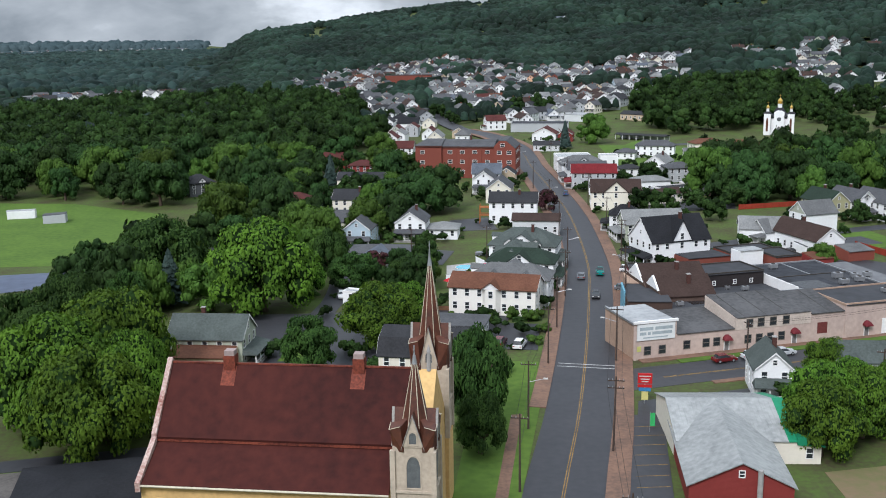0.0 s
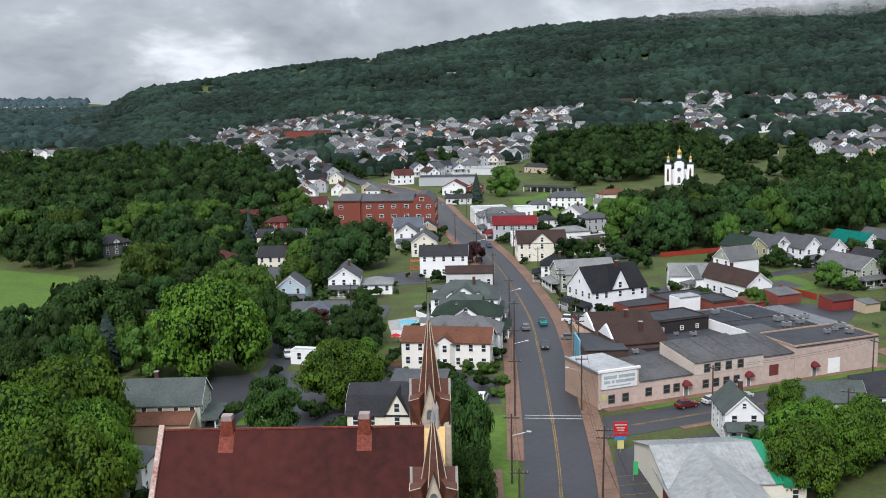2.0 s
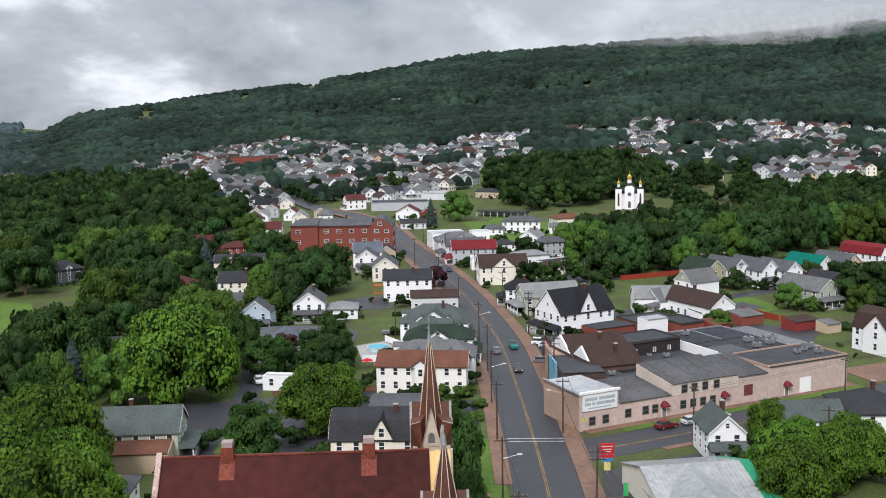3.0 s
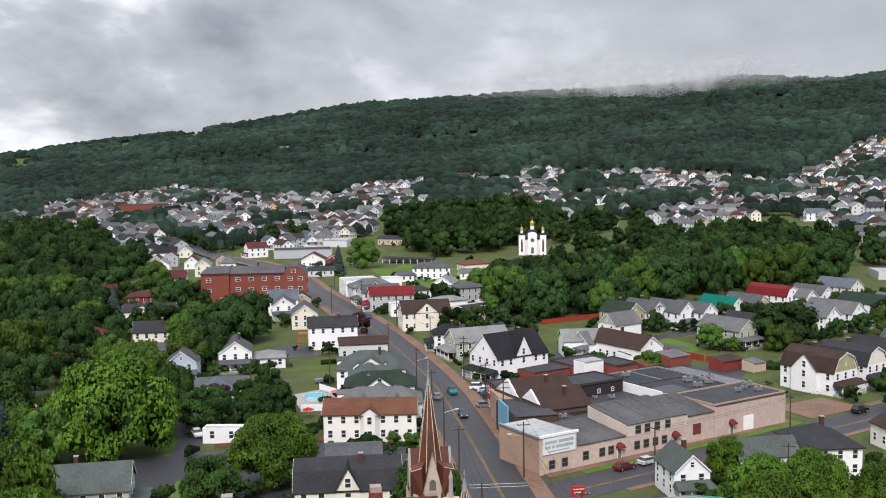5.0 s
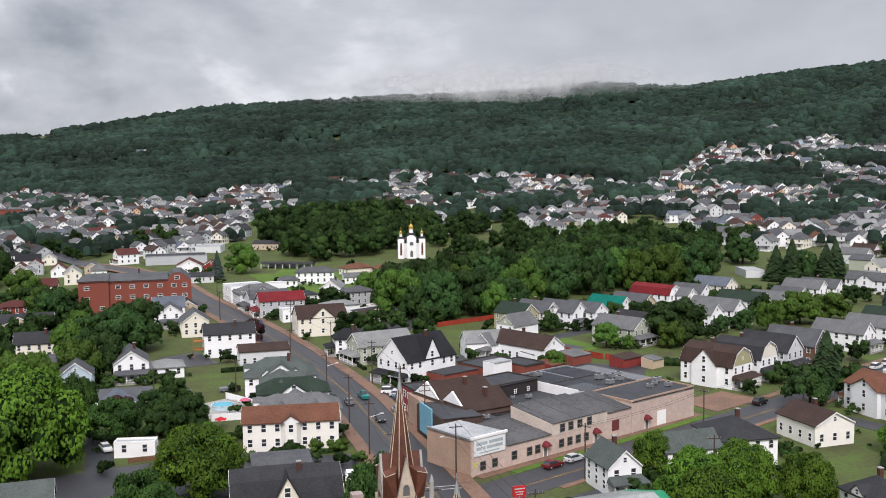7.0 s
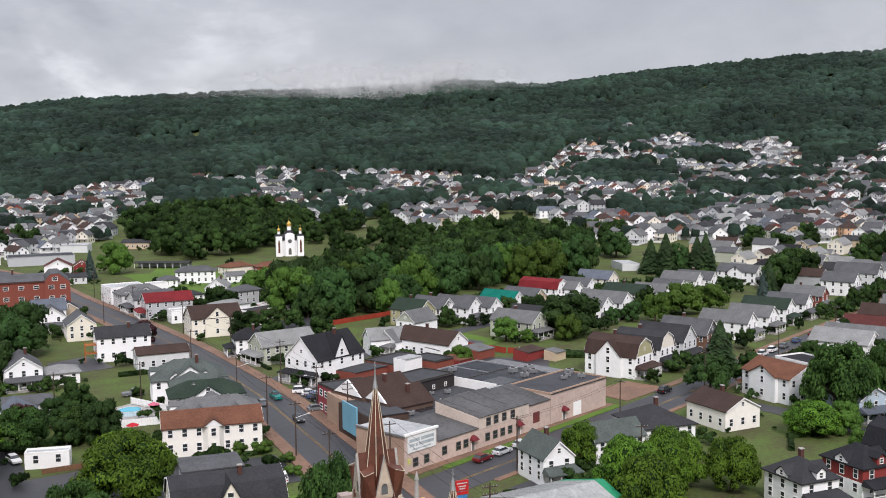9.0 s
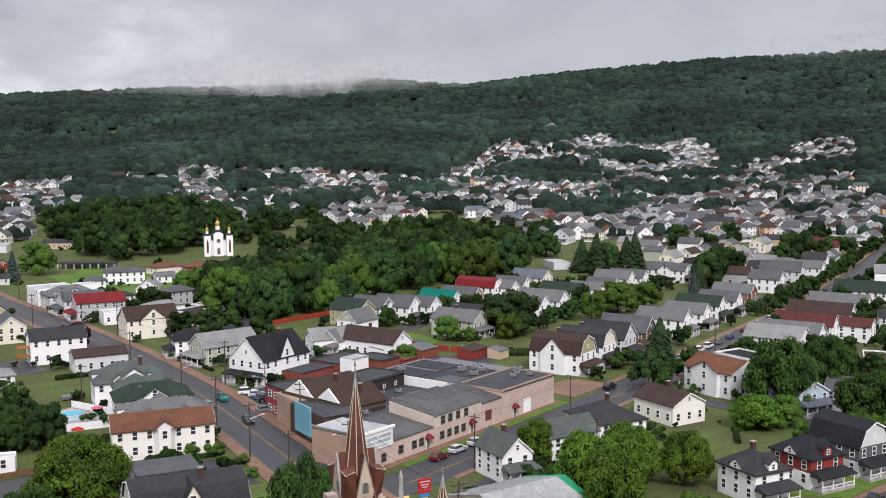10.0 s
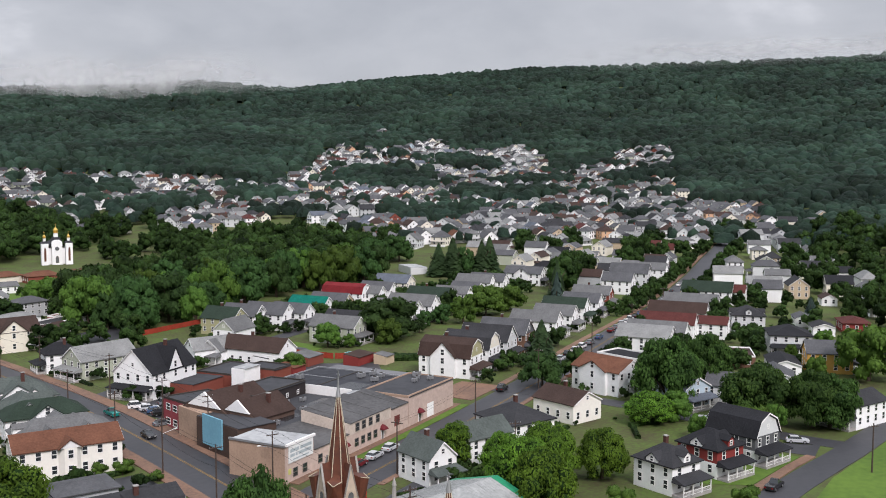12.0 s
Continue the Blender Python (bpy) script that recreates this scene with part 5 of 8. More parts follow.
M_AWNING = material("dark_red_awning", (0.15, 0.025, 0.03), 0.7)
U0 = pose(42.0, 175.9, 0, 0, 0, 12.8)     # own x runs along the side street, own y away from it


def unit(name, m, x0, x1, y0, y1, zf, zb, wall, roof, label, category="shop building", cop=None):
    """A building part with a wall to zf at its front and zb at its back, and a lean-to or flat roof with a raised edge."""
    root = new(name)
    root.matrix_basis = m
    part("wall", hull(bmesh.new(), [(x0, y0, -0.5), (x1, y0, -0.5), (x1, y1, -0.5), (x0, y1, -0.5)], [(x0, y0, zf), (x1, y0, zf), (x1, y1, zb), (x0, y1, zb)]), wall, root)
    part("roof", hull(bmesh.new(), [(x0 + 0.15, y0 - 0.25, zf + 0.004), (x1 - 0.15, y0 - 0.25, zf + 0.004), (x1 - 0.15, y1, zb + 0.004), (x0 + 0.15, y1, zb + 0.004)], [(x0 + 0.15, y0 - 0.25, zf + 0.16), (x1 - 0.15, y0 - 0.25, zf + 0.16), (x1 - 0.15, y1, zb + 0.16), (x0 + 0.15, y1, zb + 0.16)]), roof, root)
    if cop:
        for a, b, c, d, e, f in ((x0, x1, y0, y0 + 0.25, zf, zf), (x0, x0 + 0.25, y0 + 0.25, y1 - 0.25, zf, zb), (x1 - 0.25, x1, y0 + 0.25, y1 - 0.25, zf, zb), (x0, x1, y1 - 0.25, y1, zb, zb)):
            part("parapet", hull(bmesh.new(), [(a, c, e - 0.1), (b, c, e - 0.1), (b, d, f - 0.1), (a, d, f - 0.1)], [(a, c, e + 0.45), (b, c, e + 0.45), (b, d, f + 0.45), (a, d, f + 0.45)]), cop, root)
    return tagged(root, label, category)


def windows_along(root, xs, y, z, kind="wide", turn=0, x=None):
    for v in xs:
        part("window", WIN[kind], None, root, m=pose(v, y, z) if x is None else pose(x, v, z, 0, 0, turn))


M_FELT = material("slate_felt", (0.05, 0.053, 0.06), 0.8, color2=(0.024, 0.026, 0.03), scale=0.3, bump=0.3, spec=0.1)
M_TAR = material("wet_tar", (0.018, 0.018, 0.02), 0.25, spec=0.5)
s1 = unit("shop_building", U0, 0, 8.4, 0, 13, 7.0, 6.6, M_PINK, M_WHITEROOF, "pinkish corner shop building with a pale roof and a sign board", cop=None)
part("cornice", boxm(-0.3, 8.6, -0.35, 0.1, 6.95, 7.4), M_TRIM, s1, "white projecting cornice")
part("cornice", boxm(-0.3, 0.05, 0.1, 13, 6.7, 7.1), M_STEEL, s1)
part("side_wall", boxm(-0.06, 0, 0.3, 13, -0.3, 6.7), M_TANB, s1, "tan brick side wall")
part("corner_post", boxm(-0.12, 0.3, -0.12, 0.3, -0.3, 6.95), M_PINK, s1)
windows_along(s1, (2.6, 5.6), 0, 0.9, "shop")
part("notice", boxm(0.5, 1.3, -0.06, 0.0, 1.6, 2.6), material("yellow_notice", (0.5, 0.5, 0.16), 0.6), s1, "pale yellow notice")
board = part("sign_board", boxm(0.4, 8.0, -0.2, 0.0, 3.7, 6.8), material("sign_white", (0.66, 0.68, 0.66), 0.5, stain=0.1), s1, "weathered white sign board with faded lettering")
for a, b, z, h in ((0.9, 3.6, 5.9, 0.3), (4.0, 7.5, 5.9, 0.3), (0.9, 2.2, 5.0, 0.28), (2.5, 3.1, 5.0, 0.28), (3.4, 7.4, 5.0, 0.28), (1.6, 6.6, 4.2, 0.12)):
    part("lettering_bar", boxm(a, b, -0.215, -0.2, z - h, z + h), material("faded_letters", (0.36, 0.42, 0.43), 0.6), board)
s2 = unit("shop_building", U0, 8.4, 20.6, 0, 12, 4.2, 5.4, M_PINK, M_METALROOF, "low pinkish shop range with a grey metal lean-to roof")
windows_along(s2, (10.6, 14.6, 16.8), 0, 1.3, "shop")
s3 = unit("shop_building", U0, 20.6, 36.8, 0, 11.5, 6.2, 7.8, M_PINK, M_METALROOF, "two-storey pinkish shop building with a long grey metal roof")
part("upper_band", boxm(20.55, 36.8, -0.08, 0, 3.9, 6.3), material("pale_band", (0.55, 0.47, 0.4), 0.8), s3)
part("gable_band", hull(bmesh.new(), [(20.5, -0.08, 3.9), (20.6, -0.08, 3.9), (20.6, 11.4, 3.9), (20.5, 11.4, 3.9)], [(20.5, -0.08, 6.3), (20.6, -0.08, 6.3), (20.6, 11.4, 7.85), (20.5, 11.4, 7.85)]), material("pale_band", (0.55, 0.47, 0.4), 0.8), s3)
windows_along(s3, (23.6, 26, 28.6, 31.4), -0.08, 4.3, "shop")
windows_along(s3, (23.4, 25.8, 28.2, 30.6), 0, 1.2, "shop")
s4 = unit("shop_building", U0, 36.8, 44.4, 0, 11, 5.6, 7.4, M_PINK, M_METALROOF, "pinkish shop building with a sloping brown-grey roof")
part("bricked_window", boxm(38.4, 40.6, -0.06, 0, 1.6, 3.8), material("maroon_board", (0.14, 0.04, 0.035), 0.8), s4)
for i in range(5):
    part("roof_seam", hull(bmesh.new(), [(22.5 + i * 4.6, 0, 6.37), (22.62 + i * 4.6, 0, 6.37), (22.62 + i * 4.6, 11.4, 7.95), (22.5 + i * 4.6, 11.4, 7.95)] if i < 3 else [(22.5 + i * 4.6, 0, 5.77), (22.62 + i * 4.6, 0, 5.77), (22.62 + i * 4.6, 10.9, 7.55), (22.5 + i * 4.6, 10.9, 7.55)],
         [(22.5 + i * 4.6, 0, 6.41), (22.62 + i * 4.6, 0, 6.41), (22.62 + i * 4.6, 11.4, 7.99), (22.5 + i * 4.6, 11.4, 7.99)] if i < 3 else [(22.5 + i * 4.6, 0, 5.81), (22.62 + i * 4.6, 0, 5.81), (22.62 + i * 4.6, 10.9, 7.59), (22.5 + i * 4.6, 10.9, 7.59)]), M_DARKTRIM, s3 if i < 3 else s4)
s5 = unit("shop_building", U0, 44.4, 66, 0, 12, 6.6, 6.6, M_PINK, M_FLAT, "long blank pinkish end wall under a flat tarred roof", cop=M_TANB)
part("pilaster", boxm(44.5, 45.1, -0.12, 0, -0.3, 6.9), M_PINK, s5)
part("roller_door", boxm(53, 56, -0.08, 0, 0.3, 3.4), M_TRIM, s5, "white roller door")
for x, root in ((18.9, s2), (33.4, s3), (49.5, s5)):
    aw = bmesh.new()
    rows = [[aw.verts.new((x + 0.9 * math.cos(math.pi * i / 8), -1.1 * math.sin(math.pi * j / 6 * 0.5), 2.3 + 1.0 * math.sin(math.pi * i / 8) * math.cos(math.pi * j / 12))) for i in range(9)] for j in range(7)]
    for a, b in zip(rows, rows[1:]):
        for i in range(8):
            aw.faces.new((a[i], a[i + 1], b[i + 1], b[i]))
    part("awning", aw, M_AWNING, root, "dark red rounded door awning")
    part("door", DOOR, None, root, m=pose(x, -0.01, 0.1))
unit("flat_roofed_hall", U0, 36.9, 44.3, 11.1, 14, 7.2, 6.6, M_PINK, M_WHITEROOF, "white raised roof section behind the shops", cop=None)
s7 = unit("flat_roofed_hall", U0, 43.6, 62.5, 12.1, 36, 6.4, 6.4, M_PINK, M_FELT, "broad flat grey felt roof with metal coping and vents", cop=M_STEEL)
part("parapet", boxm(43.3, 43.56, 14.1, 30, 4.4, 7.1), M_TRIM, s7, "white inner parapet")
part("roof_seam", boxm(44, 62.2, 24.2, 24.5, 6.56, 6.72), M_DARKTRIM, s7)
part("roof_seam", boxm(53.4, 53.65, 24.5, 35.7, 6.56, 6.68), M_STEEL, s7)
part("patch", boxm(45, 52, 14, 20, 6.565, 6.58), M_TAR, s7, "wet black tar patch")
part("patch", boxm(54, 61, 15, 23, 6.565, 6.58), M_FLAT, s7)
unit("flat_roofed_hall", U0, 62.6, 71, 12.1, 36, 5.6, 5.6, M_PINK, material("grey_felt", (0.16, 0.165, 0.17), 0.7, color2=(0.1, 0.1, 0.105), scale=0.2, bump=0.3), "long narrow pale grey felt roof at the back of the block", cop=None)
s8 = unit("flat_roofed_hall", U0, 12, 43.2, 12.1, 26, 4.9, 4.9, M_TANB, M_FLAT, "sunken black tarred roof in the middle of the block", cop=None)
part("patch", boxm(20, 27, 15, 21, 5.065, 5.08), M_TAR, s8, "wet black tar patch")
part("patch", boxm(31, 41, 14, 20, 5.065, 5.08), M_TAR, s8)
s9 = unit("brick_store", U0, 24.5, 43, 26.2, 36, 7.8, 7.6, material("dark_render", (0.035, 0.03, 0.03), 0.85), M_FLAT, "dark rendered flat-roofed store building", cop=M_DARKTRIM)
windows_along(s9, (29, 31, 36, 40), 26.2, 5.6, "small")
U1 = pose(42.2, 177.2, 0, 0, 0, 14)
blank = unit("white_store", U1, 53, 59.5, 49, 53, 6.3, 6.3, wall_mat("white"), M_WHITEROOF, "plain white blank-walled box building", "store")
unit("red_store", U1, 60.6, 68, 45.5, 55, 4.9, 4.9, wall_mat("brick"), M_FLAT, "red brick flat-roofed store building", "store", cop=M_DARKTRIM)
unit("garage", U1, 56.5, 70.5, 56, 67, 3.4, 3.4, wall_mat("brick"), M_FLAT, "low red garage with a black flat roof", "garage", cop=M_DARKTRIM)
unit("garage", U1, 44, 56, 58, 67, 3.2, 3.0, wall_mat("brick"), M_FLAT, "low red brick lean-to garage with a tarred roof", "garage")
unit("shed", U1, 74, 80, 49, 54, 2.6, 3.4, wall_mat("red"), roof_mat("rust"), "low dark red garden shed with a sloping roof", "shed")
for sx, sy, L_, D_, zf_, zb_, w_, r_, say in ((114.5, 250.5, 8, 6, 2.5, 3.3, "brick", "grey", "low red shed with a mossy grey roof"), (124.5, 240.5, 9, 5, 2.4, 3.0, "red", "brown", "low dark red outbuilding with a brown roof"),
                                            (106, 258, 7, 5, 2.6, 3.0, "white", "slate", "small white shed with a slate-grey roof"), (131, 236, 5, 4, 2.3, 2.9, "tan", "grey", "small tan garden shed with a grey roof")):
    unit("shed", pose(sx, sy, 0, 0, 0, 14), 0, L_, 0, D_, zf_, zb_, wall_mat(w_), roof_mat(r_), say, "shed")
unit("shed", U1, 70.5, 74, 58, 63, 2.4, 3.0, wall_mat("brown"), roof_mat("grey"), "low brown garden shed with a grey roof", "shed")


def rooftop_unit(x, y, z, s):
    """An air handler on the flat roofs: case, fan hood and legs."""
    r = new("air_handler")
    r.matrix_basis = U0 @ pose(x, y, z)
    c = part("case", boxm(-s, s, -s * 0.7, s * 0.7, 0.25, 0.25 + s), M_STEEL, r)
    part("fan_hood", tube(bmesh.new(), (0, 0, 0.25 + s), (0, 0, 0.4 + s), s * 0.5, s * 0.45, 10), M_DARKTRIM, c)
    for i in (-1, 1):
        for j in (-1, 1):
            part("leg", boxm(i * s * 0.8 - 0.05, i * s * 0.8 + 0.05, j * s * 0.5 - 0.05, j * s * 0.5 + 0.05, 0, 0.25), M_STEEL, r)
    return tagged(r, "grey metal air handler on a flat roof", "air handler", "rooftop units")


for x, y, z, s in ((17, 15, 5.06, 0.7), (19, 19, 5.06, 0.6), (22, 23, 5.06, 0.8), (29, 17, 5.06, 0.7), (28, 22, 5.06, 0.6), (36, 22, 5.06, 0.7), (33, 24, 5.06, 0.5), (49, 32, 6.56, 0.9), (57, 20, 6.56, 1.0), (59.5, 16, 6.56, 0.9), (60.5, 19, 6.56, 0.8), (55, 15, 6.56, 0.9), (61, 7, 6.76, 0.6), (63.5, 8.5, 6.76, 1.0), (62, 4, 6.76, 0.8), (58, 6, 6.76, 0.7), (66, 22, 5.76, 0.8)):
    rooftop_unit(x, y, z, s)

# the main-street half of the block: brown-roofed theatre-like hall with a blue hoarding
W0 = pose(42.2, 178, 0, 0, 0, -7.5)    # own y runs up the main street, own x away from it
hall = unit("street_hall", W0, 0.2, 9, 15, 31, 6.6, 6.2, material("dark_brown_front", (0.075, 0.05, 0.04), 0.8), M_FLAT, "dark brown fronted hall with a blue hoarding")
part("hoarding", boxm(-0.15, 0.2, 20.5, 28, 1.4, 7.4), material("blue_hoarding", (0.16, 0.36, 0.46), 0.6, stain=0.15), hall, "pale blue blank hoarding")
part("tan_return", boxm(1.4, 9, 31.1, 41, -0.5, 6.4), M_TANB, hall)
red = unit("red_shop", W0, 3.0, 14, 41.2, 51, 6.4, 6.0, material("red_front", (0.28, 0.06, 0.07), 0.7), M_FLAT, "red-fronted shop with white trimmed windows", cop=M_DARKTRIM)
for y in (42.5, 45.6, 48.7):
    part("window", WIN["wide"], None, red, m=pose(3.0, y, 3.9, 0, 0, -90))
    part("shop_window", WIN["wide"], None, red, m=pose(3.0, y, 0.7, 0, 0, -90))
for hx, hy, zr, W, L in ((50.0, 210.8, 10.0, 14, 14), (51.6, 202.0, 9.4, 10, 11.5)):
    h_ = new("brown_roofed_hall")
    h_.matrix_basis = at(hx, hy, 84)
    prof = gable_profile(W, 6.2, zr, False)
    part("wall", prism(bmesh.new(), [(-W / 2, -0.5)] + prof + [(W / 2, -0.5)], 0, L), material("dark_brick", (0.11, 0.075, 0.06), 0.85, stain=0.3), h_)
    part("roof", roof_shell(bmesh.new(), prof, 0.2, L + 0.3, 0.3, 0.14), roof_mat("brown"), h_)
    part("gable_front", prism(bmesh.new(), [(-W * 0.35, 7.2), (0, zr + 0.3), (W * 0.35, 7.2)], -0.2, 0.2), wall_mat("white"), h_, "white gable facing the street")
    chimney_on(h_, 2, L * 0.6, 6, zr + 0.6)
    tagged(h_, "hall with a steep dark brown shingle roof and white gable", "hall")


# ---- woods ----
def inside(x, y, poly):
    c = False
    for (xa, ya), (xb, yb) in zip(poly, poly[1:] + poly[:1]):
        if (ya > y) != (yb > y) and x < (xb - xa) * (y - ya) / (yb - ya) + xa:
            c = not c
    return c


# further houses along the side streets
rng_i = random.Random(19)


def infill(poly, gap, az):
    xs, ys = [p[0] for p in poly], [p[1] for p in poly]
    here = [(o.matrix_basis.translation.x, o.matrix_basis.translation.y) for o in scene.objects if o.parent is None and o.get("category") in ("house", "church", "brick building")]
    for _ in range(400):
        x, y = rng_i.uniform(min(xs), max(xs)), rng_i.uniform(min(ys), max(ys))
        if not inside(x, y, poly) or any((x - p) ** 2 + (y - q) ** 2 < gap ** 2 for p, q in here) or any((x - p) ** 2 + (y - q) ** 2 < 13 ** 2 for p, q in MAIN + SIDE) or (-6 < x < 68 and 428 < y < 500):
            continue
        here.append((x, y))
        W = rng_i.choice((7.5, 8, 8.5, 9))
        ze = rng_i.choice((5.4, 5.6, 5.6, 3.6))
        house(round(x, 1), round(y, 1), az + rng_i.choice((0, 0, 90)), rng_i.choice((11, 13, 15)), W, ze, ze + rng_i.choice((2.4, 2.9, 3.2)), rng_i.choice(("white", "white", "white", "pale_grey", "cream", "tan", "grey", "sage")),
              rng_i.choice(("slate", "charcoal", "grey", "brown", "black", "pale", "maroon")), rng_i.choice(("gable", "gable", "hip")), porch=rng_i.choice(("f", "")), far=1)


infill([(-20, 530), (20, 540), (45, 560), (30, 640), (-10, 700), (-40, 660)], 17, 8)
infill([(350, 335), (420, 345), (430, 420), (400, 420), (365, 372)], 17, -16)
infill([(300, 255), (480, 325), (560, 400), (430, 372), (320, 300)], 16, -16)
infill([(310, 225), (360, 170), (420, 200), (560, 280), (700, 320), (560, 325), (400, 255)], 17, 60)
for bx, by, bz in ((152, 504, 80), (166, 494, 100), (181, 487, 95), (198, 500, 80)):
    house(bx, by, bz, 15, 9, 3.4, 5.6, "cream" if bx < 160 else "brick", "rust" if bx < 190 else "brown", "hip", far=1)
BUILT = [(o.matrix_basis.translation.x, o.matrix_basis.translation.y) for o in scene.objects if o.parent is None and o.get("category") in ("house", "church")]


def grove(poly, spacing, kinds, h0, h1, seed, clear=9.0, keep=0):
    """Trees scattered evenly over a stretch of land, off the houses: the first few singly, the rest joined."""
    rng = random.Random(seed)
    xs, ys = [p[0] for p in poly], [p[1] for p in poly]
    done = []
    n = int((max(xs) - min(xs)) * (max(ys) - min(ys)) / spacing ** 2 * 2.6)
    for _ in range(n):
        x, y = rng.uniform(min(xs), max(xs)), rng.uniform(min(ys), max(ys))
        if not inside(x, y, poly) or any((x - a) ** 2 + (y - b) ** 2 < spacing ** 2 * 0.72 for a, b in done) or any((x - a) ** 2 + (y - b) ** 2 < (clear + (9 if 170 < a < 230 and 480 < b < 590 else 0)) ** 2 for a, b in BUILT):
            continue
        done.append((x, y, rng.uniform(h0, h1), rng.uniform(0.42, 0.60), rng.choice(kinds)) [:2])
        h, k = rng.uniform(h0, h1), rng.choice(kinds)
        PLANTED.append((x, y, h, h * rng.uniform(0.42, 0.60), k))
    PLANTED.sort(key=lambda q: q[1])
    for _ in range(keep):
        x, y, h, r, k = PLANTED.pop(0)
        tree(x, y, h, r, k)
    MASS.extend(PLANTED)
    PLANTED.clear()


PLANTED, MASS = [], []
for cx, cy in ((212, 566), (206, 548), (200, 534), (214, 550), (222, 558), (194, 518), (186, 503), (218, 580), (195, 540), (224, 572), (202, 522), (210, 538), (190, 528), (180, 490), (194, 500)):
    BUILT.append((cx, cy))


def leafy_mass(name, label, spots, kinds=("grove",)):
    """Many whole trees in one mesh: crowns of leaf sprays over their trunks."""
    tem = []
    for me in [c for k in kinds for c in CROWN[k]]:
        v = np.empty(len(me.vertices) * 3)
        me.vertices.foreach_get("co", v)
        tem.append((v.reshape(-1, 3), [tuple(p.vertices) for p in me.polygons]))
    verts, faces, base = [], [], 0
    for i, (x, y, h, r, k) in enumerate(spots):
        v, f = tem[i % len(tem)]
        a = i * 2.4
        q = np.stack([(v[:, 0] * math.cos(a) - v[:, 1] * math.sin(a)) * r + x, (v[:, 0] * math.sin(a) + v[:, 1] * math.cos(a)) * r + y, v[:, 2] * h * 0.95 + h * 0.05 + ground_z(x, y)], 1)
        verts.append(q)
        faces += [tuple(j + base for j in p) for p in f]
        base += len(q)
    me = bpy.data.meshes.new(name)
    me.from_pydata(np.concatenate(verts).tolist(), [], faces)
    me.materials.append(M_GROVE)
    me.polygons.foreach_set("use_smooth", [len(q) == 3 for q in faces])
    return tagged(new(name, me), label, "trees", kind="stuff")


MD, MI = "middark", "mid"
grove([(-175, 400), (-120, 372), (-82, 352), (-66, 380), (-48, 420), (-36, 470), (-12, 540), (-22, 640), (-35, 760), (-110, 840), (-240, 830), (-300, 620)], 12, (MD, MD, MI), 12, 19, 5, keep=50)
grove([(-66, 330), (-50, 300), (-36, 300), (-34, 360), (-38, 420), (-58, 400)], 10, (MI, MD), 9, 15, 6, keep=10)
grove([(106, 338), (135, 335), (165, 345), (200, 365), (235, 372), (262, 368), (284, 387), (325, 432), (360, 470), (356, 530), (345, 560), (305, 525), (277, 489), (240, 462), (208, 448), (166, 445), (138, 425), (114, 385)], 11, (MD, MD, MI), 12, 19, 7, keep=40)
grove([(152, 655), (149, 590), (158, 570), (184, 576), (226, 614), (262, 640), (292, 707), (300, 780), (210, 790), (172, 740)], 13, (MD, MD, MI), 12, 19, 8)
grove([(375, 312), (400, 292), (470, 318), (500, 352), (445, 345)], 12, (MD, MI), 10, 15, 9)
grove([(420, 380), (470, 385), (485, 410), (450, 425), (425, 405)], 13, (MD, MI), 8, 13, 28)
grove([(375, 485), (400, 478), (438, 520), (420, 560), (385, 545)], 13, (MD, MI), 7, 12, 30)
grove([(300, 284), (318, 288), (345, 302), (340, 312), (318, 304), (300, 293)], 9, (MD,), 12, 16, 29, clear=7)
grove([(190, 110), (260, 130), (330, 190), (470, 260), (640, 300), (700, 240), (480, 120), (300, 60)], 16, (MD, MI), 9, 16, 11)
grove([(-130, 160), (-95, 172), (-80, 200), (-92, 212), (-122, 195), (-150, 180)], 10, ("dark", "near"), 10, 15, 12)

grove([(-62, 290), (-30, 255), (-12, 300), (0, 345), (10, 400), (0, 470), (-30, 440), (-45, 380)], 12, (MI, MD), 7, 13, 13, clear=11, keep=15)
grove([(-6, 225), (8, 232), (6, 262), (-10, 280), (-14, 250)], 8, (MI, MD), 5, 9, 14, clear=8, keep=6)
grove([(-75, 205), (-34, 222), (-30, 260), (-60, 285), (-78, 262)], 11, (MD, MI), 9, 15, 15, clear=10, keep=10)
grove([(140, 250), (175, 262), (225, 280), (300, 300), (290, 345), (200, 340), (140, 320)], 10, (MI, MD), 4, 9, 16, clear=8.5, keep=12)
grove([(95, 118), (118, 140), (150, 165), (240, 195), (330, 222), (330, 190), (240, 150), (150, 120)], 10.5, (MI, MD), 4, 9, 17, clear=8.5, keep=12)
grove([(75, 300), (110, 310), (125, 360), (100, 420), (76, 400)], 11, (MI, MD), 4, 9, 18, clear=9)
grove([(98, 690), (118, 700), (110, 740), (20, 720), (-20, 660), (20, 640)], 17, (MI, MD), 7, 13, 19, clear=11)
rng_v = random.Random(47)
for px, py in SIDE[12:]:
    for s in (-1, 1):
        x, y = px - s * 0.28 * rng_v.uniform(9, 13), py + s * (rng_v.uniform(9, 13) if px < 260 else rng_v.uniform(7, 9.5))
        if rng_v.random() < (0.4 if px < 260 else 0.85) and all((x - a) ** 2 + (y - b) ** 2 > 49 for a, b in BUILT):
            hh = rng_v.uniform(4, 9)
            MASS.append((x, y, hh, hh * rng_v.uniform(0.42, 0.55), "mid"))
rng_g = random.Random(31)
GARDEN = []
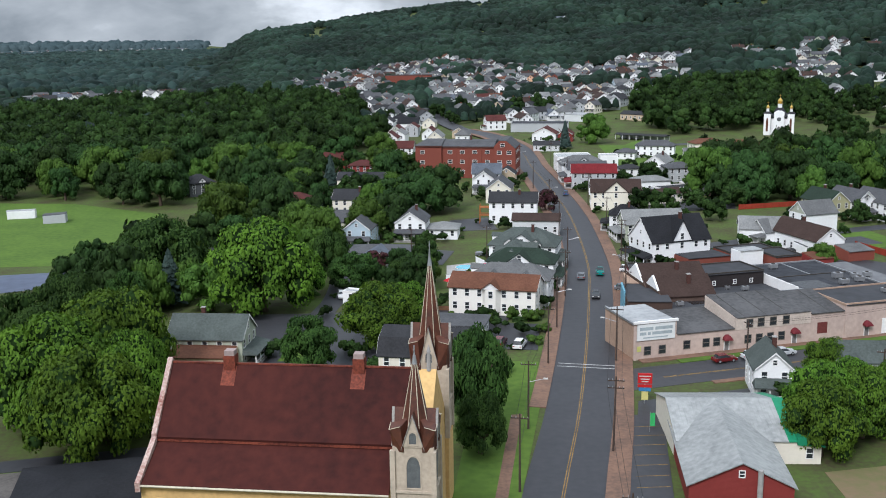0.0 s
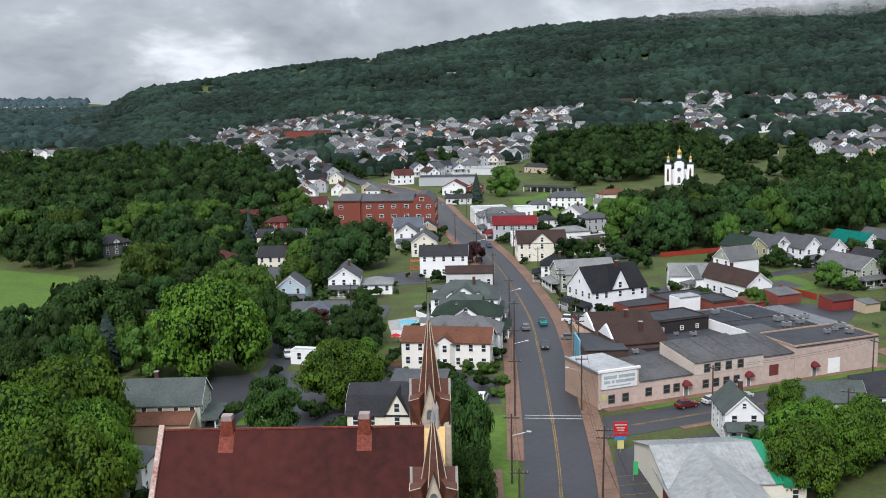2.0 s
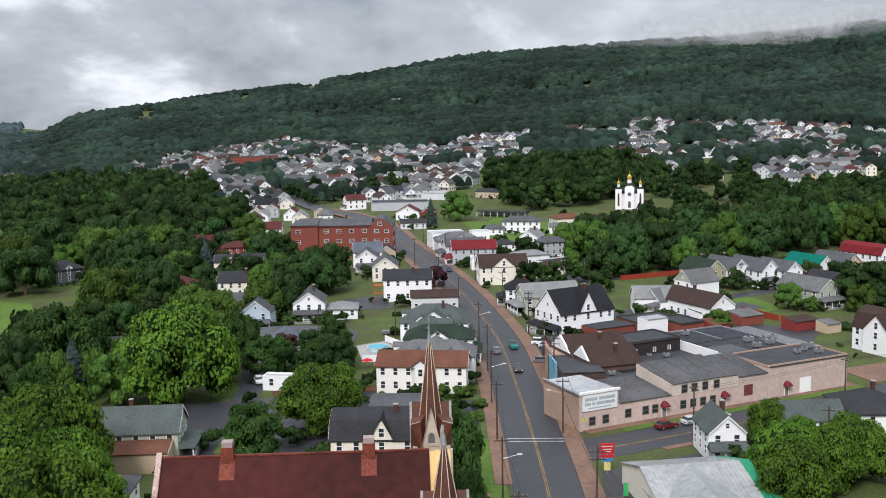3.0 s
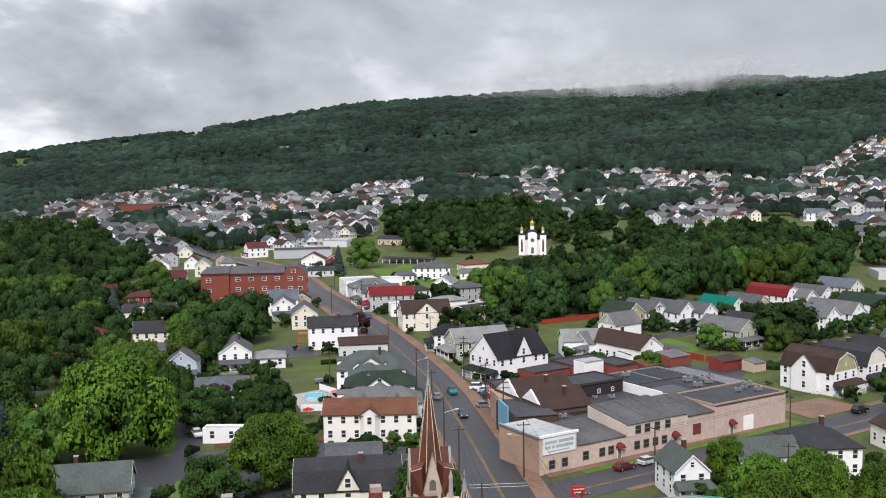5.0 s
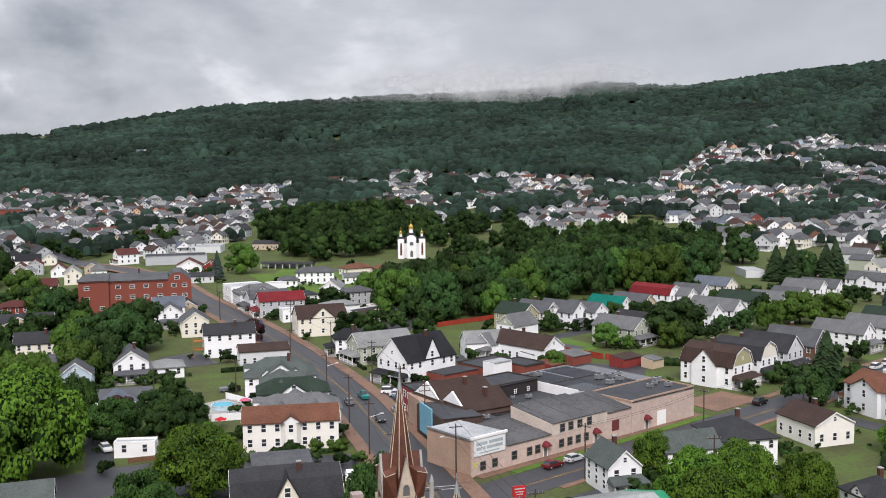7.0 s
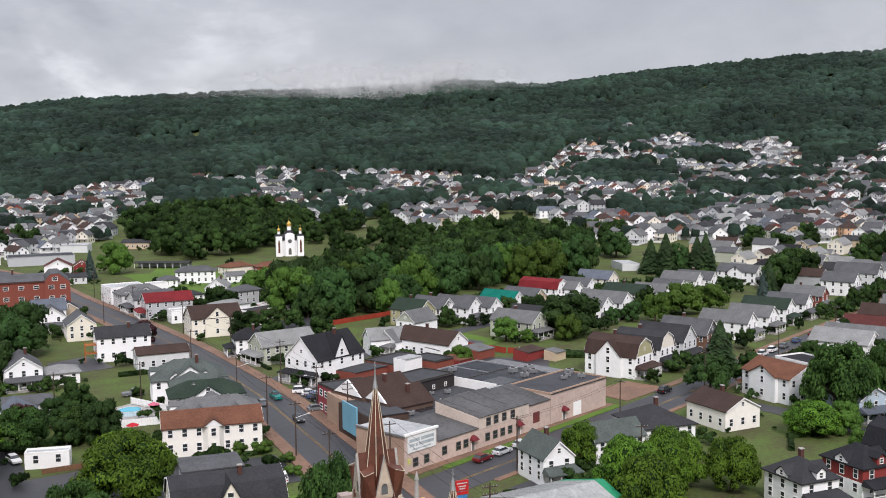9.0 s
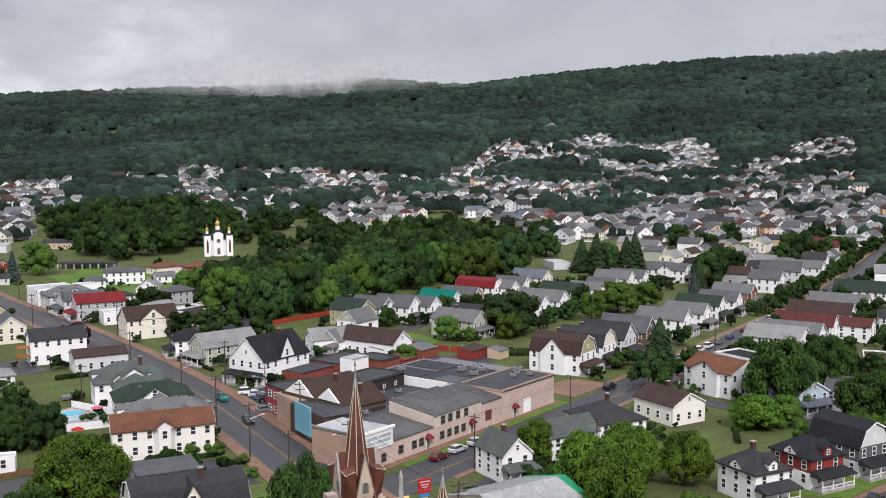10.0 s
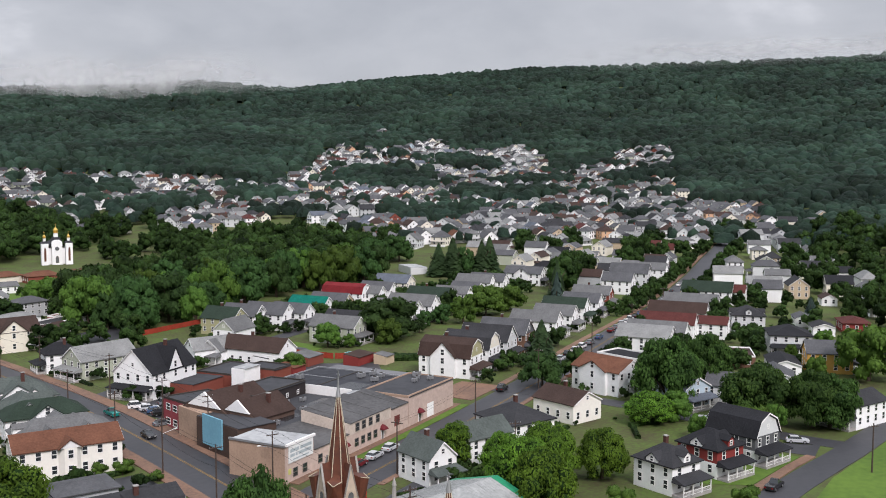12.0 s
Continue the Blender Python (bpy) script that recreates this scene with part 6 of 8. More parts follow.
for bx, by in BUILT[:112]:
    for _ in range(11):
        a, d = rng_g.uniform(0, 6.28), rng_g.uniform(7, 13.5)
        x, y = bx + d * math.cos(a), by + d * math.sin(a)
        if any((x - p) ** 2 + (y - q) ** 2 < 9 ** 2 for p, q in MAIN + SIDE) or any((x - p) ** 2 + (y - q) ** 2 < 6.5 ** 2 for p, q in BUILT) or (38 < x < 118 and 170 < y < 246):
            continue
        hh = rng_g.choice((1.1, 1.3, 1.6, 2.2, 3.0, 4.0))
        GARDEN.append((x, y, hh, hh * rng_g.uniform(0.5, 0.75), "mid"))
grove([(215, 590), (250, 600), (300, 640), (345, 670), (330, 700), (270, 690), (225, 640)], 13, (MD, MI), 9, 15, 23)
grove([(150, 512), (158, 512), (158, 522), (150, 522)], 8, (MI,), 5, 8, 24)
grove([(222, 545), (240, 540), (262, 560), (250, 585), (228, 578)], 9, (MD,), 9, 14, 25)
grove([(270, 492), (300, 528), (345, 562), (330, 620), (290, 605), (268, 560)], 12, (MD, MI), 10, 15, 27)
leafy_mass("hedges", "garden hedges and small trees between the houses", GARDEN, ("small",))
leafy_mass("woodland", "broad leafy trees of the woods between the streets", MASS)

# ---- the far town on the slope ----
LOOKS = [("pale_grey", "grey"), ("white", "slate"), ("grey", "charcoal"), ("white", "brown"), ("pale_grey", "pale"), ("cream", "slate"), ("white", "grey"), ("sage", "slate"), ("white", "bluegrey"),
         ("cream", "brown"), ("tan", "slate"), ("white", "maroon"), ("white", "rust"), ("blue", "grey"), ("brick", "slate"), ("peach", "brown")]
rng_town = random.Random(77)
FAR_V, FAR_F, FAR_M = [], [], []
FAR_MATS = [wall_mat(a) for a, b in LOOKS] + [roof_mat(b) for a, b in LOOKS] + [M_TRIM, M_GLASS]


def far_house(x, y, az, look_no, hip, L, W, ze, zr, porch):
    """One distant house for the joined town: walls, eaved roof, porch and windows."""
    m = at(x, y, az)
    k = len(LOOKS)

    def add(pts, quads, mi):
        b = len(FAR_V)
        FAR_V.extend(tuple(m @ Vector(p)) for p in pts)
        FAR_F.extend(tuple(i + b for i in q) for q in quads)
        FAR_M.extend([mi] * len(quads))

    def brick(x0, x1, y0, y1, z0, z1, mi):
        add([(a, c, e) for e in (z0, z1) for c in (y0, y1) for a in (x0, x1)], [(4, 5, 7, 6), (0, 1, 5, 4), (3, 2, 6, 7), (2, 0, 4, 6), (1, 3, 7, 5)], mi)

    w, h = W / 2, L / 2
    if hip:
        brick(-w, w, -h, h, -1.5, ze, look_no)
        o, t = 0.4, max(0.2, h - w * 0.9)
        add([(-w - o, -h - o, ze), (w + o, -h - o, ze), (w + o, h + o, ze), (-w - o, h + o, ze), (0, -t, zr), (0, t, zr)], [(0, 1, 4), (1, 2, 5, 4), (2, 3, 5), (3, 0, 4, 5), (3, 2, 1, 0)], k + look_no)
    else:
        add([(-w, -h, -1.5), (w, -h, -1.5), (w, -h, ze), (0, -h, zr), (-w, -h, ze), (-w, h, -1.5), (w, h, -1.5), (w, h, ze), (0, h, zr), (-w, h, ze)], [(0, 1, 2, 3, 4), (9, 8, 7, 6, 5), (1, 6, 7, 2), (5, 0, 4, 9)], look_no)
        e, d = 0.35, (zr - ze) / w * 0.4
        for s in (-1, 1):
            add([(0, -h - e, zr + 0.15), (s * (w + 0.4), -h - e, ze - d + 0.15), (s * (w + 0.4), h + e, ze - d + 0.15), (0, h + e, zr + 0.15), (0, -h - e, zr), (s * (w + 0.4), -h - e, ze - d), (s * (w + 0.4), h + e, ze - d), (0, h + e, zr)],
                [(0, 1, 2, 3), (7, 6, 5, 4), (0, 4, 5, 1), (1, 5, 6, 2), (2, 6, 7, 3)], k + look_no)
        brick(-0.35, 0.35, -h - 0.06, -h, ze + 0.3, ze + 1.2, 2 * k + 1)
    for z in ((1.2, 3.9) if ze > 5 else (1.2,)):
        for i in range(2):
            c = (i - 0.5) * W * 0.5
            brick(c - 0.55, c + 0.55, -h - 0.05, -h, z - 0.1, z + 1.5, 2 * k)
            brick(c - 0.42, c + 0.42, -h - 0.09, -h - 0.05, z, z + 1.4, 2 * k + 1)
        for i in range(3):
            c = (i - 1) * L * 0.3
            for s in (-1, 1):
                xa, xb = sorted((s * w, s * (w + 0.07)))
                brick(xa, xb, c - 0.45, c + 0.45, z, z + 1.4, 2 * k + 1)
    if porch:
        brick(-w, w, -h - 2, -h - 0.1, 2.5, 2.85, k + look_no)
        brick(-w, w, -h - 1.95, -h - 0.1, -1, 0.5, 2 * k)
        for s in (-1, 0, 1):
            brick(s * (w - 0.1) - 0.09, s * (w - 0.1) + 0.09, -h - 1.9, -h - 1.72, 0.5, 2.5, 2 * k)
    if look_no % 3 == 0:
        brick(0.2, 0.8, h * 0.2, h * 0.2 + 0.6, ze, zr + 0.9, look_no if LOOKS[look_no][0] == "brick" else 14)


T_AZ = (-3, 2.5, 4, 7, 9.5, 13, 15, 15.5, 18, 19, 20.4, 22.4, 24, 26, 28, 30, 32, 33.5, 35, 37.5, 39, 40.5, 42, 44, 47, 50, 51, 53, 54, 56.5, 58, 60, 66)
T_NEAR = (640, 640, 610, 607, 607, 666, 707, 828, 875, 880, 900, 894, 795, 740, 704, 800, 690, 738, 740, 790, 790, 720, 650, 625, 645, 660, 650, 614, 640, 700, 657, 624, 600)
T_FAR = (1060, 1160, 1230, 1090, 1021, 1003, 1037, 1040, 1043, 960, 1060, 1040, 1095, 1085, 1085, 1075, 1060, 1045, 1030, 1002, 1073, 1200, 1280, 1240, 1350, 1340, 1377, 1264, 1130, 1155, 1279, 1306, 1250)
CLUMPS = [(431, 900, 45), (414, 765, 42), (461, 657, 34), (718, 786, 55), (553, 587, 42), (678, 747, 45), (521, 557, 32), (669, 599, 52), (981, 876, 45), (596, 495, 28), (613, 442, 24), (300, 930, 50), (60, 690, 24), (100, 800, 30), (170, 860, 30), (0, 830, 26), (520, 760, 34), (780, 640, 40), (860, 800, 45), (900, 560, 40), (330, 760, 26)]


def in_clump(x, y):
    return any((x - p) ** 2 + (y - q) ** 2 < (r * (1 + 0.35 * noise.noise((x / 30, y / 30, 2)))) ** 2 for p, q, r in CLUMPS)


def town_density(az, r):
    """How closely built the slope is at a bearing and distance."""
    if not -4.8 < az < 66:
        return 0
    if az > 60.5 and r > 850 or az < -3 and not 830 < r < 1010:
        return 0
    return (0.65 if 17 < az < 30 else 1.0) if np.interp(az, T_AZ, T_NEAR) < r < np.interp(az, T_AZ, T_FAR) else 0


TOWN = []
for row in range(41):
    r = 590 + row * 19.5
    step = math.degrees(10.2 / r)
    a = -5 + rng_town.uniform(0, step)
    while a < 64:
        a += step * rng_town.uniform(0.9, 1.25)
        rr = r + rng_town.uniform(-4, 4) + 14 * math.sin(a * 0.35)
        x, y = -35 + rr * math.sin(radians(a)), 18 + rr * math.cos(radians(a))
        gap = noise.noise((x / 75, y / 75, 1.7))
        on_road = any((x - p) ** 2 + (y - q) ** 2 < 13 ** 2 for p, q in MAIN[::2] + SIDE)
        if rng_town.random() < town_density(a, rr) and gap > -0.5 and not in_clump(x, y) and not on_road and not any((x - p) ** 2 + (y - q) ** 2 < 14 ** 2 for p, q in BUILT):
            L, W = rng_town.choice(((12, 7.4), (10.5, 8), (11, 8.6), (13, 6.6), (9, 6.4)))
            if rr < 820:
                L, W = L * 1.15, W * 1.15
            ze = rng_town.choice((5.6, 5.6, 5.9, 4.6, 3.4))
            turn = rng_town.choice((a - 20, a - 20, a + 70, a + 25)) + rng_town.uniform(-4, 4)
            far_house(x, y, turn, min(15, int(rng_town.expovariate(0.25))), rng_town.random() < 0.22, L, W, ze, ze + W * rng_town.uniform(0.3, 0.42), rng_town.random() < 0.6)
            TOWN.append((x, y))
for _ in range(40):
    a, rr = rng_town.uniform(-19, -9), rng_town.choice((980, 1010, 1040)) + rng_town.uniform(-12, 12)
    x, y = -35 + rr * math.sin(radians(a)), 18 + rr * math.cos(radians(a))
    far_house(x, y, rng_town.uniform(0, 180), rng_town.randrange(9), False, 13, 8, 5.2, 8, False)
    TOWN.append((x, y))
for hx, hy in ((244, 1576), (252, 1570), (340, 1332), (350, 1336), (982, 1053), (975, 1040), (992, 1060)):
    far_house(hx, hy, rng_town.uniform(0, 180), rng_town.randrange(9), False, 14, 8, 5.4, 8.4, True)
    TOWN.append((hx, hy))
for _ in range(150):
    a, rr = rng_town.uniform(-26, -11), 3650 + 750 * rng_town.random() ** 1.4
    x, y = -35 + rr * math.sin(radians(a)), 18 + rr * math.cos(radians(a))
    far_house(x, y, rng_town.uniform(0, 180), rng_town.randrange(9), False, rng_town.uniform(14, 44), 14, 9, 13, False)
me = bpy.data.meshes.new("distant_houses")
me.from_pydata(FAR_V, [], FAR_F)
for mm in FAR_MATS:
    me.materials.append(mm)
me.polygons.foreach_set("material_index", FAR_M)
tagged(new("distant_houses", me), "closely built white and grey houses climbing the far hillside", "houses", kind="stuff")


# ---- woodland of the hillside and valley ----
def canopy(name, label, spots, seed, mat=M_FAR_HAZE):
    """Joined crowns, each a low uneven dome of leaves."""
    rng = np.random.default_rng(seed)
    spots = np.array(spots)
    n = len(spots)
    seg = 5
    prof = ((1.0, 0.15), (0.74, 0.78))
    base = [(k * math.cos(2 * math.pi * (i + 0.5 * j) / seg), k * math.sin(2 * math.pi * (i + 0.5 * j) / seg), h) for j, (k, h) in enumerate(prof) for i in range(seg)] + [(0, 0, 1.0)]
    base = np.array(base)
    m = len(base)
    rot = rng.uniform(0, 6.28, n)
    jig = rng.normal(1.0, 0.11, (n, m, 3))
    b = base[None] * jig
    x = (b[:, :, 0] * np.cos(rot)[:, None] - b[:, :, 1] * np.sin(rot)[:, None]) * spots[:, 3:4] + spots[:, 0:1]
    y = (b[:, :, 0] * np.sin(rot)[:, None] + b[:, :, 1] * np.cos(rot)[:, None]) * spots[:, 3:4] + spots[:, 1:2]
    z = b[:, :, 2] * spots[:, 4:5] + spots[:, 2:3]
    v = np.stack([x, y, z], -1).reshape(-1, 3)
    tri = []
    for j in range(1):
        for i in range(seg):
            a, c = j * seg + i, j * seg + (i + 1) % seg
            tri += [(a, c, a + seg), (c, c + seg, a + seg)]
    tri += [(seg + i, seg + (i + 1) % seg, 2 * seg) for i in range(seg)]
    f = (np.array(tri)[None] + (np.arange(n) * m)[:, None, None]).reshape(-1, 3)
    me = bpy.data.meshes.new(name)
    me.vertices.add(len(v))
    me.vertices.foreach_set("co", v.ravel())
    me.loops.add(len(f) * 3)
    me.loops.foreach_set("vertex_index", f.ravel())
    me.polygons.add(len(f))
    me.polygons.foreach_set("loop_start", np.arange(len(f)) * 3)
    me.polygons.foreach_set("use_smooth", [True] * len(f))
    me.update(calc_edges=True)
    me.materials.append(mat)
    return tagged(new(name, me), label, "trees", kind="stuff")


def scatter(az0, az1, r0, r1, spacing, seed, size=5.2, keep=None):
    """Crowns over a sector of the land, clear of houses."""
    rng = np.random.default_rng(seed)
    area = radians(az1 - az0) * (r1 ** 2 - r0 ** 2) / 2
    n = int(area / spacing ** 2)
    a = np.radians(rng.uniform(az0, az1, n))
    r = np.sqrt(rng.uniform(r0 ** 2, r1 ** 2, n))
    out = []
    for aa, rr, s, hh in zip(a, r, 0.55 + 1.15 * rng.uniform(0, 1, n) ** 1.6, rng.uniform(0.88, 1.14, n)):
        x, y = -35 + rr * math.sin(aa), 18 + rr * math.cos(aa)
        if keep and not keep(x, y, math.degrees(aa), rr):
            continue
        out.append((x, y, ground_z(x, y) + 1.5, size * s, size * 1.5 * hh * (0.7 + 0.3 * s)))
    return out


CELLS = {}
for p, q in TOWN + BUILT:
    CELLS.setdefault((int(p // 20), int(q // 20)), []).append((p, q))


def clear_of_houses(x, y, d):
    i, j = int(x // 20), int(y // 20)
    return all((x - p) ** 2 + (y - q) ** 2 > d * d for u in (-1, 0, 1) for w in (-1, 0, 1) for p, q in CELLS.get((i + u, j + w), ()))


def hill_keep(x, y, az, r):
    if town_density(az, r) and not in_clump(x, y):
        return random.random() < 0.42 and clear_of_houses(x, y, 8.6)
    if -4 < az < 7 and 1800 < r < 2400 and noise.noise((x / 120, y / 200, 9)) > 0.15:
        return False            # mown clearings on the shoulder of the ridge
    if 60 < az < 74 and 560 < r < 640:
        return False
    return clear_of_houses(x, y, 10)


def valley_keep(x, y, az, r):
    if noise.noise((x / 260, y / 260, 4)) > 0.33 and r > 700:
        return False            # open fields
    if 640 < r < 900 and az > -5:
        return False
    if az > -19 and 1290 < r < 1450 and noise.noise((x / 60, y / 60, 8)) > -0.1:
        return False            # rough pasture
    if -19.5 < az < -8.5 and 930 < r < 1075:
        return False            # the settlement in the fields
    return clear_of_houses(x, y, 9)


random.seed(4)
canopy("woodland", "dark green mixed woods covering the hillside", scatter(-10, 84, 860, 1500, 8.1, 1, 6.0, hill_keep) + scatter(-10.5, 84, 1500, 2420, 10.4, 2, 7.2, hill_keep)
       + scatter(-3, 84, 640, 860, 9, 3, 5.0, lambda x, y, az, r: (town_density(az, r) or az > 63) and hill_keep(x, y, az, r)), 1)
canopy("woodland", "dark green woods on the flat valley floor", scatter(-48, -3, 560, 1100, 8.5, 4, 5.4, valley_keep), 2)
canopy("woodland", "far valley woods, blue-green haze put into their colour", scatter(-48, -9, 1100, 2600, 13, 5, 7.6, valley_keep) + scatter(-48, -8.5, 2600, 3600, 18, 6, 9, valley_keep), 3, M_VALLEY_HAZE)
canopy("woodland", "wooded hills ending the valley, pale haze put into their colour", scatter(-48, -10.1, 3650, 4400, 70, 9, 10) + scatter(-48, -10.1, 4400, 6600, 36, 8, 15), 4, M_DISTANT_HAZE)


# ---- the low cloud that rests on the ridge ----
def cloud_stuff():
    m = bpy.data.materials.new("cloud")
    m.use_nodes = True
    n, l = m.node_tree.nodes, m.node_tree.links
    n.remove(n["Principled BSDF"])
    co, no, di, tr, cl, mx, both = (n.new("ShaderNode" + k) for k in ("TexCoord", "TexNoise", "BsdfDiffuse", "BsdfTranslucent", "BsdfTransparent", "MixShader", "MixShader"))
    at_, sep, up, side, prod, amt = (n.new("ShaderNode" + k) for k in ("Mapping", "SeparateXYZ", "MapRange", "MapRange", "Math", "Math"))
    at_.inputs["Scale"].default_value = (5.0, 1.0, 1.2)
    no.inputs["Scale"].default_value, no.inputs["Detail"].default_value, no.inputs["Roughness"].default_value = 1.6, 5, 0.55
    l.new(co.outputs["UV"], at_.inputs[0])
    l.new(at_.outputs[0], no.inputs["Vector"])
    l.new(co.outputs["UV"], sep.inputs[0])
    up.interpolation_type = side.interpolation_type = "SMOOTHSTEP"
    for r, src, a, b in ((up, sep.outputs[1], 0.0, 0.5), (side, sep.outputs[0], 0.0, 0.35)):
        ping = n.new("ShaderNodeMath")
        ping.operation, ping.inputs[1].default_value = "PINGPONG", 0.5
        l.new(src, ping.inputs[0])
        l.new(ping.outputs[0], r.inputs[0])
        r.inputs[1].default_value, r.inputs[2].default_value = a, b
    prod.operation = amt.operation = "MULTIPLY"
    l.new(up.outputs[0], prod.inputs[0])
    l.new(side.outputs[0], prod.inputs[1])
    thick = n.new("ShaderNodeMapRange")
    thick.inputs[1].default_value, thick.inputs[2].default_value, thick.inputs[4].default_value = 0.3, 0.68, 0.75
    l.new(no.outputs["Fac"], thick.inputs[0])
    l.new(prod.outputs[0], amt.inputs[0])
    l.new(thick.outputs[0], amt.inputs[1])
    di.inputs[0].default_value = tr.inputs[0].default_value = (0.6, 0.615, 0.615, 1)
    both.inputs[0].default_value = 0.5
    l.new(di.outputs[0], both.inputs[1])
    l.new(tr.outputs[0], both.inputs[2])
    l.new(amt.outputs[0], mx.inputs[0])
    l.new(cl.outputs[0], mx.inputs[1])
    l.new(both.outputs[0], mx.inputs[2])
    l.new(mx.outputs[0], n["Material Output"].inputs[0])
    return m


M_CLOUD = cloud_stuff()


def cloud_bank(az0, az1, r, low, high):
    """A thin bank of mist leaning over the ridge, ragged and open at its edges."""
    me = bpy.data.meshes.new("cloud")
    cols, rows = 24, 5
    v, uv = [], []
    for j in range(rows + 1):
        for i in range(cols + 1):
            az = az0 + (az1 - az0) * i / cols
            rr = r + 60 * (j / rows) + 25 * noise.noise((i * 0.3, j * 0.5, r))
            v.append((-35 + rr * math.sin(radians(az)), 18 + rr * math.cos(radians(az)), ridge_height(az) + low + (high - low) * j / rows))
            uv.append((i / cols, j / rows))
    f = [(j * (cols + 1) + i, j * (cols + 1) + i + 1, (j + 1) * (cols + 1) + i + 1, (j + 1) * (cols + 1) + i) for j in range(rows) for i in range(cols)]
    me.from_pydata(v, [], f)
    lay = me.uv_layers.new(name="UVMap")
    for loop in me.loops:
        lay.data[loop.index].uv = uv[loop.vertex_index]
    me.polygons.foreach_set("use_smooth", [True] * len(f))
    me.materials.append(M_CLOUD)
    return tagged(new("cloud", me), "thin white cloud resting on the wooded ridge", "cloud", kind="structure")


cloud_bank(17, 43, 2180, -40, 95)
cloud_bank(22, 39, 2100, -60, 70)
cloud_bank(52, 84, 2190, -15, 70)


# ---- ground cover near the streets ----
def slab(name, pts, z, mat, label, category="paved ground", kind="structure"):
    bm = bmesh.new()
    hull(bm, [(x, y, z - 0.2) for x, y in pts], [(x, y, z) for x, y in pts])
    return tagged(new(name, mesh_of(name, bm, mat)), label, category, kind=kind)


M_LAWN = material("lawn", (0.088, 0.148, 0.026), 0.9, color2=(0.056, 0.1, 0.02), scale=0.3, bump=0.3, spec=0.1)
M_DIRT = material("bare_earth", (0.17, 0.12, 0.075), 0.95, color2=(0.12, 0.12, 0.05), scale=0.3, bump=0.3)
slab("lawn", [(-180, 262), (-112, 268), (-76, 268), (-74, 300), (-82, 345), (-120, 372), (-190, 385)], 0.05, M_LAWN, "bright mown playing field", "lawn")
slab("court", [(-125, 236), (-97, 239), (-74, 248), (-76, 262), (-104, 258), (-130, 250)], 0.08, material("court_blue", (0.10, 0.12, 0.17), 0.6, stain=0.3, scale=0.2), "blue-grey hard court beside the field", "court")
slab("lawn", [(2, 96), (9.6, 96), (22.5, 158), (26.4, 176), (17, 178), (10, 150)], 0.07, M_LAWN, "bright green verge lawn beside the church", "lawn")
slab("footpath", [(7.6, 100), (9.3, 100), (18.3, 150.6), (16.6, 150.6)], 0.1, M_SIDEWALK, "worn brick footpath by the church lawn", "footpath")
slab("car_park", [(12, 186), (25.2, 183.6), (28.0, 201), (15, 204)], 0.1, M_ASPHALT, "wet asphalt car park beside the white house", "car park")
slab("lawn", [(-24, 181), (-17, 180), (-14, 196), (-21, 197)], 0.09, M_LAWN, "small green lawn beside the yard", "lawn")
slab("car_park", [(26.5, 112), (33, 112), (40.5, 149), (34.2, 149)], 0.1, M_ASPHALT, "wet asphalt car park with marked bays", "car park")
slab("car_park", [(36, 147), (60, 151), (58, 159.5), (38, 155)], 0.09, M_ASPHALT, "wet asphalt car park beside the side street", "car park")
slab("yard", [(-31, 178), (-3, 176), (16, 182), (24, 214), (-16, 214), (-33, 214)], 0.05, M_ASPHALT, "wet dark asphalt yard behind the church", "yard")
slab("yard", [(54, 233), (66, 231), (90, 232), (90, 252), (62, 251), (54.5, 250)], 0.06, M_ASPHALT, "dark asphalt car park beside the shops", "car park")
slab("lane", [(-75, 136.5), (-58.7, 138.2), (-37.9, 142.1), (-36, 137.5), (-57.2, 134.2), (-75, 132)], 0.06, M_ASPHALT, "wet asphalt lane behind the church", "lane")
slab("gravel_lot", [(-75, 131.6), (-57.2, 133.8), (-47.2, 135.6), (-44, 118), (-75, 112)], 0.05, material("wet_gravel", (0.12, 0.11, 0.1), 0.85, color2=(0.07, 0.065, 0.06), scale=0.8, bump=0.4), "wet grey gravel lot", "gravel lot")
slab("bare_ground", [(55, 92), (86, 100), (70, 128), (57, 126)], 0.05, M_DIRT, "brown bare earth lot with patchy grass", "bare ground")
slab("lawn", [(118, 262), (140, 270), (138, 290), (116, 284)], 0.05, M_LAWN, "green back lawns", "lawn")
slab("yard", [(92, 246), (118, 254), (132, 240), (120, 226), (112, 236), (96, 238)], 0.05, M_ASPHALT, "wet asphalt yard behind the flat-roofed hall", "yard")
slab("lawn", [(80, 98), (110, 102.4), (136, 102.4), (172, 104), (220, 60), (120, 40)], 0.09, M_LAWN, "bright green levee grass", "lawn")
slab("lawn", [(95, 430), (130, 425), (150, 500), (140, 590), (105, 560)], 0.05, M_LAWN, "bright green lawn around the far white house", "lawn")
strip("road", smooth([(-26, 170), (-21, 200), (-16.5, 222), (-16, 250), (-21, 300), (-25, 340), (-30, 400), (-33, 440), (-38, 520)]), -2.6, 2.6, 0.07, M_ASPHALT, "narrow wet asphalt lane between the trees", "road")
strip("road", smooth([(62, 96), (76, 104), (92, 106), (112, 106.2), (136, 106), (170, 108), (210, 120), (260, 145)]), -3.2, 3.2, 0.1, M_ASPHALT, "wet asphalt road along the levee", "road")
strip("pavement", smooth([(86, 110.2), (100, 110.6), (112, 110.9), (121, 110.6)]), -1.0, 1.0, 0.2, M_SIDEWALK, "brown pavement at the corner house", "pavement")
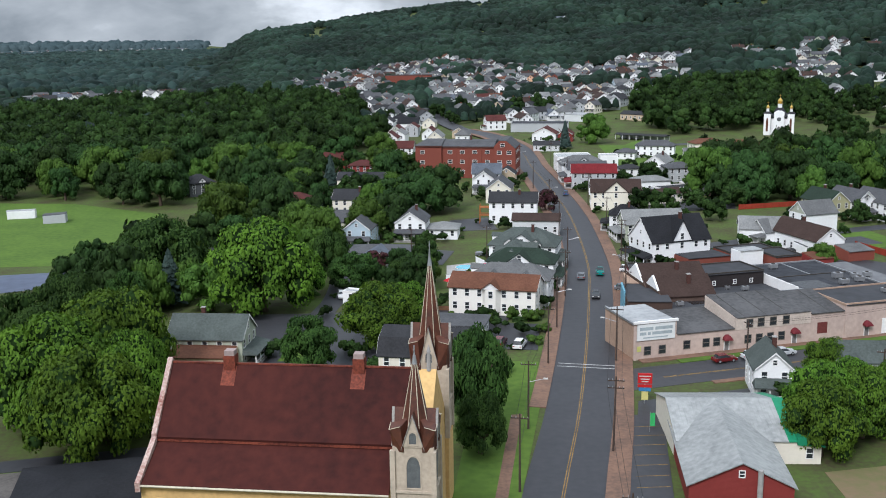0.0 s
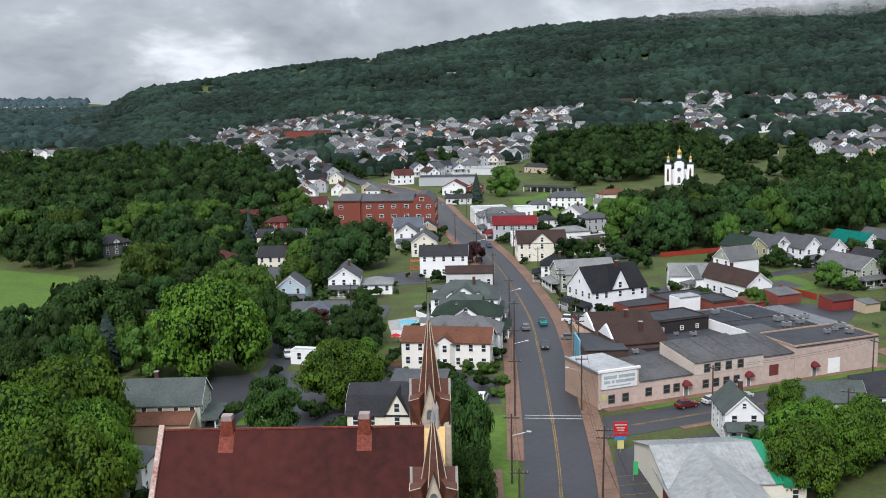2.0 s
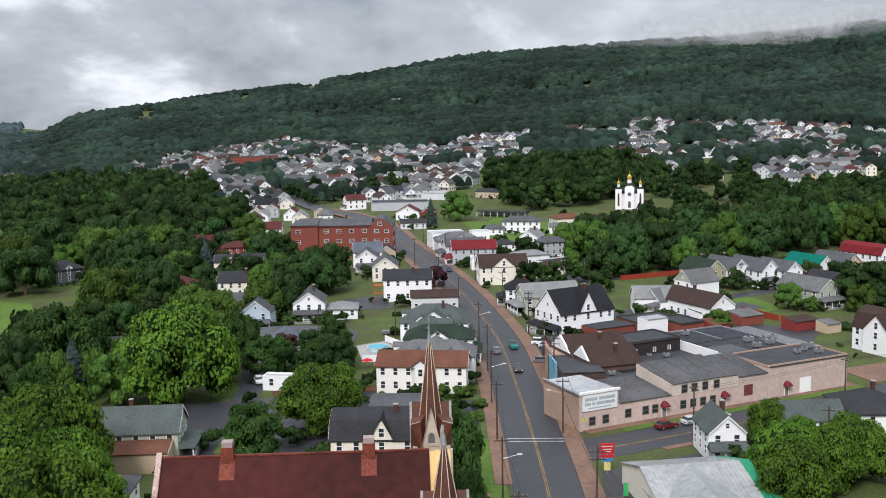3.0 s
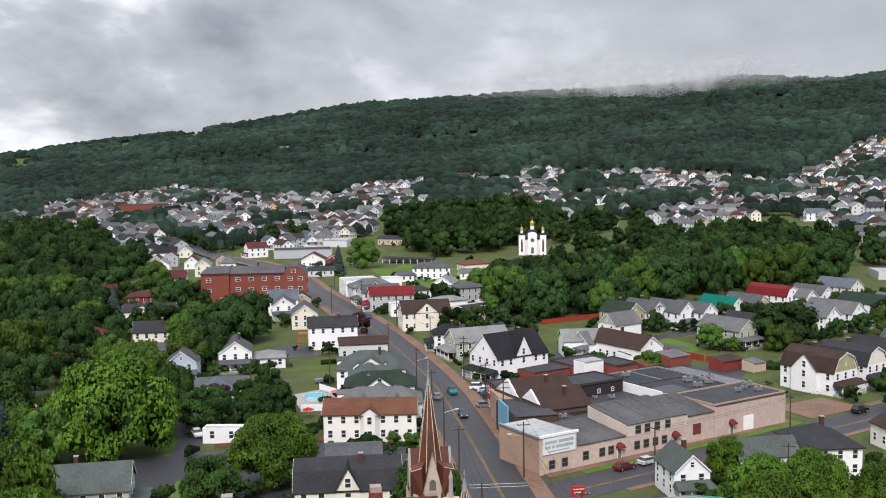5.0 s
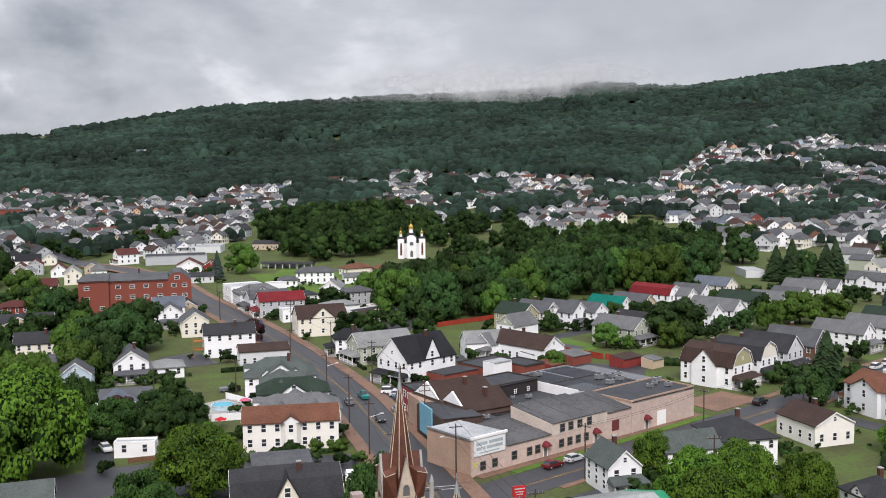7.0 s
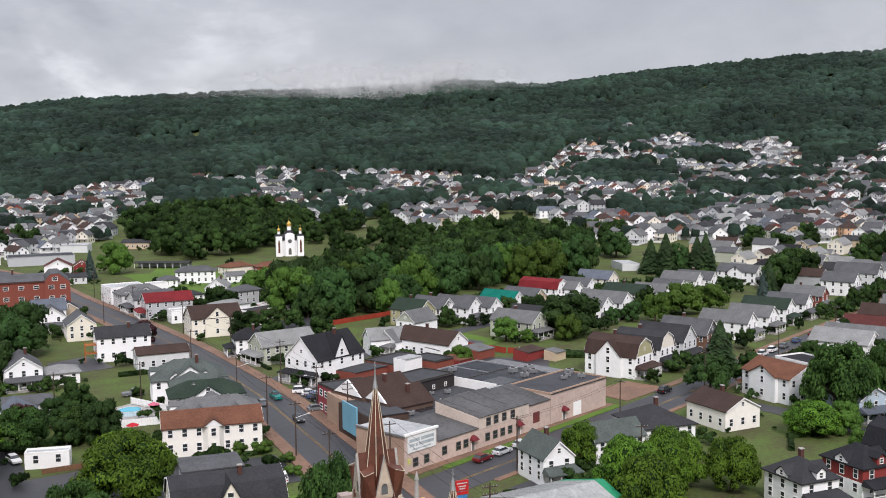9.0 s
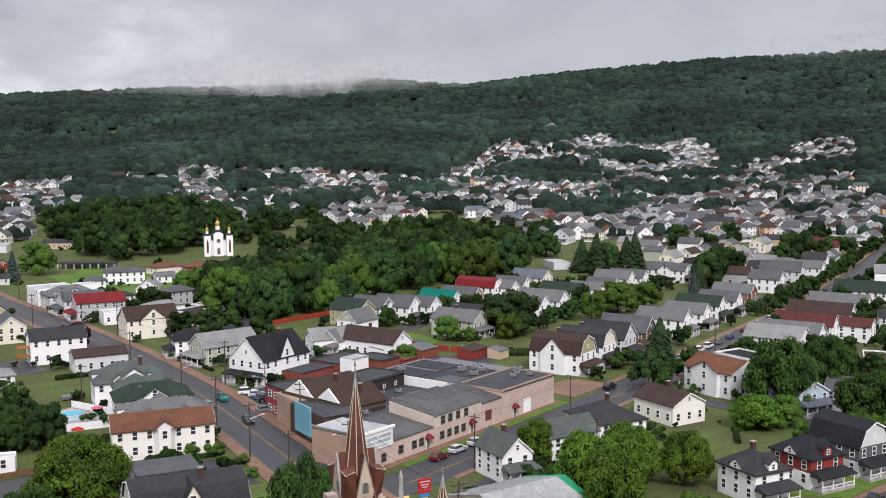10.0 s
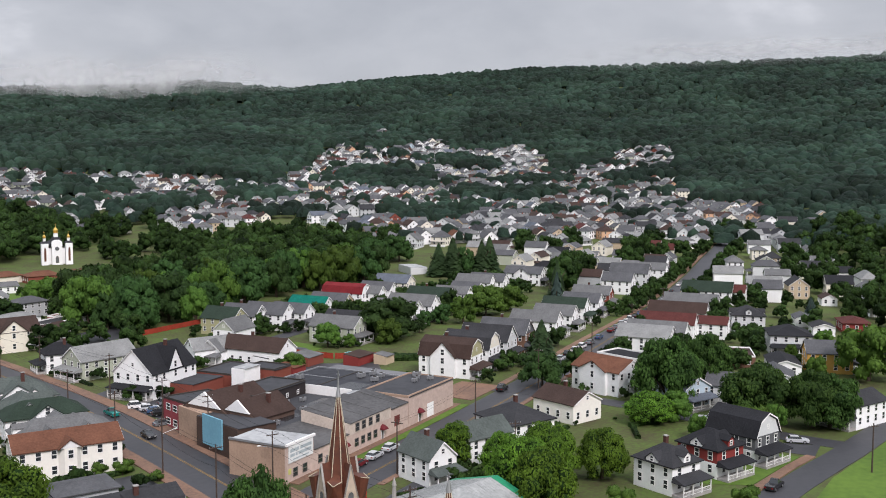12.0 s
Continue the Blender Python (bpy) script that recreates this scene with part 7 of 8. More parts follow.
strip("road", smooth([(128, 195), (134, 165), (133, 140), (132, 118), (133, 109)]), -3, 3, 0.07, M_ASPHALT, "wet asphalt cross street with parked cars", "road")
strip("road", smooth([(57, 262), (80, 272), (110, 284), (160, 300), (220, 322), (300, 348)]), -3, 3, 0.055, M_ASPHALT, "narrow asphalt back street", "road")
strip("lawn", [p for p in SIDE if 46 < p[0] < 114], -7.95, -6.0, 0.14, M_LAWN, "grass verge along the commercial building", "verge")
for y0, x0, x1 in ((171.6, 27.5, 38.4), (173.2, 27.9, 38.8)):
    bm = hull(bmesh.new(), [(x0, y0 + 2.2, 0.072), (x1, y0 - 0.6, 0.072), (x1, y0 - 0.35, 0.072), (x0, y0 + 2.45, 0.072)], [(x0, y0 + 2.2, 0.08), (x1, y0 - 0.6, 0.08), (x1, y0 - 0.35, 0.08), (x0, y0 + 2.45, 0.08)])
    tagged(new("road_marking", mesh_of("road_marking", bm, M_WHITE)), "white crosswalk line across the street", "road marking", kind="structure")
for i in range(9):
    a = Vector((33.6, 116)).lerp(Vector((39.2, 144)), i / 8)
    bm = box(bmesh.new(), a.x - 4.6, a.x, a.y - 0.06, a.y + 0.06, 0.104, 0.112)
    tagged(new("bay_line", mesh_of("bay_line", bm, M_YELLOW)), "worn yellow parking bay line", "road marking", kind="structure")

# ---- the metal-roofed building with the green end ----
M_RIBBED = material("ribbed_metal", (0.31, 0.32, 0.31), 0.55, color2=(0.17, 0.18, 0.175), scale=0.5, bump=0.3, courses=0.35, spec=0.4)
M_GREENMETAL = material("green_metal", (0.02, 0.22, 0.11), 0.5, stain=0.25, scale=0.5, bump=0.25, courses=0.35)


def club_building():
    r = new("club_building")
    r.matrix_basis = pose(46.8, 139.2, 0, 0, 0, -95)
    prof = gable_profile(19, 3.4, 6.1, False)
    part("wall", prism(bmesh.new(), [(-9.5, -0.5)] + prof + [(9.5, -0.5)], -8.2, 8.2), wall_mat("cream"), r)
    part("roof", roof_shell(bmesh.new(), prof, -8.5, 7.0, 0.3, 0.12), M_RIBBED, r, "weathered pale ribbed metal roof")
    for i in range(23):
        y = -8.2 + i * 0.66
        for s in (-1, 1):
            part("rib", hull(bmesh.new(), [(0, y, 6.22), (s * 9.7, y, 3.47), (s * 9.7, y + 0.09, 3.47), (0, y + 0.09, 6.22)], [(0, y, 6.28), (s * 9.7, y, 3.53), (s * 9.7, y + 0.09, 3.53), (0, y + 0.09, 6.28)]), M_RIBBED, r)
    part("green_roof", roof_shell(bmesh.new(), prof, 7.0, 8.6, 0.3, 0.13), M_GREENMETAL, r, "green metal end of the roof")
    lean = part("lean_to", boxm(3.5, 9.5, 8.2, 11.6, -0.5, 2.9), wall_mat("cream"), r)
    part("lean_to_roof", hull(bmesh.new(), [(3.2, 8.2, 2.9), (9.8, 8.2, 2.9), (9.8, 12, 2.6), (3.2, 12, 2.6)], [(3.2, 8.2, 4.2), (9.8, 8.2, 4.2), (9.8, 12, 2.75), (3.2, 12, 2.75)]), M_GREENMETAL, lean, "green metal lean-to roof")
    part("window", WIN["sash"], None, lean, m=pose(9.5, 10, 0.9, 0, 0, 90))
    wing = part("wing", prism(bmesh.new(), [(-6.5, -0.5)] + gable_profile(13, 3.2, 6.3, False) + [(6.5, -0.5)], -15, 8), wall_mat("red"), r, "dark red gabled front wing", m=pose(8.5, -1.8, 0, 0, 0, 86.5))
    part("wing_roof", roof_shell(bmesh.new(), gable_profile(13, 3.2, 6.3, False), -15.4, 8, 0.4, 0.12), M_RIBBED, wing)
    part("window", WIN["small"], None, wing, m=pose(0, -15, 4.4))
    part("flue", tube(bmesh.new(), (2.2, -15.5, 0), (2.2, -15.5, 5.6), 0.35, 0.35, 10), M_CONCRETE, wing)
    return tagged(r, "low club building with a pale ribbed metal roof and green end", "club building")


club_building()
unit("outbuilding", pose(-43, 174.5, 0, 0, 0, -8), 0, 12, 0, 9, 3.4, 5.0, wall_mat("tan"), roof_mat("rust"), "low outbuilding with a rust-brown lean-to roof", "outbuilding")
house(42, 92, 96, 26, 20, 5, 8.6, "dark", "charcoal", "hip")
house(-41, 121, 80, 17, 15, 3.6, 4.6, "grey", "black", "hip")

# ---- street lamps, poles and wires ----
M_WIRE = material("cable", (0.02, 0.02, 0.02), 0.6, bump=0)
M_LAMPHEAD = material("lamp_head", (0.55, 0.55, 0.52), 0.5)


def pole(x, y, h=11.5, az=14, arms=1, lamp=0, lean=0.0):
    r = new("utility_pole", mesh_of("utility_pole", tube(bmesh.new(), (0, 0, -0.6), (lean * h, 0, h), 0.17, 0.11, 8), M_POLE))
    r.matrix_basis = at(x, y, az)
    for i in range(arms):
        c = part("crossarm", boxm(lean * h - 1.2, lean * h + 1.2, -0.06, 0.06, h - 0.7 - i * 1.1, h - 0.55 - i * 1.1), M_POLE, r)
        for k in (-1.05, -0.5, 0.5, 1.05):
            part("insulator", tube(bmesh.new(), (lean * h + k, 0, h - 0.55 - i * 1.1), (lean * h + k, 0, h - 0.32 - i * 1.1), 0.06, 0.03, 6), M_STEEL, c)
    if lamp:
        a = part("lamp_arm", tube(bmesh.new(), (0, 0, 7.6), (lamp * 2.6, 0, 8.3), 0.05, 0.04, 6), M_STEEL, r)
        part("lamp_head", boxm(lamp * 2.6 - 0.35, lamp * 2.6 + 0.35, -0.13, 0.13, 8.2, 8.38), M_LAMPHEAD, a)
    return tagged(r, "dark weathered wooden utility pole" + (" with a street lamp" if lamp else " with crossarms"), "utility pole", "utility poles")


EAST = [(24.5, 100), (29.7, 135), (38.6, 175.7), (46.6, 205), (51.5, 228), (57, 258), (61.5, 300), (64, 345), (65.5, 400), (67, 455)]
WEST = [(14.8, 123), (18.6, 144.6), (26, 175.2), (31, 198), (36.7, 223), (41.5, 250), (45.5, 290), (49, 335), (50, 385), (51, 440)]
for i, (x, y) in enumerate(EAST):
    pole(x, y, 11.5 if i % 2 else 10.5, 14, 1 + i % 2, -1 if i % 2 == 0 else 0, 0.02 if i == 1 else 0)
for i, (x, y) in enumerate(WEST):
    pole(x, y, 11.0, 14, 1, 1 if i % 2 == 1 else 0)
SIDEPOLES = [(59, 164.6), (96, 175.5), (135, 186), (178, 197), (222, 209), (268, 222)]
for x, y in SIDEPOLES:
    pole(x, y, 10.5, 74, 1)
for x, y in ((-5, 300), (2, 262), (22, 262), (76, 150), (150, 112), (118, 98)):
    pole(x, y, 9.5, 30, 1)


def wires(line, z, off, az, sag=0.7):
    """One cable from pole to pole, sagging between them."""
    a = radians(az)
    bm = bmesh.new()
    pts = []
    for (x0, y0), (x1, y1) in zip(line, line[1:]):
        for k in range(6):
            t = k / 6
            pts.append((x0 + (x1 - x0) * t + off * math.cos(a), y0 + (y1 - y0) * t - off * math.sin(a), z - 4 * sag * t * (1 - t)))
    rows = [[bm.verts.new((x + dx, y, zz + dz)) for dx, dz in ((-0.022, -0.012), (0.022, -0.012), (0, 0.026))] for x, y, zz in pts]
    for p, q in zip(rows, rows[1:]):
        for i in range(3):
            bm.faces.new((p[i], p[(i + 1) % 3], q[(i + 1) % 3], q[i]))
    return tagged(new("overhead_cable", mesh_of("overhead_cable", bm, M_WIRE)), "thin black overhead cable sagging between poles", "cable", "overhead cables")


for off, z in ((-1.05, 10.2), (1.05, 10.2), (0.2, 7.2)):
    wires(EAST, z, off, 14)
for off, z in ((-0.5, 10.6), (0.5, 10.6), (0.2, 7.0)):
    wires(WEST, z, off, 14)
for off, z in ((-0.5, 10.1), (0.5, 10.1)):
    wires(SIDEPOLES, z, off, 74)


# ---- cars ----
def car(x, y, az, color, kind="saloon", z=0.09):
    """A parked car: body with wheel arches, glasshouse, bumpers, lamps and four wheels. Its front points to the bearing az."""
    name = {"saloon": "car", "suv": "car", "pickup": "pickup_truck"}[kind]
    r = new(name)
    r.matrix_basis = at(x, y, az, z)
    paint = material("paint_" + color, {"silver": (0.45, 0.47, 0.48), "black": (0.015, 0.015, 0.017), "white": (0.7, 0.7, 0.69), "red": (0.12, 0.012, 0.014), "blue": (0.04, 0.08, 0.16), "green": (0.0, 0.16, 0.14), "grey": (0.14, 0.15, 0.16)}[color], 0.25, stain=0.06, bump=0, spec=0.6)
    L, W = (5.4 if kind == "pickup" else 4.6), 1.8
    hb, ht = (0.95, 1.45) if kind == "saloon" else (1.05, 1.75)
    side = [(-L / 2, 0.35), (-L / 2 + 0.05, hb - 0.08), (-L * 0.36, hb), (L * 0.22, hb), (L / 2 - 0.1, hb - 0.2), (L / 2, 0.4), (L / 2 - 0.1, 0.25), (-L / 2 + 0.1, 0.25)]
    bm = prism(bmesh.new(), side, -W / 2, W / 2)
    bm.transform(Matrix.Rotation(radians(90), 4, "Z"))
    bmesh.ops.bevel(bm, geom=list(bm.edges), offset=0.06, segments=2, affect="EDGES")
    part("body", bm, paint, r)
    y0, y1 = {"saloon": (-L * 0.40, L * 0.2), "suv": (-L * 0.47, L * 0.2), "pickup": (-L * 0.1, L * 0.22)}[kind]
    cab = hull(bmesh.new(), [(-W / 2 + 0.06, y0, hb - 0.03), (W / 2 - 0.06, y0, hb - 0.03), (W / 2 - 0.06, y1, hb - 0.03), (-W / 2 + 0.06, y1, hb - 0.03)],
               [(-W / 2 + 0.24, y0 + 0.35, ht - 0.06), (W / 2 - 0.24, y0 + 0.35, ht - 0.06), (W / 2 - 0.24, y1 - 0.75, ht - 0.06), (-W / 2 + 0.24, y1 - 0.75, ht - 0.06)])
    g = part("glasshouse", cab, M_GLASS, r, "dark car windows")
    part("car_roof", boxm(-W / 2 + 0.22, W / 2 - 0.22, y0 + 0.32, y1 - 0.72, ht - 0.06, ht), paint, g)
    for sx in (-1, 1):
        part("headlight", boxm(sx * 0.62 - 0.2, sx * 0.62 + 0.2, L / 2 - 0.08, L / 2 + 0.01, 0.6, 0.74), M_LAMPHEAD, r)
        part("tail_light", boxm(sx * 0.66 - 0.16, sx * 0.66 + 0.16, -L / 2 - 0.01, -L / 2 + 0.07, 0.62, 0.8), material("red_lens", (0.25, 0.01, 0.01), 0.3), r)
        for sy in (-1, 1):
            w = part("wheel", tube(bmesh.new(), (sx * 0.72, sy * L * 0.3, 0.32), (sx * 0.92, sy * L * 0.3, 0.32), 0.33, 0.33, 14), material("tyre", (0.018, 0.018, 0.018), 0.9), r)
            part("rim", tube(bmesh.new(), (sx * 0.915, sy * L * 0.3, 0.32), (sx * 0.93, sy * L * 0.3, 0.32), 0.2, 0.18, 10), M_STEEL, w)
    return tagged(r, color + {"saloon": " saloon car parked on wet asphalt", "suv": " upright estate car parked on wet asphalt", "pickup": " pickup truck parked on wet asphalt"}[kind], "car" if kind != "pickup" else "pickup truck", "cars in the streets")


for x, y, az, c, k in ((58.1, 173.8, 76, "red", "saloon"), (63.9, 175.2, 76, "silver", "saloon"), (70.1, 176.7, 76, "silver", "saloon"), (43.5, 221.5, 192, "black", "saloon"), (43.3, 240, 10, "grey", "saloon"), (48.7, 243.9, 8, "green", "pickup"),
                        (56.3, 245.2, 115, "white", "suv"), (57, 241.6, 115, "silver", "saloon"), (56.8, 238.4, 115, "blue", "saloon"), (56.2, 235.2, 115, "black", "suv"), (63, 243, 110, "grey", "suv"), (62.8, 239.5, 110, "black", "saloon"), (51.2, 227.4, 100, "grey", "saloon"),
                        (60, 369, 5, "blue", "suv"), (22, 185.8, 20, "white", "suv"), (18.4, 187.5, 20, "red", "suv"), (127.1, 191.6, 73, "black", "suv"), (183, 206, 74, "white", "suv"), (190, 208, 74, "white", "suv"), (198, 210, 74, "grey", "saloon"),
                        (208, 213, 74, "blue", "saloon"), (222, 217, 74, "red", "saloon"), (236, 221, 74, "silver", "suv"), (248, 224.5, 74, "white", "suv"), (262, 228.5, 74, "blue", "saloon"), (285, 236, 73, "white", "saloon"), (300, 240, 72, "silver", "saloon"), (330, 251, 70, "black", "saloon"), (170, 202.6, 74, "silver", "saloon"), (176.5, 204.4, 74, "black", "suv"), (229, 219, 74, "grey", "saloon"), (242, 222.8, 74, "white", "saloon"), (255, 226.5, 74, "black", "saloon"), (352, 259, 70, "white", "saloon"),
                        (128.8, 116.4, 150, "silver", "saloon"), (97, 108.2, 88, "black", "pickup"), (133, 138, 170, "silver", "pickup"), (144, 160, 165, "blue", "saloon"), (-14.5, 227, 175, "white", "saloon"), (28, 263, 60, "white", "saloon"), (22, 268, 95, "grey", "pickup"), (115, 268, 60, "white", "suv"), (104, 262, 60, "black", "saloon")):
    car(x, y, az, c, k)

# ---- signs, fences, pools and small things ----
def road_sign(x, y, az):
    r = new("shop_sign", mesh_of("shop_sign", tube(bmesh.new(), (0, 0, -0.3), (0, 0, 5.0), 0.12, 0.12, 8), M_STEEL))
    r.matrix_basis = at(x, y, az)
    redp = material("sign_red", (0.42, 0.02, 0.02), 0.4, stain=0.08)
    b = part("panel", boxm(-1.15, 1.15, -0.14, 0.14, 3.5, 5.2), redp, r, "red illuminated sign panel")
    for z, w in ((4.75, 0.95), (4.25, 0.7), (3.85, 0.55)):
        part("lettering_bar", boxm(-w, w, -0.16, -0.142, z - 0.09, z + 0.09), M_WHITE, b)
    part("panel", boxm(-1.15, 1.15, -0.12, 0.12, 2.85, 3.3), redp, r)
    part("panel", boxm(-0.95, 0.95, -0.12, 0.12, 2.2, 2.75), material("sign_blue", (0.05, 0.2, 0.4), 0.4), r)
    part("panel", boxm(-0.5, 0.55, -0.12, 0.12, 0.7, 2.1), material("sign_cream", (0.6, 0.55, 0.2), 0.5), r)
    return tagged(r, "red pole sign with pale lettering over the car park", "sign")


road_sign(38.7, 153.9, 10)


def flag_sign(x, y):
    r = new("banner", mesh_of("banner", tube(bmesh.new(), (0, 0, 0), (0, 0, 3.2), 0.04, 0.03, 6), M_STEEL))
    r.matrix_basis = at(x, y, 10)
    part("banner_cloth", boxm(0.04, 0.75, -0.02, 0.02, 1.0, 3.1), material("green_cloth", (0.05, 0.4, 0.12), 0.8), r)
    return tagged(r, "green and white feather banner at the car park", "banner")


flag_sign(36.7, 142)


def fence(a, b, h, mat, label, slat=0.18, gap=0.03):
    """A board fence: posts, two rails and every board."""
    ax, ay = a
    L = math.hypot(b[0] - ax, b[1] - ay)
    r = new("fence")
    r.matrix_basis = at(ax, ay, math.degrees(math.atan2(b[0] - ax, b[1] - ay)))
    part("rail", boxm(-0.03, 0.03, 0, L, h * 0.25, h * 0.25 + 0.09), mat, r)
    part("rail", boxm(-0.03, 0.03, 0, L, h * 0.8, h * 0.8 + 0.09), mat, r)
    n = int(L / 2.4)
    for i in range(n + 1):
        part("post", boxm(-0.06, 0.06, L * i / n - 0.06, L * i / n + 0.06, -0.3, h), mat, r)
    w = 0.6
    for i in range(int(L / w)):
        part("board", boxm(0.032, 0.06, i * w, i * w + w - 0.03, 0.06, h - 0.04), mat, r)
    return tagged(r, label, "fence")


M_REDFENCE = material("red_stain", (0.30, 0.045, 0.025), 0.8, stain=0.3)
M_BROWNFENCE = material("brown_boards", (0.17, 0.09, 0.05), 0.85, stain=0.35)
fence((124, 268), (127.5, 254), 1.8, M_REDFENCE, "red-stained board fence round a back garden")
fence((128, 253.6), (139, 243), 1.8, M_REDFENCE, "red-stained board fence round a back garden")
fence((112, 330), (150, 338), 1.8, M_REDFENCE, "red-stained board fence by the wood")
fence((-12, 216), (14, 213), 1.1, M_BROWNFENCE, "low brown board fence above a hedge")
fence((10.2, 239.6), (19.6, 237.4), 1.8, wall_mat("white"), "white board fence beside a garden pool")
fence((163, 118), (176, 124), 1.8, wall_mat("white"), "white board fence round a garden pool")


def pool(x, y, r):
    ob = new("garden_pool", mesh_of("garden_pool", tube(bmesh.new(), (0, 0, -0.1), (0, 0, 1.1), r, r, 24), material("pool_wall", (0.45, 0.6, 0.66), 0.5)))
    ob.matrix_basis = at(x, y, 0)
    part("water", tube(bmesh.new(), (0, 0, 1.1), (0, 0, 1.12), r * 0.94, r * 0.94, 24), material("pool_water", (0.05, 0.38, 0.5), 0.08, stain=0.1, spec=0.6), ob, "bright turquoise water")
    part("rim", tube(bmesh.new(), (0, 0, 1.02), (0, 0, 1.1), r * 1.03, r * 1.03, 24), M_TRIM, ob)
    return tagged(ob, "round above-ground pool with turquoise water", "pool")


pool(134, 252, 2.7)
pool(15.6, 250.5, 2.6)
pool(168, 119, 2.6)


def deck(x, y, az):
    r = new("wooden_deck")
    r.matrix_basis = at(x, y, az)
    m = material("orange_timber", (0.36, 0.13, 0.04), 0.8, stain=0.3)
    for z in (2.6, 5.0):
        part("platform", boxm(-2, 2, -1.5, 1.5, z, z + 0.2), m, r)
        part("railing", boxm(-2, 2, -1.5, -1.42, z + 0.9, z + 1.0), m, r)
    for i in (-1.9, 1.9):
        for j in (-1.4, 1.4):
            part("post", boxm(i - 0.08, i + 0.08, j - 0.08, j + 0.08, -0.3, 6), m, r)
    return tagged(r, "orange stained timber deck on posts", "deck")


deck(26.2, 316.5, 10)


def shelter(x, y, az, L, W):
    """A long open-sided roof on white posts."""
    r = new("open_shelter")
    r.matrix_basis = at(x, y, az)
    part("roof", prism(bmesh.new(), [(-W / 2, 3.0), (0, 3.7), (W / 2, 3.0), (W / 2, 2.75), (-W / 2, 2.75)], -L / 2, L / 2), roof_mat("charcoal"), r)
    part("back_wall", boxm(W / 2 - 0.5, W / 2 - 0.3, -L / 2 + 0.4, L / 2 - 0.4, -0.2, 2.75), wall_mat("pale_grey"), r)
    for i in range(8):
        y0 = -L / 2 + 0.5 + i * (L - 1) / 7
        part("post", boxm(-W / 2 + 0.3, -W / 2 + 0.6, y0 - 0.15, y0 + 0.15, -0.2, 2.75), M_TRIM, r)
    return tagged(r, "long open-sided shelter with a dark roof on white posts", "shelter")


shelter(131, 551, 308, 30, 7)
slab("car_park", [(118, 592), (146, 574), (156, 612), (138, 640), (122, 636)], 0.07, M_ASPHALT, "wide wet asphalt car park behind the open shelter", "car park")
slab("car_park", [(64, 574), (100, 570), (112, 640), (98, 690), (52, 640)], 0.07, M_ASPHALT, "wet asphalt car park round the warehouse", "car park")
slab("yard", [(12, 303), (29, 305), (27.5, 326), (15, 322)], 0.07, M_ASPHALT, "wet asphalt back yard beside the tall white house", "yard")
slab("lane", [(140, 522), (164, 529), (182, 573), (226, 607), (224, 613), (178, 580), (160, 535), (138, 528)], 0.08, M_ASPHALT, "wet asphalt lane bending past the domed church", "lane")
slab("lawn", [(355, 395), (372, 400), (400, 430), (440, 470), (400, 470), (360, 440)], 0.06, M_LAWN, "open green lawn between the trees", "lawn")
unit("low_store", at(312, 379, -63), 0, 18, 0, 9, 3.4, 3.6, wall_mat("pale_grey"), M_WHITEROOF, "long low pale flat-roofed store beside tall conifers", "store")
unit("shed", at(-119, 337, 80), 0, 5, 0, 7, 2.6, 2.9, wall_mat("grey"), roof_mat("slate"), "small grey field shed with a dark roof", "shed")
unit("trailer", at(-134, 345, 80), 0, 3, 0, 9, 2.7, 2.7, wall_mat("white"), M_WHITEROOF, "white box trailer at the field's edge", "trailer")
unit("store_building", at(104, 652, 30), 0, 16, 0, 11, 4.4, 4.8, wall_mat("pale_grey"), M_WHITEROOF, "pale flat-roofed roadside store", "store")
unit("brick_building", at(-14, 946, 95), -8, 8, 0, 42, 11, 11, wall_mat("brick"), M_FLAT, "distant red brick block in the town centre", "brick building", cop=M_BRICK)
unit("warehouse", at(66, 612, 100), -9, 9, 0, 34, 4.6, 4.6, wall_mat("grey"), M_FELT, "long grey flat-roofed warehouse beside the main street", "warehouse", cop=M_STEEL)


# ---- gardens and yards: patio, parasols, hedges, small sheds ----
slab("patio", [(10.3, 240), (19.6, 237.8), (23.6, 246), (18.6, 260), (11, 257)], 0.1, M_CONCRETE, "pale concrete patio round a garden pool", "patio")
fence((23.8, 246.4), (18.9, 260), 1.7, wall_mat("white"), "white board fence along a patio")
slab("lawn", [(90, 121), (104, 121.5), (118, 118), (119, 112.2), (96, 112)], 0.09, M_LAWN, "bright green front lawn", "lawn")
slab("lawn", [(22.5, 205), (28.8, 205), (32.5, 222), (27, 223)], 0.09, M_LAWN, "green strip of lawn beside the street", "lawn")
slab("drive", [(-4, 262), (10, 258), (14, 275), (2, 280)], 0.07, M_ASPHALT, "wet asphalt yard between the houses", "yard")
slab("drive", [(119.5, 121), (124, 124), (130, 112), (121.5, 110)], 0.08, M_ASPHALT, "wet asphalt drive beside the dark house", "drive")
slab("yard", [(82, 327), (112, 332), (118, 356), (84, 343)], 0.06, M_ASPHALT, "wet asphalt yard behind the shops", "yard")
slab("yard", [(100, 262), (134, 272), (132, 282), (98, 274)], 0.07, M_ASPHALT, "wet asphalt parking yard behind the houses", "yard")


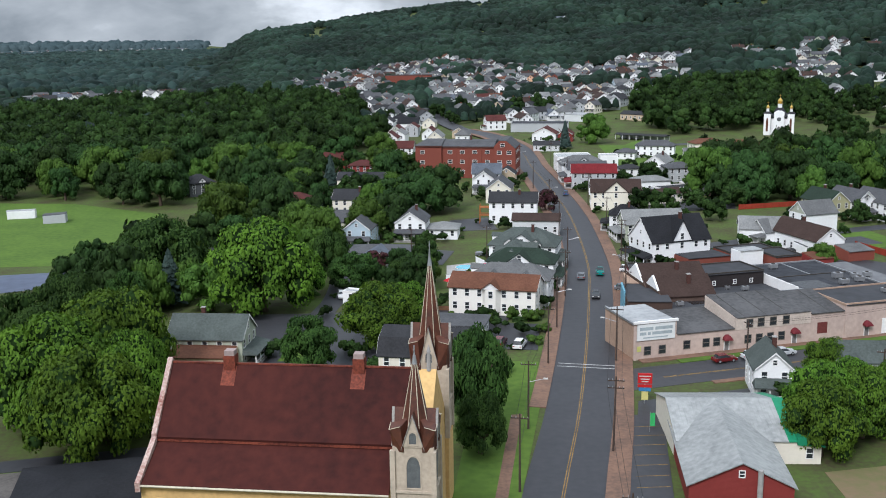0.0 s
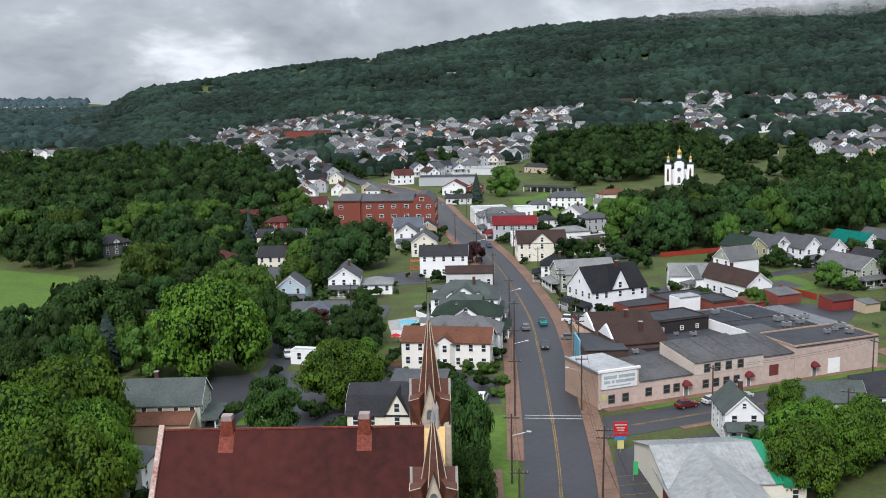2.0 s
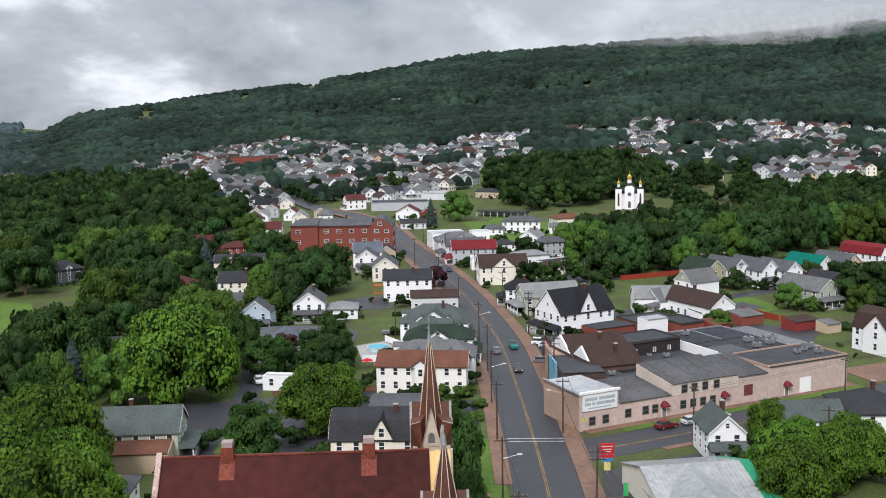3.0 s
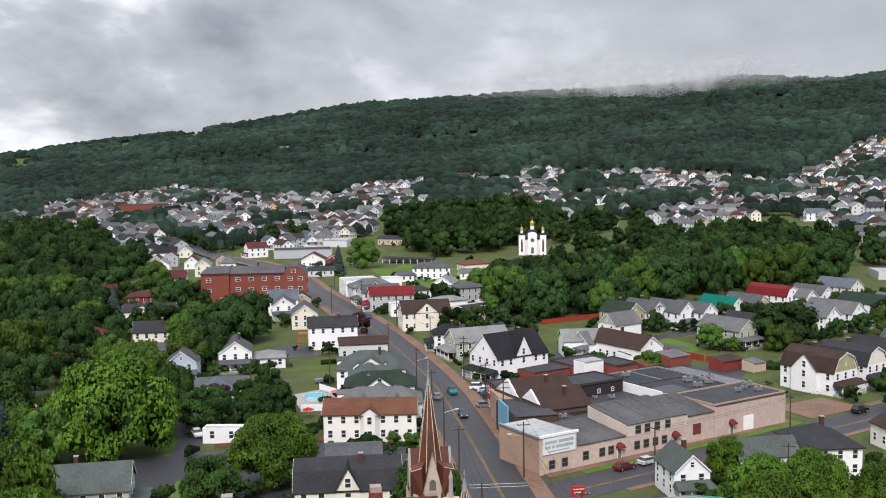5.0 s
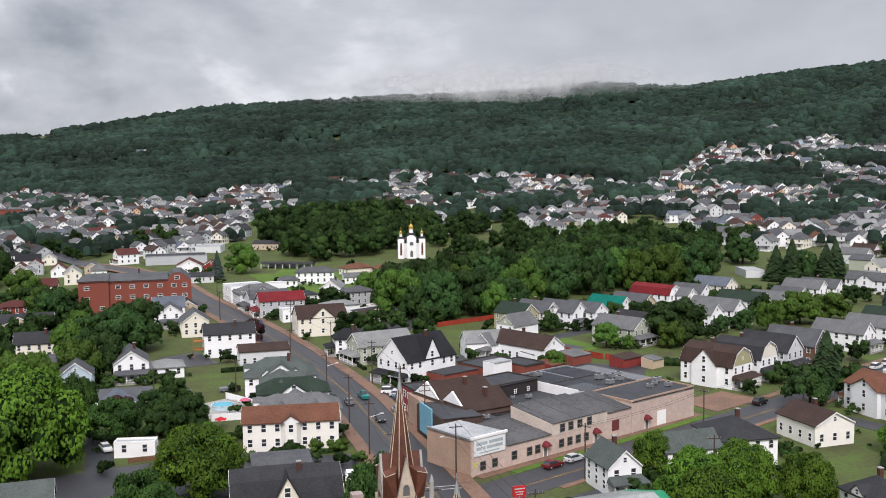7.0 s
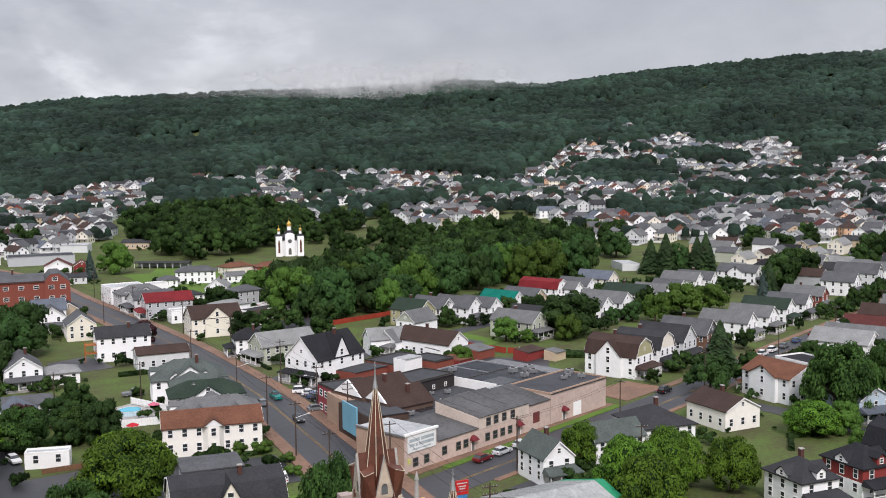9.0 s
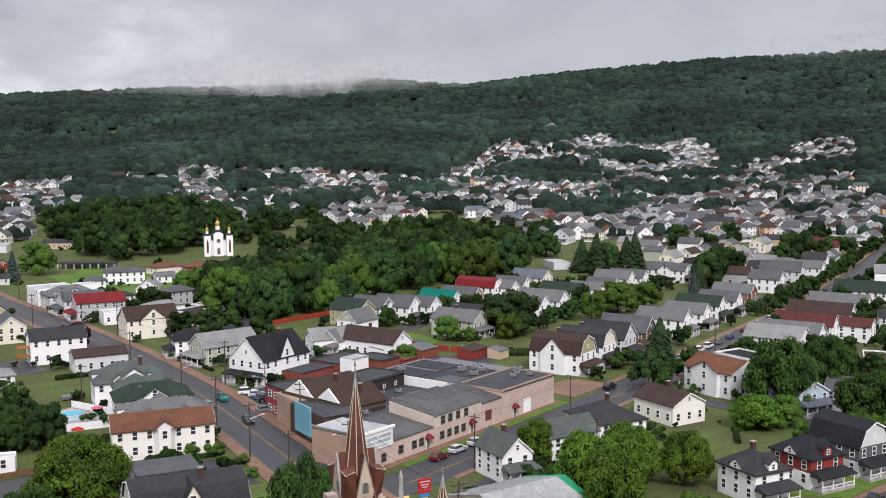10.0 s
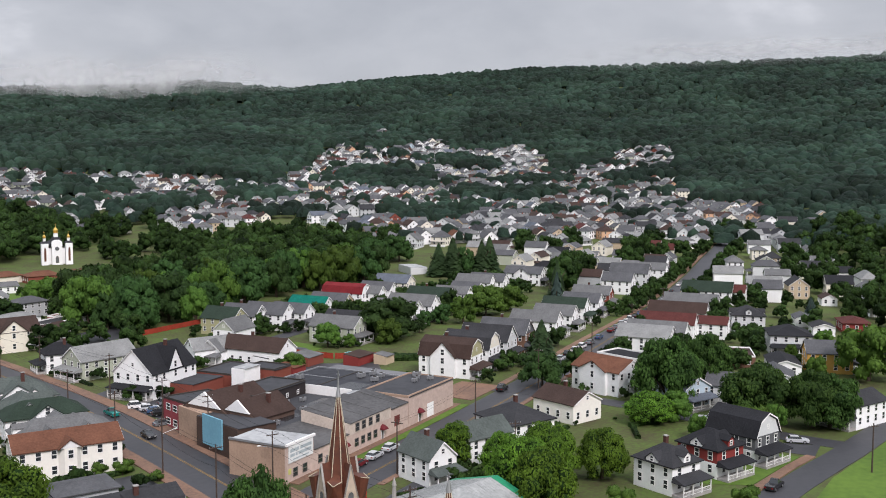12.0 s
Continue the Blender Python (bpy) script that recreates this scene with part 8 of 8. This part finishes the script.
def parasol(x, y, color, label):
    """A garden parasol: pole and scalloped canopy."""
    r = new("parasol", mesh_of("parasol", tube(bmesh.new(), (0, 0, -0.1), (0, 0, 2.5), 0.03, 0.03, 6), M_STEEL))
    r.matrix_basis = at(x, y, 0)
    bm = bmesh.new()
    top = bm.verts.new((0, 0, 2.55))
    ring = [bm.verts.new((1.35 * math.cos(math.pi * i / 8), 1.35 * math.sin(math.pi * i / 8), 2.0 - 0.1 * (i % 2))) for i in range(16)]
    for i in range(16):
        bm.faces.new((top, ring[i], ring[(i + 1) % 16]))
    part("canopy", bm, material("canopy_" + label.split()[0], color, 0.7), r, label)
    return tagged(r, label + " on a steel pole over a patio", "parasol")


parasol(10.6, 233.2, (0.45, 0.02, 0.03), "red cloth canopy")
parasol(20.4, 248.4, (0.5, 0.12, 0.18), "pink cloth canopy")


def kayak(x, y, az):
    bm = hull(bmesh.new(), [(-0.22, -1.4, 0), (0.22, -1.4, 0), (0.22, 1.4, 0), (-0.22, 1.4, 0)], [(-0.36, -1.3, 0.3), (0.36, -1.3, 0.3), (0.36, 1.3, 0.3), (-0.36, 1.3, 0.3)])
    hull(bm, [(-0.36, -1.3, 0.3), (0.36, -1.3, 0.3), (0.36, 1.3, 0.3), (-0.36, 1.3, 0.3)], [(-0.05, -2.0, 0.36), (0.05, -2.0, 0.36), (0.05, 2.0, 0.36), (-0.05, 2.0, 0.36)])
    r = new("kayak", mesh_of("kayak", bm, material("orange_plastic", (0.5, 0.14, 0.02), 0.4)))
    r.matrix_basis = at(x, y, az, 0.1)
    return tagged(r, "orange plastic kayak lying on a patio", "kayak")


kayak(16.2, 241.2, 78)


def hedge(a, b, w, h, seed):
    """A clipped hedge: an uneven leafy bank between two places."""
    a, b = Vector((*a, 0)), Vector((*b, 0))
    n = max(4, int((b - a).length / 0.7))
    d = (b - a).normalized()
    side = Vector((d.y, -d.x, 0))
    rows = []
    bm = bmesh.new()
    for i in range(n + 1):
        c = a.lerp(b, i / n)
        k = [0.86 + 0.3 * noise.noise((i * 0.6, j * 1.3, seed)) for j in range(7)]
        prof = [(-0.5, 0), (-0.52, 0.5), (-0.4, 0.92), (0, 1.0), (0.4, 0.92), (0.52, 0.5), (0.5, 0)]
        rows.append([bm.verts.new(c + side * (w * u * q) + Vector((0, 0, h * z * q - (0.1 if z == 0 else 0)))) for (u, z), q in zip(prof, k)])
    for p, q in zip(rows, rows[1:]):
        for j in range(6):
            bm.faces.new((p[j], p[j + 1], q[j + 1], q[j]))
    bm.faces.new(rows[0])
    bm.faces.new(rows[-1][::-1])
    ob = new("hedge", mesh_of("hedge", bm, M_GROVE))
    ob.matrix_basis = Matrix.Translation((0, 0, ground_z(a.x, a.y)))
    return tagged(ob, "clipped dark green garden hedge", "hedge", "hedges of the gardens")


for i, (a, b, w, h) in enumerate((((134, 243), (146, 232), 4.0, 2.2), ((143.5, 239), (146, 232), 1.6, 1.5), ((117, 149), (127, 146), 1.4, 1.2), ((110, 143), (118, 149), 1.3, 1.1), ((22.5, 203.6), (28.6, 204.2), 1.2, 1.0), ((76, 266), (83, 269), 1.4, 1.2),
                                    ((62, 275), (64, 296), 1.2, 1.0), ((84, 290), (92, 300), 1.5, 1.6), ((70, 164), (78, 166.6), 1.2, 1.2), ((146, 224), (160, 228), 1.2, 1.1), ((176, 232), (190, 236), 1.2, 1.2), ((8, 224), (14, 222.5), 1.5, 1.4), ((-8, 236), (6, 233), 1.6, 1.5), ((26, 292), (42, 290), 1.4, 1.5))):
    hedge(a, b, w, h, i)
